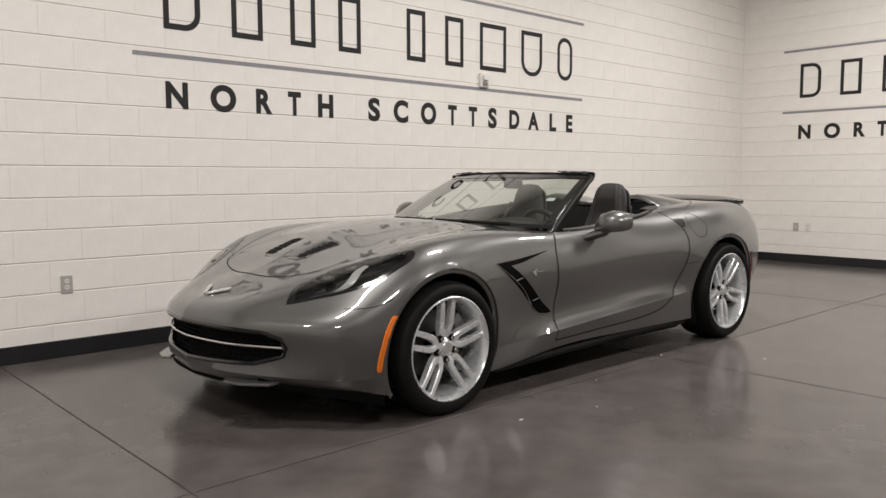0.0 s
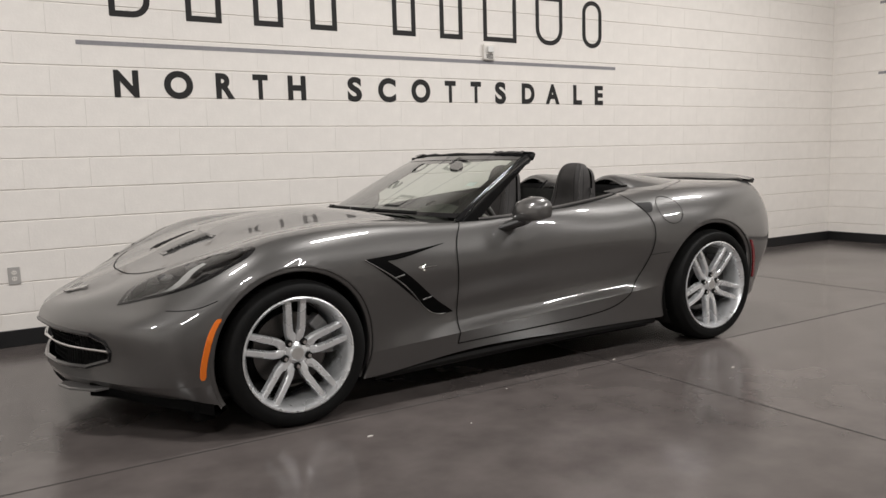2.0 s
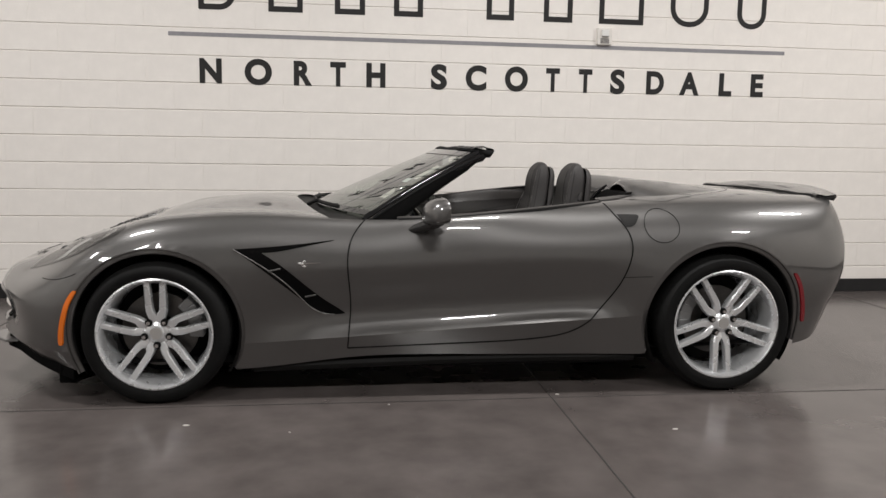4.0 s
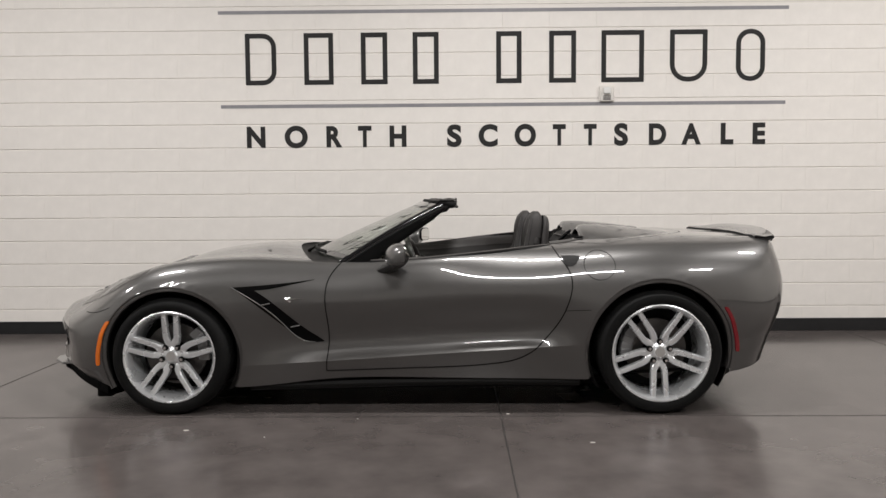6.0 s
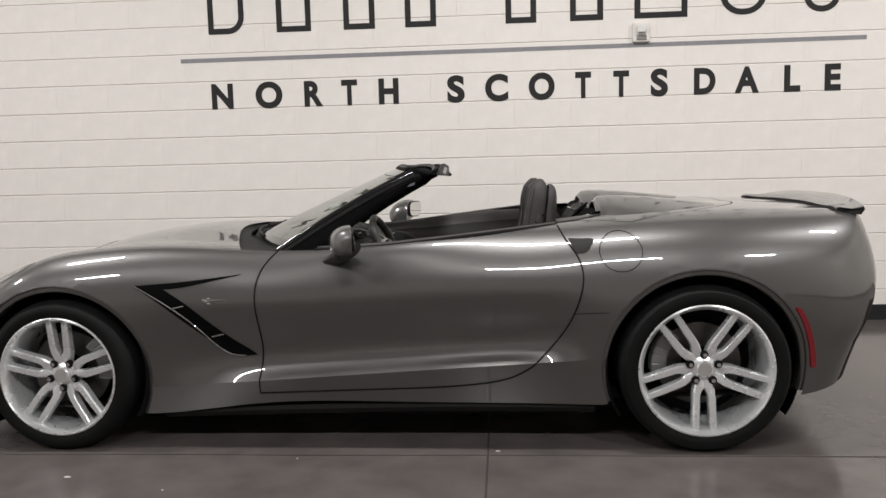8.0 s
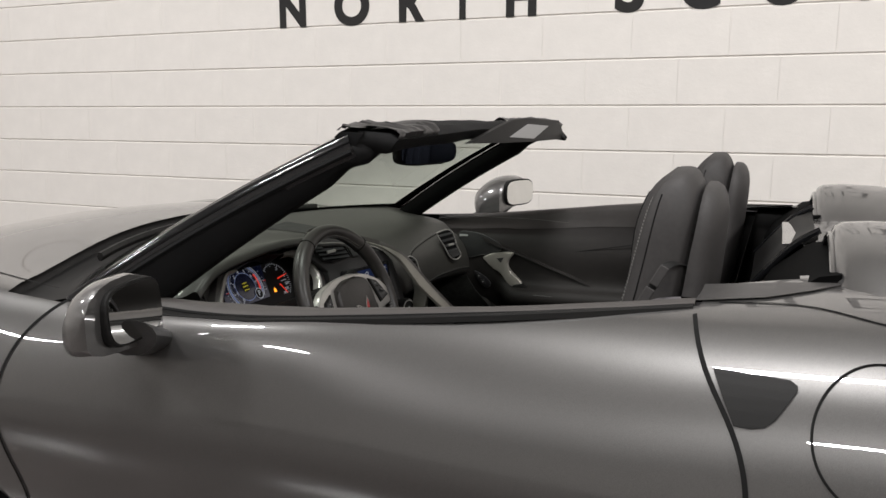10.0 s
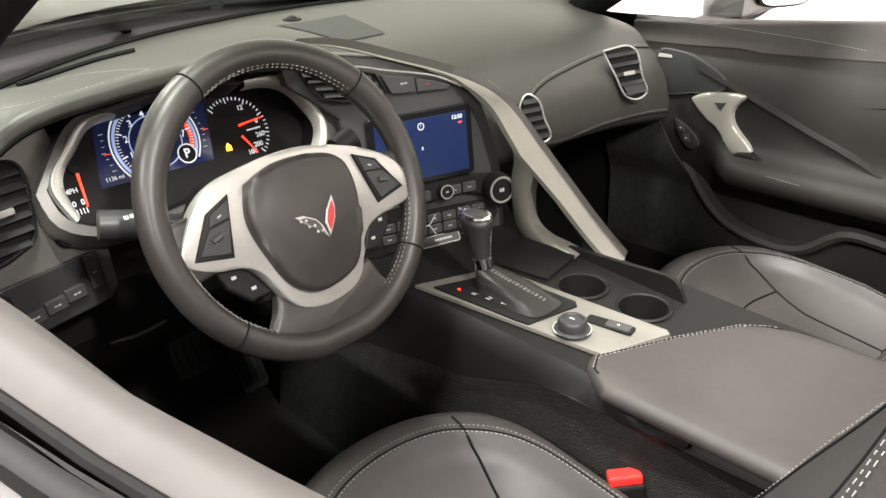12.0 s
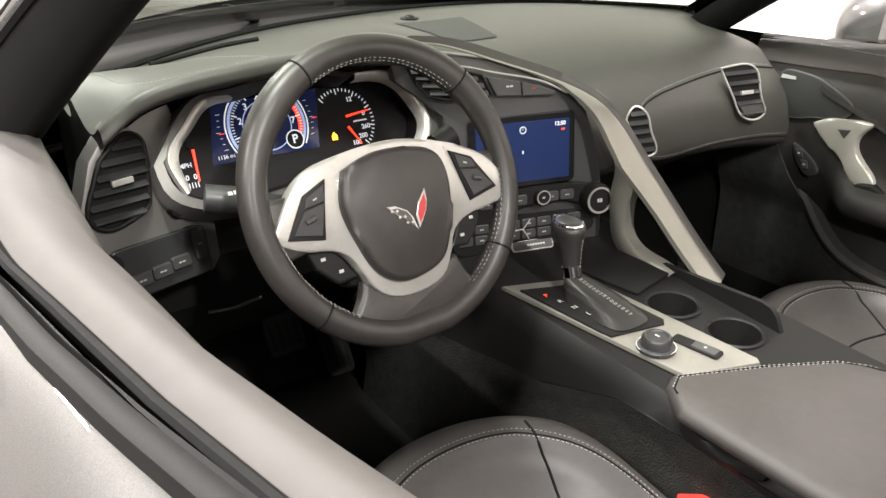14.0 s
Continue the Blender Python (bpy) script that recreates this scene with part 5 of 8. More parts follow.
# rear deck front edge: twin head fairings with dark openings
for side in (-1, 1):
    b = bmesh.new()
    rows = []
    for x, h, w, wide in ((2.330, 1.000, .152, .200), (2.336, 1.016, .160, .215), (2.348, 1.024, .165, .232), (2.39, 1.028, .172, .262), (2.46, 1.026, .178, .288), (2.58, 1.017, .180, .300), (2.72, 1.001, .165, .300), (2.86, .985, .12, .280)):
        ring = []
        for g in np.linspace(1, -1, 33):
            # full outer flank that runs out into the shoulder, steeper inner flank
            if g * side > 0:
                ring.append(Vector((x, side * (.375 + wide * abs(g)), .931 + (h - .931) * (1 - abs(g) ** 1.7))))
            else:
                ring.append(Vector((x, side * (.375 - w * 1.42 * abs(g)), .935 + (h - .935) * (1 - abs(g) ** 1.9) ** 1.35)))
        rows.append(ring)
    grid_faces(b, rows)
    fair = part("head_fairing", b, M_PAINT, car, "raised dark grey fairing behind the seat", True, 50)
    b = bmesh.new()
    f = rows[0]
    mid = Vector((2.39, side * .37, .965))
    grid_faces(b, [f, [p.lerp(mid, .10) + Vector((.010, 0, 0)) for p in f], [p.lerp(mid, .35) + Vector((.05, 0, 0)) for p in f]])
    part("collar", b, M_GLOSSBLACK, fair, "glossy inner collar of the fairing", True, 60)
    b = bmesh.new()
    b.faces.new([b.verts.new(p.lerp(mid, .35) + Vector((.05, 0, 0))) for p in f])
    part("opening", b, M_GLOSSBLACK, fair, "dark opening in the fairing")
    b = bmesh.new()
    tube(b, rows[0], .006, 8)
    part("rim", b, M_PAINT, fair, smooth=True)
    b = bmesh.new()
    tube(b, [Vector(q) for q in spline([(2.200, side * .215, .862), (2.225, side * .212, .893), (2.255, side * .208, .930), (2.290, side * .206, .965), (2.322, side * .205, .985)], 20)], .0042, 8, flat=1.6)
    part("deck_bead", b, M_GLOSSBLACK, fair, "glossy rolled edge along the deck", True)
    # added black sheet over the deck skin, painting the shade below the fairing
    b = bmesh.new()
    solid_sheet(b, [[Vector((x, side * y, z)) for y in np.linspace(y0, y1, 7)] for x, z, y0, y1 in ((2.215, .86, .20, .53), (2.24, .905, .20, .53), (2.285, .942, .20, .545), (2.308, .960, .20, .55), (2.340, .966, .20, .55))], (0, 0, -.01))
    part("deck_shelf", b, M_PLASTIC_SHADE, fair, "black sheet for the shade under the fairing", True)
# bright sloped panel between the fairings
b = bmesh.new()
solid_sheet(b, [[Vector((x, y, z + .01 * abs(y) / .15)) for y in np.linspace(-.185, .185, 9)] for x, z in ((2.20, .855), (2.225, .888), (2.255, .925), (2.285, .950), (2.32, .962))], (0, 0, -.012))
part("waterfall_panel", b, M_BLACK, car, "black panel between the seats", True)
# grey trim that covers the body edge behind each door
for side in (-1, 1):
    b = bmesh.new()
    R = []
    for x in np.linspace(2.142, 2.345, 16):
        R.append([on_top(x, side * u, .0015 + .002 * min(1, (2.345 - x) / .05)) for u in np.linspace(.552, float(np.interp(x, [2.142, 2.24, 2.30, 2.345], [.640, .624, .594, .556])), 6)])
    grid_faces(b, R)
    part("tonneau_trim", b, M_TONNEAU, car, "satin dark grey trim behind the door", True)
# rear spoiler
b = bmesh.new()
rows, gaps = [], []
for f in np.linspace(-1, 1, 41):
    u = abs(f)
    xe = 3.485 - .075 * u ** 2
    rise = 1.006 - .036 * u ** 3
    ye = f * .672
    y0 = f * .60
    xf = xe - .125 + .02 * u ** 4
    d0 = on_top(xf, ye * .97).z
    gaps.append([Vector((xf - .016, ye * .97, on_top(xf - .016, ye * .96).z + .0015)), Vector((xf + .006, ye * .97, d0 + .003))])
    rows.append([Vector((xf + .004, ye * .97, d0 - .006)), Vector((xf, ye * .97, d0 + .010)), Vector((xf + .010, ye * .98, d0 + .017)), Vector((xe - .05, ye, rise - .008)), Vector((xe, ye, rise)), Vector((xe + .006, ye, rise - .012)), Vector((xe - .01, ye, rise - .034)), Vector((xe - .075, ye * .99, .955 - .01 * u))])
grid_faces(b, rows)
for s in (0, -1):
    b.faces.new([b.verts.new(p) for p in rows[s]])
spoiler = part("rear_spoiler", b, M_PAINT, car, "low dark grey boot spoiler", True, 40)
b = bmesh.new()
grid_faces(b, gaps)
part("gap", b, M_GAP, spoiler)
for side in (0, -1):
    r = rows[side]
    c = sum(r, Vector()) / len(r)
    b = bmesh.new()
    b.faces.new([b.verts.new(c.lerp(p, .93) + Vector((0, .003 * (1 if side else -1), 0))) for p in r])
    part("end_cap", b, M_GLOSSBLACK, spoiler, "black end cap")
# tail panel and lamps
for side in (-1, 1):
    b = bmesh.new()
    seg = [on_side(3.36, z, side, .002) for z in (.25, .34, .43)]
    R = [[on_side(x, z, side, .0015) for x in np.linspace(3.295 + (z - .25) * .25, 3.335 + (z - .25) * .25, 4)] for z in np.linspace(.25, .60, 8)]
    R = [r for r in R if all(p is not None for p in r)]
    grid_faces(b, R) if len(R) > 1 else None
    if len(b.faces):
        part("diffuser_side", b, M_BLACK, body, "black lower rear trim", True)
    else:
        b.free()

# ---------------- cabin ----------------
OUTSIDE = set(bpy.data.objects)
# the cabin is drawn level about its own datum and then set into the body
CABIN = Matrix(((0.999444, 0.010417, -0.031675, 0.019439), (-0.011345, 0.999508, -0.029233, 0.075948), (0.031355, 0.029577, 0.999071, -0.063705), (0, 0, 0, 1)))


def frame_at(o, n, up=(0, 0, 1)):
    """A pose at o whose z axis is n, whose x axis lies level to the right as seen by someone facing it."""
    n = Vector(n).normalized()
    a = Vector(up).cross(n).normalized()
    b = n.cross(a)
    m = Matrix((a, b, n)).transposed().to_4x4()
    m.translation = Vector(o)
    return m


def stitches(name, pts, parent, r=0.00045, dash=0.0040, gap=0.0022, mat=None):
    """A row of short thread dashes along a curve."""
    P = [Vector(p) for p in pts]
    bm = bmesh.new()
    L, acc, i, start = 0.0, 0.0, 0, None
    dense = []
    for a, c in zip(P, P[1:]):
        n = max(1, int((c - a).length / 0.0011))
        dense += [a.lerp(c, k / n) for k in range(n)]
    s = 0.0
    seg = []
    for a, c in zip(dense, dense[1:]):
        if s % (dash + gap) < dash:
            seg.append(a)
        else:
            if len(seg) > 1:
                tube(bm, [seg[0], seg[-1]], r, 4)
            seg = []
        s += (c - a).length
    ob = part(name, bm, mat or M_STITCH, parent)
    ob["kind"] = "stuff"
    return ob


def bar_text(parent, m, w, h, mat, n=1, name="marking"):
    """Small unreadable print as plain bars."""
    w, h = w * .75, h * .6
    bm = bmesh.new()
    for k in range(n):
        x0 = -w / 2 + k * w / n
        vs = [bm.verts.new(m @ Vector(p)) for p in ((x0, -h / 2, 0), (x0 + w / n * .78, -h / 2, 0), (x0 + w / n * .78, h / 2, 0), (x0, h / 2, 0))]
        bm.faces.new(vs)
    ob = part(name, bm, mat, parent)
    ob["kind"] = "stuff"
    return ob


def word(parent, body, m, size, mat, name="marking", bold=0.0):
    me = text_mesh(body, size, bold)
    ob = put_mesh(name, me, mat, parent, smooth=False)
    ob.matrix_local = m
    return ob


def rounded(w, h, r, n=5):
    out = []
    for cx, cy, a0 in ((w / 2 - r, h / 2 - r, 0), (-w / 2 + r, h / 2 - r, 90), (-w / 2 + r, -h / 2 + r, 180), (w / 2 - r, -h / 2 + r, 270)):
        for k in range(n):
            a = radians(a0 + 90 * k / (n - 1))
            out.append((cx + r * math.cos(a), cy + r * math.sin(a)))
    return out


def smooth_poly(keys, n=48):
    return [tuple(p) for p in spline(list(keys) + [keys[0]], n)][:-1]


# tub
b = bmesh.new()
R = []
for x, z in ((.55, .62), (.70, .50), (.80, .32), (.95, .225), (1.3, .215), (1.8, .215), (2.05, .26), (2.12, .5), (2.17, .80), (2.20, .93)):
    R.append([Vector((x, y, z)) for y in (-.70, -.5, -.3, -.2, 0, .2, .3, .5, .70)])
grid_faces(b, R)
tub = part("cabin_floor", b, M_CARPET, car, "black carpeted cabin floor", True)
for s in (-1, 1):
    b = bmesh.new()
    grid_faces(b, [[Vector((x, s * (.70 - u), z)) for x in np.linspace(.5, 2.2, 8)] for u, z in ((0, .2), (.06, .22), (.06, .34), (0, .36), (0, .52))])
    part("sill_trim", b, M_BLACK, tub)
# driver's mat with a raised edge
b = bmesh.new()
solid_sheet(b, [[Vector((x, y, .222 + .10 * max(0, .98 - x))) for y in np.linspace(-.60, -.24, 6)] for x in (.86, 1.0, 1.2, 1.42)], (0, 0, -.006))
mat_ = part("floor_mat", b, M_CARPET, tub, "black floor mat with a pale woven mark")
for k in range(7):
    bar_text(mat_, Matrix.Translation((1.375 + .002 * k, -.50 + .032 * k, .2245)) @ pose(0, 0, 0, 0, 0, 80), .022, .016 + .01 * (k % 2), M_PLASTIC_G)
# pedals
for y, w, h, x, z, lab in ((-.36, .07, .075, .93, .40, "black brake pedal"), (-.265, .055, .15, .93, .36, "black accelerator pedal"), (-.585, .085, .20, 1.02, .36, "dark ribbed foot rest")):
    b = bmesh.new()
    m = Matrix.Translation((x, y, z)) @ pose(0, 0, 0, 0, 60, 0)
    prism(b, rounded(h, w, .012), .012, m, .003)
    p = part("pedal", b, M_BLACK, car, lab)
    b = bmesh.new()
    for k in range(4):
        yy = -w / 2 + w * (k + .7) / 4.4
        box(b, -h / 2 + .012, h / 2 - .012, yy - .003, yy + .003, .0115, .0145, .001, m)
    part("grip_rib", b, M_PLASTIC_G if y < -.5 else M_RUBBER, p)

# ---- dashboard skin ----
def dash_profile(y):
    """Profile points from the glass to under the dash at one place across."""
    g = glass_x(min(abs(y), .735))
    base = .914 - .034 * (abs(y) / .735) ** 2
    d = max(0.0, min(1.0, (-.01 - y) / .12))       # 1 on the driver's side
    d = d * d * (3 - 2 * d)
    top = .900 - .045 * (abs(y) / .64) ** 3
    hood = [(-.66, .875), (-.633, .897), (-.60, .922), (-.555, .933), (-.49, .939), (-.41, .944), (-.32, .942), (-.22, .930), (-.13, .912), (.02, .898), (.66, .865)]
    hz = sum(np.interp(y + e, [h[0] for h in hood], [h[1] for h in hood]) for e in (-.02, -.01, 0, .01, .02)) / 5
    pas = [(g + .015, base), (g + .12, top + .016), (1.02, top + .006), (1.12, top - .012), (1.165, top - .035), (1.195, top - .062), (1.235, top - .105), (1.250, top - .165), (1.245, top - .20), (1.20, top - .222), (1.08, top - .26), (.92, .50), (.80, .36)]
    drv = [(g + .015, base), (g + .12, top + .018), (.98, .918), (1.08, hz - .014), (1.150, hz - .001), (1.168, hz - .008), (1.160, hz - .022), (1.10, hz - .034), (1.045, .84), (1.06, .775), (1.10, .715), (.98, .60), (.80, .36)]
    return [Vector((a[0] + (c[0] - a[0]) * d, y, a[1] + (c[1] - a[1]) * d)) for a, c in zip(pas, drv)]


def dash_curve(y, n):
    """The profile as a smooth curve, sampled alike from place to place."""
    P = np.array([tuple(q) for q in dash_profile(y)])
    return [Vector(p) for p in eval_spline(np.arange(len(P)).astype(float), P, np.linspace(0, len(P) - 1, n))]


b = bmesh.new()
rows = []
for y in np.linspace(-.645, .645, 131):
    rows.append(dash_curve(y, 84))
grid_faces(b, rows)
dash = part("dashboard", b, M_DASH, car, "black stitched dashboard sweeping round the driver", True, 70)
# end caps
for yy in (-.645, .645):
    b = bmesh.new()
    P = dash_curve(yy, 60)
    b.faces.new([b.verts.new(p) for p in P])
    part("dash_end", b, M_BLACK, dash)


# speaker grille on the dash top, sensor dome
b = bmesh.new()
R = [[Vector((x, y, 0)) for y in np.linspace(-.07 + .10 * (x - .90), .075 - .25 * (x - .90), 9)] for x in np.linspace(.885, 1.045, 7)]
from mathutils.bvhtree import BVHTree
DG = BVHTree.FromPolygons([v.co[:] for v in dash.data.vertices], [p.vertices[:] for p in dash.data.polygons])


def dash_top(x, y, lift=0.0015):
    h = DG.ray_cast(Vector((x, y, 1.5)), Vector((0, 0, -1)))
    return (h[0] if h[0] is not None else Vector((x, y, .9))) + Vector((0, 0, lift))


def dash_face(y, z, lift=.0015):
    """A point on the side of the dash that faces the seats."""
    h = DG.ray_cast(Vector((1.9, y, z)), Vector((-1, 0, 0)))
    return (h[0] if h[0] is not None else Vector((1.2, y, z))) + Vector((lift, 0, lift * .4))


loop = [(.86, -.60), (1.00, -.60), (1.08, -.565), (1.115, -.51), (1.125, -.455), (1.11, -.412), (1.06, -.40), (1.0, -.43), (.93, -.49)]
stitches("stitching", [dash_top(x, y, .001) for x, y in spline(loop, 60)], dash)
pseam = spline([(.178, .755), (.192, .785), (.231, .803), (.294, .811), (.431, .817), (.56, .810), (.64, .797)], 50)
stitches("stitching", [dash_face(y, z + .005, .001) for y, z in pseam], dash)
b = bmesh.new()
tube(b, [dash_face(y, z, .0006) for y, z in pseam], .0018, 5)
part("dash_seam", b, M_GAP, dash)
b = bmesh.new()
tube(b, [dash_face(y, z, .0006) for y, z in spline([(.225, .700), (.26, .694), (.36, .695), (.452, .692), (.55, .683), (.635, .670)], 40)], .0016, 5)
part("dash_seam", b, M_GAP, dash)
stitches("stitching", [dash_face(y, z + .006, .001) for y, z in spline([(.225, .700), (.26, .694), (.36, .695), (.452, .692), (.55, .683), (.635, .670)], 40)], dash)
b = bmesh.new()
grid_faces(b, [[dash_top(p.x, p.y, .0015) for p in r] for r in R])
part("speaker_grille", b, material("speaker mesh", (.027, .0265, .0255), .7, bump=1.0, bump_scale=900, bump_dist=.002), dash, "fine black speaker mesh")
b = bmesh.new()
c = dash_top(.845, -.011, 0)
bmesh.ops.create_uvsphere(b, u_segments=14, v_segments=8, radius=.011, matrix=Matrix.Translation(c) @ Matrix.Diagonal((1, 1, .7, 1)))
cyl(b, c - Vector((0, 0, .002)), c + Vector((0, 0, .002)), .017, n=20)
part("light_sensor", b, M_BLACK, dash, smooth=True)
b = bmesh.new()
tube(b, [dash_top(glass_x(.4) + .10, y, .003) + Vector((.10 * abs(y + .38), 0, 0)) for y in np.linspace(-.50, -.32, 10)], .004, 6)
tube(b, [dash_top(glass_x(abs(y)) + .045, y, .003) for y in np.linspace(-.55, .55, 30)], .005, 6)
part("defrost_slot", b, M_GAP, dash)


# ---- vents ----
def vent(m, outline, slats, parent, frame_mat, fr=.006, tilt=0.0, tab=True, back=.02):
    """A louvred outlet at the pose m: outline in the local plane."""
    pts = [(m @ Vector((p[0], p[1], .002))) for p in outline]
    b = bmesh.new()
    tube(b, pts, fr * .5, 6, closed=True)
    top = part("air_vent", b, frame_mat, parent, "louvred air vent with a bright edge" if frame_mat is M_SATIN else "black louvred air vent", True)
    b = bmesh.new()
    vs = [b.verts.new(m @ Vector((p[0], p[1], .0008))) for p in outline]
    b.faces.new(vs)
    part("vent_cavity", b, M_GAP, top)
    ys = [p[1] for p in outline]
    lo, hi = min(ys), max(ys)
    for k in range(slats):
        yy = lo + (hi - lo) * (k + .8) / (slats + .6)
        xs = []
        n = len(outline)
        for i in range(n):
            (x0, y0), (x1, y1) = outline[i], outline[(i + 1) % n]
            if (y0 > yy) != (y1 > yy):
                xs.append(x0 + (x1 - x0) * (yy - y0) / (y1 - y0))
        if len(xs) < 2:
            continue
        x0, x1 = min(xs) + .003, max(xs) - .003
        b = bmesh.new()
        hw = (x1 - x0) / 2
        box(b, -hw, hw, -.0055, .0055, -.0010, .0012, .0005, m @ pose((x0 + x1) / 2, yy, .003, -48, 0, tilt * .5))
        part("slat", b, M_DARKKEY, top)
    if tab:
        cx = sum(p[0] for p in outline) / len(outline)
        cy = (lo + hi) / 2
        b = bmesh.new()
        box(b, cx - .014, cx + .014, cy - .004, cy + .004, .004, .010, .0015, m)
        part("vent_tab", b, M_SATIN, top)
    return top


# driver's side panel with its vent and switches
LD = frame_at((1.135, -.592, .82), (math.cos(.15), .25, math.sin(.15)))
b = bmesh.new()
prism(b, [(-.118, -.12), (-.115, -.097), (-.10, -.036), (-.07, .03), (-.033, .067), (.012, .09), (.045, .096), (.052, .060), (.030, .012), (.040, -.05), (.078, -.072), (.074, -.140), (.060, -.155), (-.11, -.155)], .03, LD @ Matrix.Translation((0, 0, -.032)), .006)
ldp = part("side_panel", b, M_FASCIA, dash, "satin graphite switch panel", True, 40)
vent(LD, smooth_poly([(-.060, .027), (-.040, .043), (-.018, .053), (-.003, .046), (.001, .030), (-.005, -.016), (-.014, -.042), (-.030, -.049), (-.080, -.050), (-.088, -.040), (-.078, -.005)], 50), 6, ldp, M_BLACK, .006, -4)
b = bmesh.new()
prism(b, rounded(.135, .068, .012), .006, LD @ Matrix.Translation((-.012, -.117, -.002)) @ pose(0, 0, 0, 0, 0, -1), .002)
bank = part("switch_bank", b, M_DARKKEY, ldp, "black bank of switches")
for x, y, w, h, a in ((-.047, -.128, .028, .017, 0), (-.018, -.126, .027, .017, 0), (.010, -.123, .027, .017, 0), (.040, -.108, .016, .042, 0)):
    b = bmesh.new()
    prism(b, rounded(w, h, .003), .006, LD @ Matrix.Translation((x, y, .003)), .0015)
    k = part("switch", b, M_GRAPHITE, bank)
    bar_text(k, LD @ Matrix.Translation((x, y, .0096)), w * .5, .0035, M_PRINT, 2)
for x, y, r in ((-.078, -.098, .014), (.022, -.054, .012)):
    b = bmesh.new()
    cyl(b, LD @ Vector((x, y, 0)), LD @ Vector((x, y, .010)), r, r * .9, 24)
    k = part("dial", b, M_BLACK, ldp, smooth=True)
    bar_text(k, LD @ Matrix.Translation((x, y, .0105)), r * .8, r * .35, M_PRINT, 2)
# under-dash panel with the hood release
b = bmesh.new()
solid_sheet(b, [[Vector((x, y, z)) for y in np.linspace(-.64, -.20, 5)] for x, z in ((1.115, .675), (1.10, .60), (1.03, .53), (.95, .50))], (-.012, 0, -.006))
kp = part("knee_panel", b, M_BLACK, dash)
b = bmesh.new()
tube(b, [(1.098, -.535, .582), (1.104, -.50, .580), (1.104, -.455, .584)], .003, 6)
part("release_lever", b, M_GRAPHITE, kp, "dark release lever")

# ---- gauge cluster ----
CL = frame_at((1.11, -.38, .83), (math.cos(.44), 0, math.sin(.44)))
CB = CL @ Matrix.Translation((0, 0, .045))
b = bmesh.new()
rim_keys = [(-.198, -.015), (-.165, .024), (-.130, .052), (-.088, .056), (-.02, .066), (.05, .060), (.094, .056), (.118, .071), (.157, .063), (.186, .019), (.194, -.026), (.170, -.061), (.0, -.075), (-.165, -.070), (-.190, -.052)]
ring = smooth_poly(rim_keys, 72)
A = [CB @ Vector((p[0], p[1], .0)) for p in ring]
Bk = [CL @ Vector((p[0] * .93, p[1] * .92, .004)) for p in ring]
va, vb = [b.verts.new(p) for p in A], [b.verts.new(p) for p in Bk]
for i in range(len(ring)):
    k = (i + 1) % len(ring)
    b.faces.new((va[i], va[k], vb[k], vb[i]))
cluster = part("instrument_panel", b, M_GAUGEBLACK, car, "lit gauge cluster in a bright-edged pod", True)
b = bmesh.new()
b.faces.new([b.verts.new(CL @ Vector((p[0] * .97, p[1] * .97, .0))) for p in ring])
part("gauge_face", b, M_GAUGEBLACK, cluster)
# pod shell round the gauges
b = bmesh.new()
Cc = [CB @ Vector((p[0] * 1.0, p[1] * 1.0, -.001)) for p in ring]
Dd = [CB @ Vector((p[0] * (1.06 if p[0] < 0 else 1.14), p[1] * 1.12, -.004)) for p in ring]
Ee = [CB @ Vector((p[0] * (1.09 if p[0] < 0 else 1.38), p[1] * 1.22, -.05)) for p in ring]
vs = grid_faces(b, [Cc + Cc[:1], Dd + Dd[:1], Ee + Ee[:1]])
part("pod_shell", b, M_FASCIA, cluster, "satin graphite gauge pod", True, 60)
for outer, inner in (([(-.0983, .0538), (-.1343, .0507), (-.1645, .024), (-.193, -.0145), (-.190, -.035), (-.181, -.0602)], [(-.0903, .050), (-.1251, .0448), (-.1495, .0225), (-.1789, -.014), (-.179, -.032), (-.1746, -.0552)]),
                     ([(.0897, .0568), (.1186, .0564), (.1503, .0501), (.1741, .0295), (.1858, .0053), (.1938, -.0236), (.1771, -.0627)], [(.0898, .0482), (.1148, .0473), (.1429, .0399), (.163, .0233), (.1752, .0008), (.1842, -.0253), (.1649, -.0595)])):
    b = bmesh.new()
    grid_faces(b, [[CB @ Vector((p[0] * 1.015, p[1] * 1.015, -.004)), CB @ Vector((*p, .003)), CB @ Vector(((p[0] * .6 + q[0] * .4), (p[1] * .6 + q[1] * .4), .0035)), CB @ Vector((*q, -.001)), CB @ Vector((q[0] * .985, q[1] * .97, -.016))] for p, q in zip(spline(outer, 40), spline(inner, 40))])
    part("pod_edge", b, M_SATIN, cluster, "bright silver edge", True, 50)


def flat_poly(poly, m, mat, name, parent, label=""):
    b = bmesh.new()
    b.faces.new([b.verts.new(m @ Vector((p[0], p[1], 0))) for p in poly])
    return part(name, b, mat, parent, label)


lcd = flat_poly([(-.127, -.027), (.030, -.030), (.047, .052), (-.108, .054)], CL @ Matrix.Translation((0, 0, .0014)), M_LCD, "display", cluster, "lit dark blue display")


def arc_band(m, r0, r1, a0, a1, mat, name, parent, n=40, z=0.0):
    b = bmesh.new()
    rows = [[m @ Vector((r * math.cos(radians(a)), r * math.sin(radians(a)), z)) for r in (r0, r1)] for a in np.linspace(a0, a1, n)]
    grid_faces(b, rows)
    return part(name, b, mat, parent)


TM = CL @ Matrix.Translation((-.038, .013, .0024))
arc_band(TM, .0585, .0605, -35, 235, M_WHITELIT, "ring", lcd)
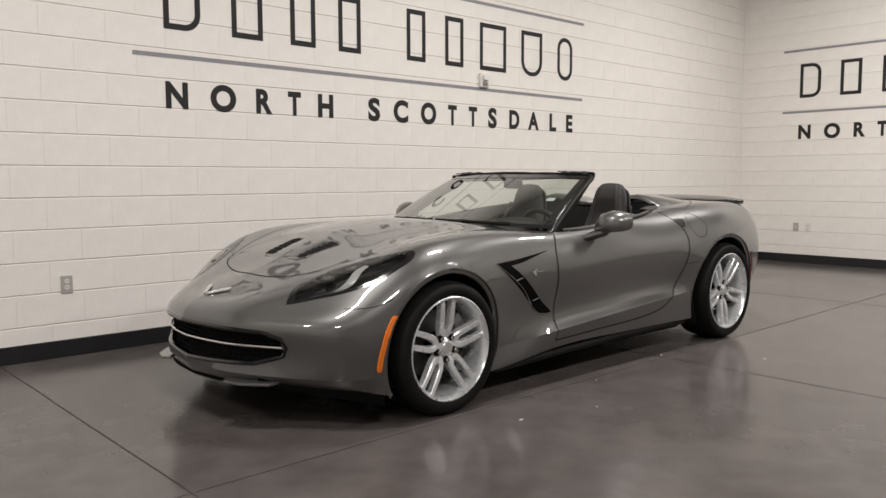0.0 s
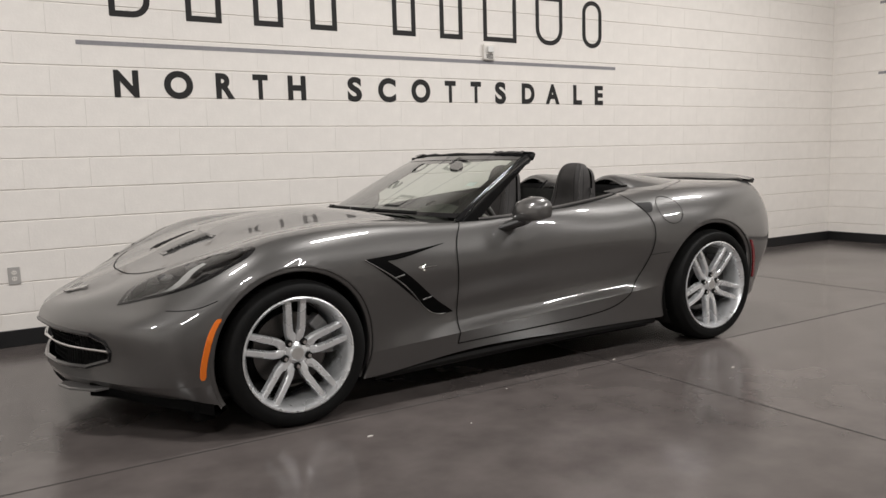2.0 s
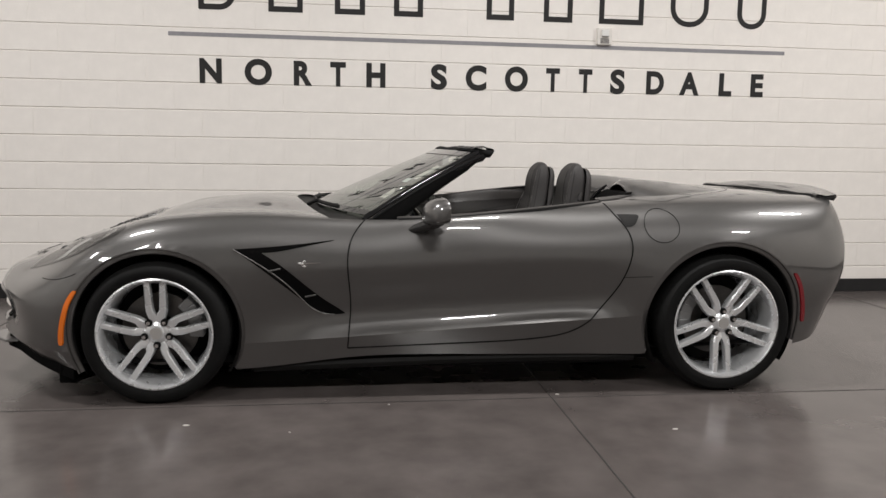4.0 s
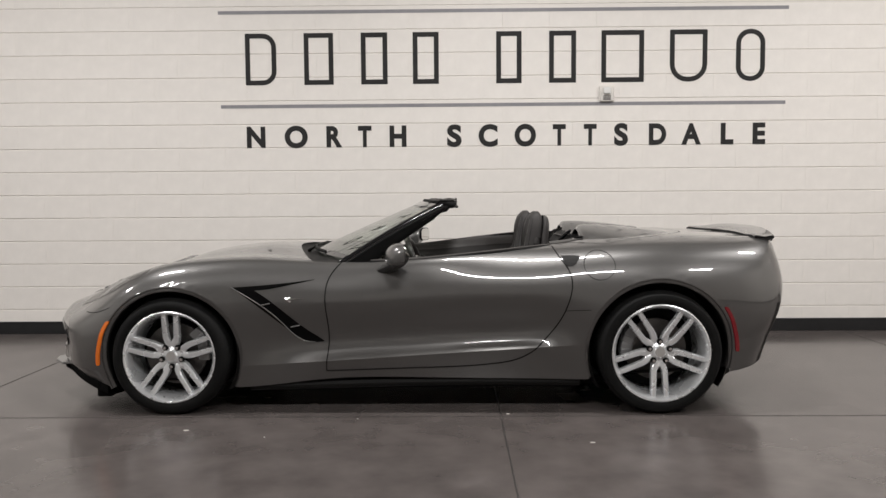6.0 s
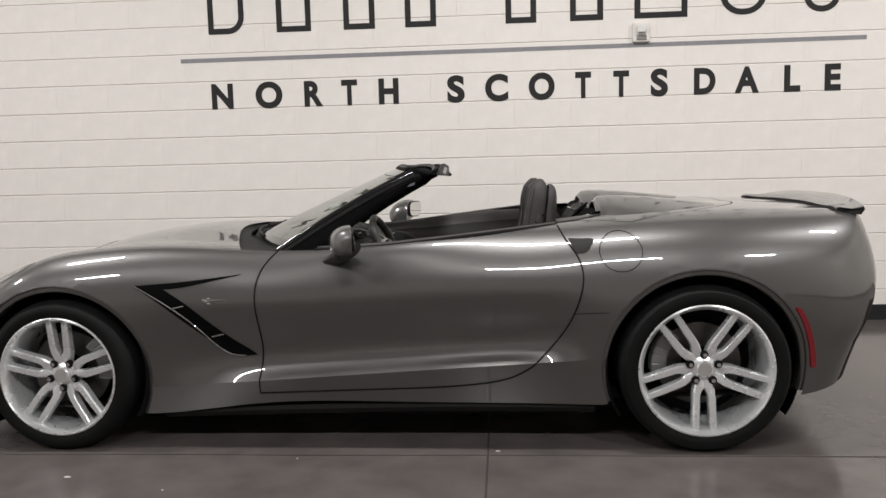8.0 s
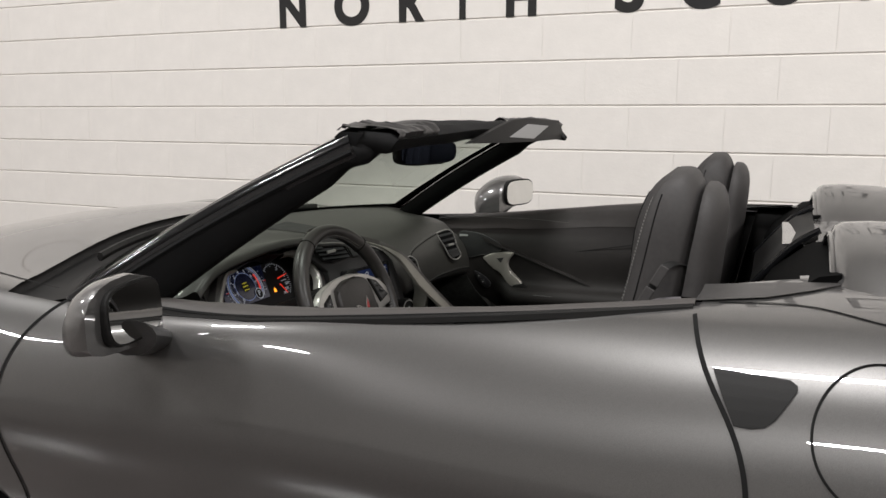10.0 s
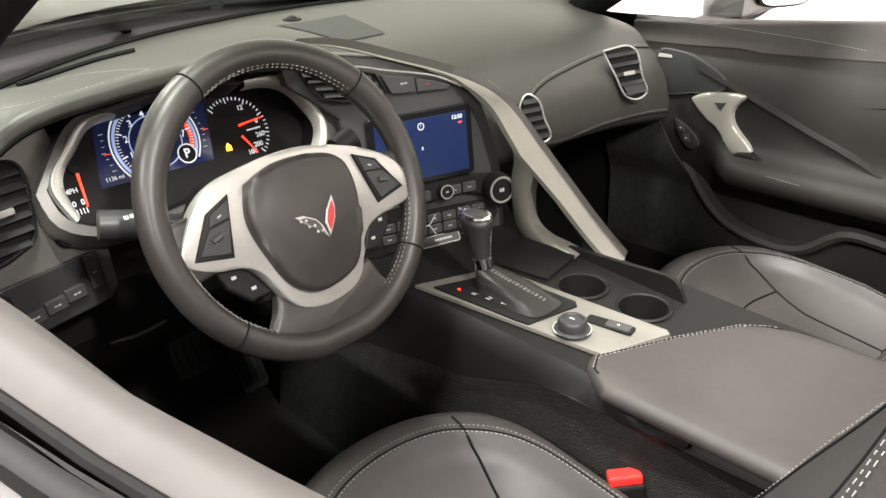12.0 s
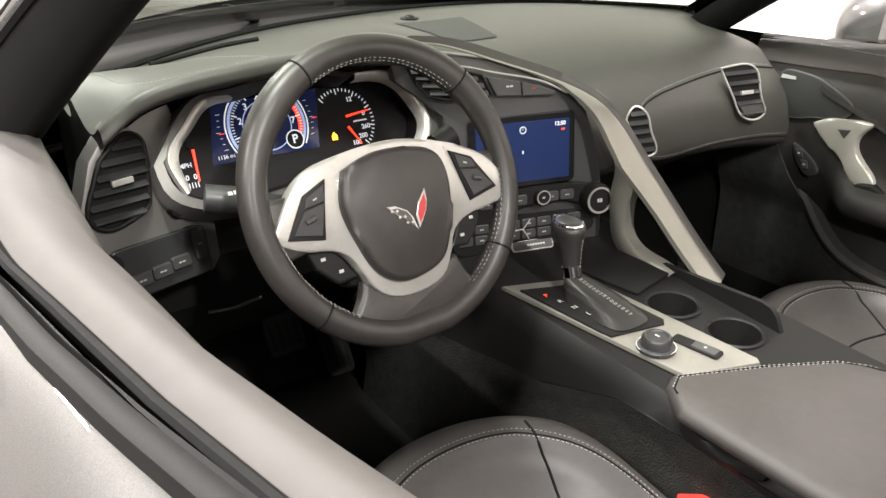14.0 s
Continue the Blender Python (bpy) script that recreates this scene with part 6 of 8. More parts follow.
arc_band(TM, .0525, .0565, -35, 235, M_BLUELIT, "ring", lcd)
arc_band(TM, .034, .0355, 0, 360, M_BLUELIT, "ring", lcd)
arc_band(TM, .0455, .0515, -22, 28, M_REDLIT, "red_zone", lcd)
b = bmesh.new()
for k in range(57):
    a = radians(230 - k * 260 / 56)
    r0 = .0435 if k % 8 == 0 else .0475
    t = Vector((-math.sin(a), math.cos(a), 0)) * (.0005 if k % 8 else .0009)
    c, d = Vector((math.cos(a), math.sin(a), 0)) * r0, Vector((math.cos(a), math.sin(a), 0)) * .0515
    b.faces.new([b.verts.new(TM @ (p + Vector((0, 0, .0004)))) for p in (c - t, d - t, d + t, c + t)])
tagged(part("scale_mark", b, M_WHITELIT, lcd), kind="stuff")
for n_, a in ((0, 228), (1, 196), (2, 163), (3, 130), (4, 98), (5, 65), (6, 33), (7, 1)):
    word(lcd, str(n_), TM @ Matrix.Translation((.0385 * math.cos(radians(a)), .0385 * math.sin(radians(a)), .0006)), .0125, M_WHITELIT, "numeral", .0002)
arc_band(TM, .0, .0125, 0, 360, M_GAUGEBLACK, "disc", lcd, z=.0004)
PM = CL @ Matrix.Translation((-.004, -.013, .0034))
arc_band(PM, .0, .0125, 0, 360, M_GAUGEBLACK, "disc", lcd)
arc_band(PM, .0118, .0135, 0, 360, M_WHITELIT, "ring", lcd, z=.0003)
word(lcd, "P", PM @ Matrix.Translation((0, 0, .0006)), .017, M_WHITELIT, "numeral", .0004)
word(lcd, "1136 mi", CL @ Matrix.Translation((-.106, -.019, .003)), .0075, M_WHITELIT, "numeral")
for y, w in ((.020, .022), (.012, .026), (.003, .024)):
    bar_text(lcd, TM @ Matrix.Translation((0, y - .011, .0007)), w, .004, M_YELLOWLIT, 3)
for s, cx in ((-1, -.107), (1, .030)):
    for k in range(7):
        bar_text(lcd, CL @ Matrix.Translation((cx + s * .004 * abs(k - 3) * -.4, -.010 + k * .008, .003)), .006 if k % 3 else .010, .0008, M_WHITELIT)
    bar_text(lcd, CL @ Matrix.Translation((cx + .004, .012, .003)), .014, .0012, M_REDLIT)
# right-hand dial
SM = CL @ Matrix.Translation((.078, -.002, .0016))
b = bmesh.new()
for k in range(26):
    a = radians(128 - k * 178 / 25)
    r0 = .041 if k % 5 == 0 else .045
    t = Vector((-math.sin(a), math.cos(a), 0)) * .0007
    c, d = Vector((math.cos(a), math.sin(a), 0)) * r0, Vector((math.cos(a), math.sin(a), 0)) * .0495
    b.faces.new([b.verts.new(SM @ p) for p in (c - t, d - t, d + t, c + t)])
tagged(part("scale_mark", b, M_WHITELIT, cluster), kind="stuff")
for txt, a in (("12", 62), ("0", 13), ("260", -20), ("200", -45), ("100", -70)):
    word(cluster, txt, SM @ Matrix.Translation((.035 * math.cos(radians(a)), .035 * math.sin(radians(a)), .0004)), .0095, M_WHITELIT, "numeral", .0002)
bar_text(cluster, SM @ Matrix.Translation((.026, -.002, .0004)), .030, .0035, M_WHITELIT, 8)
for a0, a1 in (((.004, .007), (.043, .011)), ((.003, -.008), (.018, -.036)), ):
    b = bmesh.new()
    tube(b, [SM @ Vector((*a0, .003)), SM @ Vector((*a1, .003))], [.0018, .0009], 6)
    part("needle", b, M_REDLIT, cluster, "lit red needle")
b = bmesh.new()
tube(b, [CL @ Vector((-.147, .006, .004)), CL @ Vector((-.150, -.043, .004))], [.0022, .0012], 6)
part("needle", b, M_REDLIT, cluster, "lit red needle")
b = bmesh.new()
cyl(b, CL @ Vector((-.147, .008, .001)), CL @ Vector((-.147, .008, .006)), .009, n=20)
part("needle_hub", b, M_GAUGEBLACK, cluster)
word(cluster, "MPH", CL @ Matrix.Translation((-.162, -.020, .002)), .0085, M_WHITELIT, "numeral", .0002)
word(cluster, "20", CL @ Matrix.Translation((-.166, -.036, .002)), .0095, M_WHITELIT, "numeral", .0002)
word(cluster, "0", CL @ Matrix.Translation((-.153, -.036, .002)), .0095, M_WHITELIT, "numeral", .0002)
b = bmesh.new()
for k in range(5):
    x = -.168 + k * .004
    b.faces.new([b.verts.new(CL @ Vector(p)) for p in ((x, -.050, .002), (x + .0012, -.050, .002), (x + .0012, -.043, .002), (x, -.043, .002))])
tagged(part("scale_mark", b, M_WHITELIT, cluster), kind="stuff")
b = bmesh.new()
prism(b, [(-.004, -.005), (.004, -.005), (.004, .001), (0, .006), (-.004, .001)], .0008, CL @ Matrix.Translation((.057, -.020, .0015)))
part("warning_lamp", b, material("lit amber lamp", (1.0, .35, .02), .4, emission=1.6), cluster, "lit amber warning lamp")

# black sheet painting the shade in the recess between dash hood and gauges
b = bmesh.new()
rows = []
for y in np.linspace(-.615, -.165, 46):
    P = dash_profile(y)
    rows.append([P[6] + Vector((.001, 0, -.002)), P[6].lerp(P[7], .5) + Vector((.002, 0, -.004)), P[7] + Vector((.005, 0, -.005)), P[7].lerp(P[8], .5) + Vector((.012, 0, 0)), P[8] + Vector((.012, 0, 0)), P[8].lerp(P[9], .6) + Vector((.012, 0, 0))])
grid_faces(b, rows)
part("binnacle_liner", b, M_PLASTIC_SHADE, cluster, "black sheet for the shade under the dash hood", True, 70)

# ---- steering wheel ----
SW = frame_at((1.374, -.385, .821), (math.cos(.389), 0, math.sin(.389)))
wheel_st = empty("steering_wheel")
wheel_st.parent = car
wheel_st["label"] = "black leather steering wheel with satin silver spokes"
b = bmesh.new()
N = 96


def rim_center(a):
    r = .1655
    x, y = r * math.cos(a), r * math.sin(a)
    return x, max(y, -.1630)


def rim_rad(a):
    d = math.degrees(a) % 360
    th = .0163
    for c in (45, 135):
        th += .0022 * math.exp(-((d - c) / 20) ** 2)
    return th


rings = []
for i in range(N):
    a = 2 * math.pi * i / N
    x, y = rim_center(a)
    rr = rim_rad(a)
    rad = Vector((x, y, 0)).normalized()
    rings.append([SW @ (Vector((x, y, 0)) + rad * (rr * math.cos(t)) + Vector((0, 0, rr * .98 * math.sin(t)))) for t in np.linspace(0, 2 * math.pi, 18, False)])
vsr = [[b.verts.new(p) for p in r] for r in rings]
for i in range(N):
    A, Bq = vsr[i], vsr[(i + 1) % N]
    for j in range(18):
        b.faces.new((A[j], A[(j + 1) % 18], Bq[(j + 1) % 18], Bq[j]))
rim_ob = part("rim", b, M_GRIP, wheel_st, "black leather rim", True, 60)
for a in (118, 42, 224, 322):
    b = bmesh.new()
    a = radians(a)
    x, y = rim_center(a)
    rad = Vector((x, y, 0)).normalized()
    rr = rim_rad(a) + .0004
    tube(b, [SW @ (Vector((x, y, 0)) + rad * (rr * math.cos(t)) + Vector((0, 0, rr * math.sin(t)))) for t in np.linspace(0, 2 * math.pi, 20, False)], .0011, 5, closed=True)
    part("rim_seam", b, M_GAP, rim_ob)
for a0, a1 in ((118, 42), (-2, -62), (-122, -178)):
    P = []
    for a in np.linspace(radians(a0), radians(a1), 50):
        x, y = rim_center(a)
        rad = Vector((x, y, 0)).normalized()
        rr = rim_rad(a)
        P.append((Vector((x, y, 0)), rad, rr))
    for t in (2.55, 2.85):
        stitches("stitching", [SW @ (p + rad * (rr * 1.03 * math.cos(t)) + Vector((0, 0, rr * 1.03 * math.sin(t)))) for p, rad, rr in P], rim_ob)


def plate(poly, z0, z1, bevel=.003, m=SW):
    bb = bmesh.new()
    prism(bb, poly, z1 - z0, m @ Matrix.Translation((0, 0, z0)), bevel)
    return bb


SIL = [(-.157, -.024), (-.136, .010), (-.104, .040), (-.06, .052), (-.015, .057), (.03, .055), (.075, .043), (.126, .022), (.152, -.004), (.159, -.034), (.120, -.048), (.092, -.052), (.075, -.060), (.058, -.088), (.042, -.112), (.015, -.122), (-.022, -.122), (-.045, -.112), (-.060, -.090), (-.078, -.058), (-.098, -.048), (-.126, -.042)]
part("spoke_trim", plate(smooth_poly(SIL, 80), -.012, .008, .004), M_SATIN, wheel_st, "satin silver three-arm spoke", True, 40)
PADK = [(-.062, .034), (-.02, .047), (.02, .046), (.062, .030), (.070, 0), (.060, -.050), (.036, -.094), (.010, -.103), (-.022, -.103), (-.042, -.092), (-.064, -.048), (-.073, -.002)]
hub_pad = part("airbag_pad", plate(smooth_poly(PADK, 60), .004, .022, .007), M_GRIP, wheel_st, "black airbag cover with a two-flag emblem", True, 50)
# emblem: two flag shapes
for pts, mm, lab in (([(-.024, -.017), (-.013, -.018), (.001, -.026), (.007, -.035), (.011, -.051), (-.001, -.037), (-.013, -.028)], M_GRAPHITE, "silver flag emblem"), ([(.0125, -.049), (.0115, -.034), (.018, -.020), (.030, -.006), (.030, -.019), (.026, -.031), (.019, -.041)], material("red emblem", (.33, .022, .025), .3), "red flag emblem")):
    b = bmesh.new()
    prism(b, pts, .0015, SW @ Matrix.Translation((0, 0, .0225)), .0005, 1)
    em = part("emblem", b, M_SATIN, hub_pad, lab)
    b = bmesh.new()
    prism(b, shrink(pts, .74), .0006, SW @ Matrix.Translation((0, 0, .0241)), 0)
    part("inlay", b, mm, em)
    if mm is M_GRAPHITE:
        for k in range(6):
            p = Vector(pts[0]).lerp(Vector(pts[4]), .16 + .12 * k) + Vector((.0020, .0025)) * (1 if k % 2 else -.3)
            b = bmesh.new()
            prism(b, [(p.x - .0019, p.y + .0010), (p.x + .0010, p.y + .0017), (p.x + .0019, p.y - .0010), (p.x - .0010, p.y - .0017)], .0004, SW @ Matrix.Translation((0, 0, .0247)), 0)
            part("check", b, M_SATIN, em)
for sgn in (-1, 1):
    poly = [(sgn * x, y) for x, y in ((.083, .030), (.113, .017), (.141, -.026), (.099, -.035))]
    blk = part("button_block", plate(poly, .006, .0125, .002), M_BLACK, wheel_st, "black button block", True, 40)
    for pts, (tx, ty) in ((((.0875, .0245), (.1105, .0140), (.1150, .0030), (.0910, .0065)), (.101, .011)), (((.0915, .0045), (.1165, .0005), (.1345, -.0225), (.1025, -.0300)), (.112, -.013))):
        pts = [(sgn * x, y) for x, y in pts]
        b = bmesh.new()
        prism(b, pts, .002, SW @ Matrix.Translation((0, 0, .0122)), .0006)
        kk = part("button", b, M_DARKKEY, blk)
        bar_text(kk, SW @ Matrix.Translation((sgn * tx, ty, .0145)) @ pose(0, 0, 0, 0, 0, sgn * -20), .009, .0028, M_PRINT, 1)
    b = bmesh.new()
    tube(b, [SW @ Vector((sgn * (.112 + t), -.010 - .3 * t, .0150)) for t in (-.006, 0, .006)], [.003, .004, .003], 8)
    part("roller", b, M_GRAPHITE, blk, smooth=True)
    poly = [(sgn * x, y) for x, y in ((.122, -.036), (.088, -.046), (.064, -.086), (.090, -.088), (.112, -.066))]
    lb = part("shift_button", plate(poly, -.012, -.002, .003), M_BLACK, wheel_st)
    for x, y in ((.102, -.056), (.084, -.074)):
        bar_text(lb, SW @ Matrix.Translation((sgn * x, y, -.0012)), .010, .006, M_PRINT, 1)
# lower leather spoke and side pieces
part("lower_spoke", plate(smooth_poly([(-.064, -.092), (-.03, -.114), (0, -.118), (.03, -.114), (.064, -.092), (.076, -.118), (.092, -.142), (.060, -.160), (0, -.168), (-.060, -.160), (-.092, -.142), (-.076, -.118)], 60), -.010, .005, .006), M_GRIP, wheel_st, "black leather lower spoke", True, 50)
for sgn in (-1, 1):
    part("side_spoke", plate([(sgn * x, y) for x, y in ((.115, .02), (.160, .02), (.168, -.02), (.160, -.052), (.118, -.045))], -.012, .004, .006), M_GRIP, wheel_st, smooth=True, sharp=50)
b = bmesh.new()
cyl(b, SW @ Vector((0, 0, -.20)), SW @ Vector((0, -.01, -.03)), .055, .06, 28)
part("column_shroud", b, M_BLACK, wheel_st, smooth=True)
b = bmesh.new()
box(b, -.075, .075, -.10, .045, -.055, -.012, .012, SW)
part("hub_back", b, M_BLACK, wheel_st)
# stalks
b = bmesh.new()
P0, P1 = SW @ Vector((-.06, .0, -.07)), Vector((1.272, -.570, .822))
cyl(b, P0, P1.lerp(P0, .2), .010, .012, 14)
cyl(b, P1.lerp(P0, .28), P1, .0165, .0165, 20)
st1 = part("lamp_stalk", b, M_DARKKEY, car, "black indicator stalk with lamp dial", True)
bar_text(st1, frame_at(P1.lerp(P0, .22) + Vector((.012, 0, .013)), (.7, 0, .7)), .018, .008, M_PRINT, 2)
b = bmesh.new()
P0, P1 = SW @ Vector((.05, .02, -.07)), Vector((1.30, -.245, .842))
cyl(b, P0, P1, .010, .012, 14)
cyl(b, P1.lerp(P0, .3), P1, .016, .018, 18)
part("wiper_stalk", b, M_BLACK, car, "black wiper stalk", True)
for sgn in (-1, 1):
    b = bmesh.new()
    prism(b, [(sgn * .095, .02), (sgn * .118, .025), (sgn * .122, -.03), (sgn * .10, -.035)], .004, SW @ Matrix.Translation((0, 0, -.03)), .0015)
    part("shift_paddle", b, M_GRAPHITE, wheel_st)

# ---- centre stack ----
ST = frame_at((1.26, .025, .77), (math.cos(radians(17)), -math.sin(radians(17)), .10))
b = bmesh.new()
face_poly = [(-.292, .152), (-.20, .152), (-.15, .143), (-.10, .128), (-.03, .096), (.0, .074), (.022, .050), (.042, -.01), (.052, -.075), (.052, -.16), (.03, -.20), (-.16, -.20), (-.195, -.10), (-.208, .0), (-.214, .06), (-.245, .088), (-.285, .118)]
prism(b, face_poly, .06, ST @ Matrix.Translation((0, 0, -.066)), .005)
stack = part("centre_panel", b, M_GRAPHITE, car, "dark graphite centre stack with a touch screen", True, 40)
b = bmesh.new()
prism(b, rounded(.176, .112, .008), .006, ST @ Matrix.Translation((-.091, -.001, -.003)), .002)
part("screen_bezel", b, M_GLOSSBLACK, stack, "gloss black screen surround")
b = bmesh.new()
prism(b, rounded(.155, .093, .003), .001, ST @ Matrix.Translation((-.091, -.002, .0034)))
scr = part("touch_screen", b, M_SCREENBLUE, stack, "lit dark blue touch screen")
word(scr, "12:50", ST @ Matrix.Translation((-.030, .037, .0052)), .0085, M_WHITELIT, "clock_digits", .0002)
bar_text(scr, ST @ Matrix.Translation((-.024, .028, .0052)), .010, .004, M_REDLIT)
arc_band(ST @ Matrix.Translation((-.092, .032, .0052)), .0045, .0056, 0, 360, M_WHITELIT, "icon", scr, 20)
bar_text(scr, ST @ Matrix.Translation((-.092, .033, .0052)), .0012, .005, M_WHITELIT)
bar_text(scr, ST @ Matrix.Translation((-.092, -.002, .0052)), .003, .008, M_WHITELIT)
# row of keys and knobs under the screen
b = bmesh.new()
prism(b, smooth_poly([(-.20, -.062), (-.10, -.060), (.0, -.060), (.03, -.066), (.05, -.082), (.03, -.100), (.0, -.094), (-.10, -.092), (-.20, -.092)], 40), .006, ST, .002)
row = part("radio_panel", b, M_BLACK, stack, "black radio keys")
for k in range(7):
    x = -.180 + k * .027
    if abs(x + .065) < .016:
        continue
    b = bmesh.new()
    prism(b, rounded(.024, .016, .003), .004, ST @ Matrix.Translation((x, -.077, .005)), .001)
    kk = part("key", b, M_GRAPHITE, row)
    bar_text(kk, ST @ Matrix.Translation((x, -.077, .0095)), .010, .003, M_PRINT, 2)
for x, y, r, d in ((-.062, -.075, .0135, .012), (.030, -.088, .0255, .024)):
    b = bmesh.new()
    revolve(b, [(r, .0), (r, d * .8), (r * .92, d), (r * .70, d), (r * .66, d * .93), (0, d * .93)], 36, ST @ Matrix.Translation((x, y, .004)))
    kk = part("knob", b, M_BLACK, row, "round black knob with a bright ring", True, 40)
    arc_band(ST @ Matrix.Translation((x, y, .0046 + d)), r * .72, r * .86, 0, 360, M_SATIN, "ring", kk)
    bar_text(kk, ST @ Matrix.Translation((x, y, .0046 + d)), r * .5, r * .4, M_PRINT, 2)
# climate keys
b = bmesh.new()
prism(b, smooth_poly([(-.21, -.104), (-.10, -.102), (-.02, -.104), (.022, -.114), (.034, -.132), (.010, -.146), (-.10, -.146), (-.21, -.148)], 40), .006, ST, .002)
clim = part("climate_panel", b, M_BLACK, stack, "black climate key panel")
for k in range(8):
    for r_ in range(2):
        b = bmesh.new()
        x, y = -.190 + k * .0265, -.116 - r_ * .0175
        prism(b, rounded(.0235, .0145, .003), .003, ST @ Matrix.Translation((x, y, .005)), .001)
        kk = part("key", b, M_GRAPHITE, clim)
        bar_text(kk, ST @ Matrix.Translation((x, y, .0084)), .009, .004, M_PRINT, 2)
        if k == 3 and r_ == 0:
            bar_text(kk, ST @ Matrix.Translation((x, y + .005, .0086)), .006, .002, M_YELLOWLIT, 1)
b = bmesh.new()
NP = ST @ Matrix.Translation((-.078, -.154, .006)) @ pose(0, 0, 0, -30, 0, 0)
prism(b, rounded(.072, .018, .005), .003, NP, .001)
kk = part("name_plate", b, M_SATIN, stack, "small bright plate with a dark inlay")
b = bmesh.new()
prism(b, rounded(.068, .0145, .004), .001, NP @ Matrix.Translation((0, 0, .0026)))
inl = part("inlay", b, M_DARKKEY, kk)
bar_text(inl, NP @ Matrix.Translation((.006, 0, .0040)), .042, .005, M_PRINT, 7)
for P in ([(-.128, -.1255), (-.094, -.1255), (-.082, -.1100)], [(-.094, -.1255), (-.084, -.1420)], [(-.040, -.108), (-.022, -.124), (.006, -.124)]):
    b = bmesh.new()
    tube(b, [ST @ Vector((*p, .0075)) for p in P], .0011, 5)
    part("divider_line", b, M_PRINT, clim)
# upper vents and hazard panel
b = bmesh.new()
prism(b, [(-.1495, .1165), (-.0956, .1050), (-.094, .0842), (-.1335, .0870)], .006, ST, .0015)
hz = part("hazard_panel", b, M_GRAPHITE, stack, "dark key panel with a hazard key")
bar_text(hz, ST @ Matrix.Translation((-.113, .100, .0066)), .016, .004, M_PRINT, 2)
b = bmesh.new()
prism(b, [(-.0935, .1045), (-.062, .0965), (-.0374, .0868), (-.041, .0815), (-.0915, .0838)], .006, ST, .0015)
hk = part("hazard_key", b, M_GRAPHITE, hz)
bar_text(hk, ST @ Matrix.Translation((-.074, .094, .0066)), .012, .003, material("dim red print", (.35, .02, .02), .5), 1)
vent(ST, [(-.272, .141), (-.250, .1365), (-.228, .131), (-.180, .1256), (-.156, .119), (-.139, .089), (-.154, .088), (-.2075, .087), (-.238, .0945), (-.2574, .1156)], 4, stack, M_BLACK, .004, -10)
b = bmesh.new()
tube(b, [ST @ Vector((x, y, .004)) for x, y in spline([(-.284, .150), (-.228, .139), (-.180, .1325), (-.145, .1235), (-.0956, .1125), (-.050, .099), (-.018, .082)], 30)], .0018, 6)
part("trim_line", b, M_SATIN, stack, "fine bright line over the vents", True)

# arch trim that runs from over the gauges down the passenger's side of the console
ARCH = [(1.165, -.24, .945), (1.175, -.18, .936), (1.205, -.09, .905), (1.245, .0, .868), (1.280, .055, .825), (1.325, .088, .755), (1.385, .103, .685), (1.44, .108, .632), (1.485, .110, .596)]
arch_pts = [Vector(p) for p in spline(ARCH, 60)]
b = bmesh.new()
rows = []
for i, p in enumerate(arch_pts):
    f = i / 59
    e = float(np.interp(f, [0, .38, .5], [.25, .3, 1]))
    rows.append([p + Vector((-.012, .030 + .01 * f, .004 - .02 * f)), p + Vector((.002, .022, .006)), p + Vector((.008, .006, .002)) * e])
grid_faces(b, rows)
part("arch_pad", b, M_LEATHER, stack, "padded black arch", True, 70)
b = bmesh.new()
rows = []
for i, p in enumerate(arch_pts):
    f = i / 59
    w = float(np.interp(f, [0, .40, .442, .531, .595, .66, .737, .80, .90, .97, 1], [.003, .004, .012, .024, .034, .040, .034, .030, .028, .026, .024]))
    e = float(np.interp(f, [0, .38, .5], [.25, .3, 1]))
    rows.append([p + Vector((.008, .006, .002)) * e, p + Vector((.013, -.002, .002)) * e, p + Vector((.013, -.002, 0)) * e + Vector((0, -w, -.1 * w)), p + Vector((.004, -.004, -.004)) * e + Vector((0, -w, 0))])
grid_faces(b, rows)
part("arch_trim", b, M_PLATE, stack, "satin silver trim along the arch", True, 50)
stitches("stitching", [p + Vector((-.004, .024, .007)) for p in arch_pts[28:]], stack)
# brace: a leg that leaves the arch and turns back along the console, round a dark triangular hollow
LEG_OUT = [(1.300, .770), (1.314, .735), (1.309, .702), (1.3106, .6636), (1.3232, .6175), (1.3515, .598), (1.395, .594), (1.440, .594)]
LEG_IN = [(1.345, .735), (1.353, .712), (1.346, .692), (1.3438, .6725), (1.3507, .6352), (1.3743, .6191), (1.412, .6135), (1.445, .6072)]
b = bmesh.new()
grid_faces(b, [[Vector((p[0], .074, p[1])), Vector((p[0], .060, p[1])), Vector((p[0] * .85 + q[0] * .15, .0555, p[1] * .85 + q[1] * .15)), Vector((p[0] * .2 + q[0] * .8, .0555, p[1] * .2 + q[1] * .8)), Vector((q[0], .060, q[1])), Vector((q[0], .082, q[1]))] for p, q in zip(spline(LEG_OUT, 36), spline(LEG_IN, 36))])
part("brace_leg", b, M_PLATE, stack, "satin silver leg of the grab brace", True, 50)
# the hollow's shade is a flat black sheet set behind the leg
b = bmesh.new()
solid_sheet(b, [[Vector((x, .080, z)) for z in np.linspace(lo, hi, 4)] for x, lo, hi in ((1.325, .60, .735), (1.36, .60, .695), (1.40, .60, .650), (1.435, .60, .615))], (0, .004, 0))
part("brace_hollow", b, M_PLASTIC_SHADE, stack, "black sheet for the shade behind the brace")

# passenger's dash panel with vents
PD = frame_at((1.23, .42, .77), (1, -.25, .25))
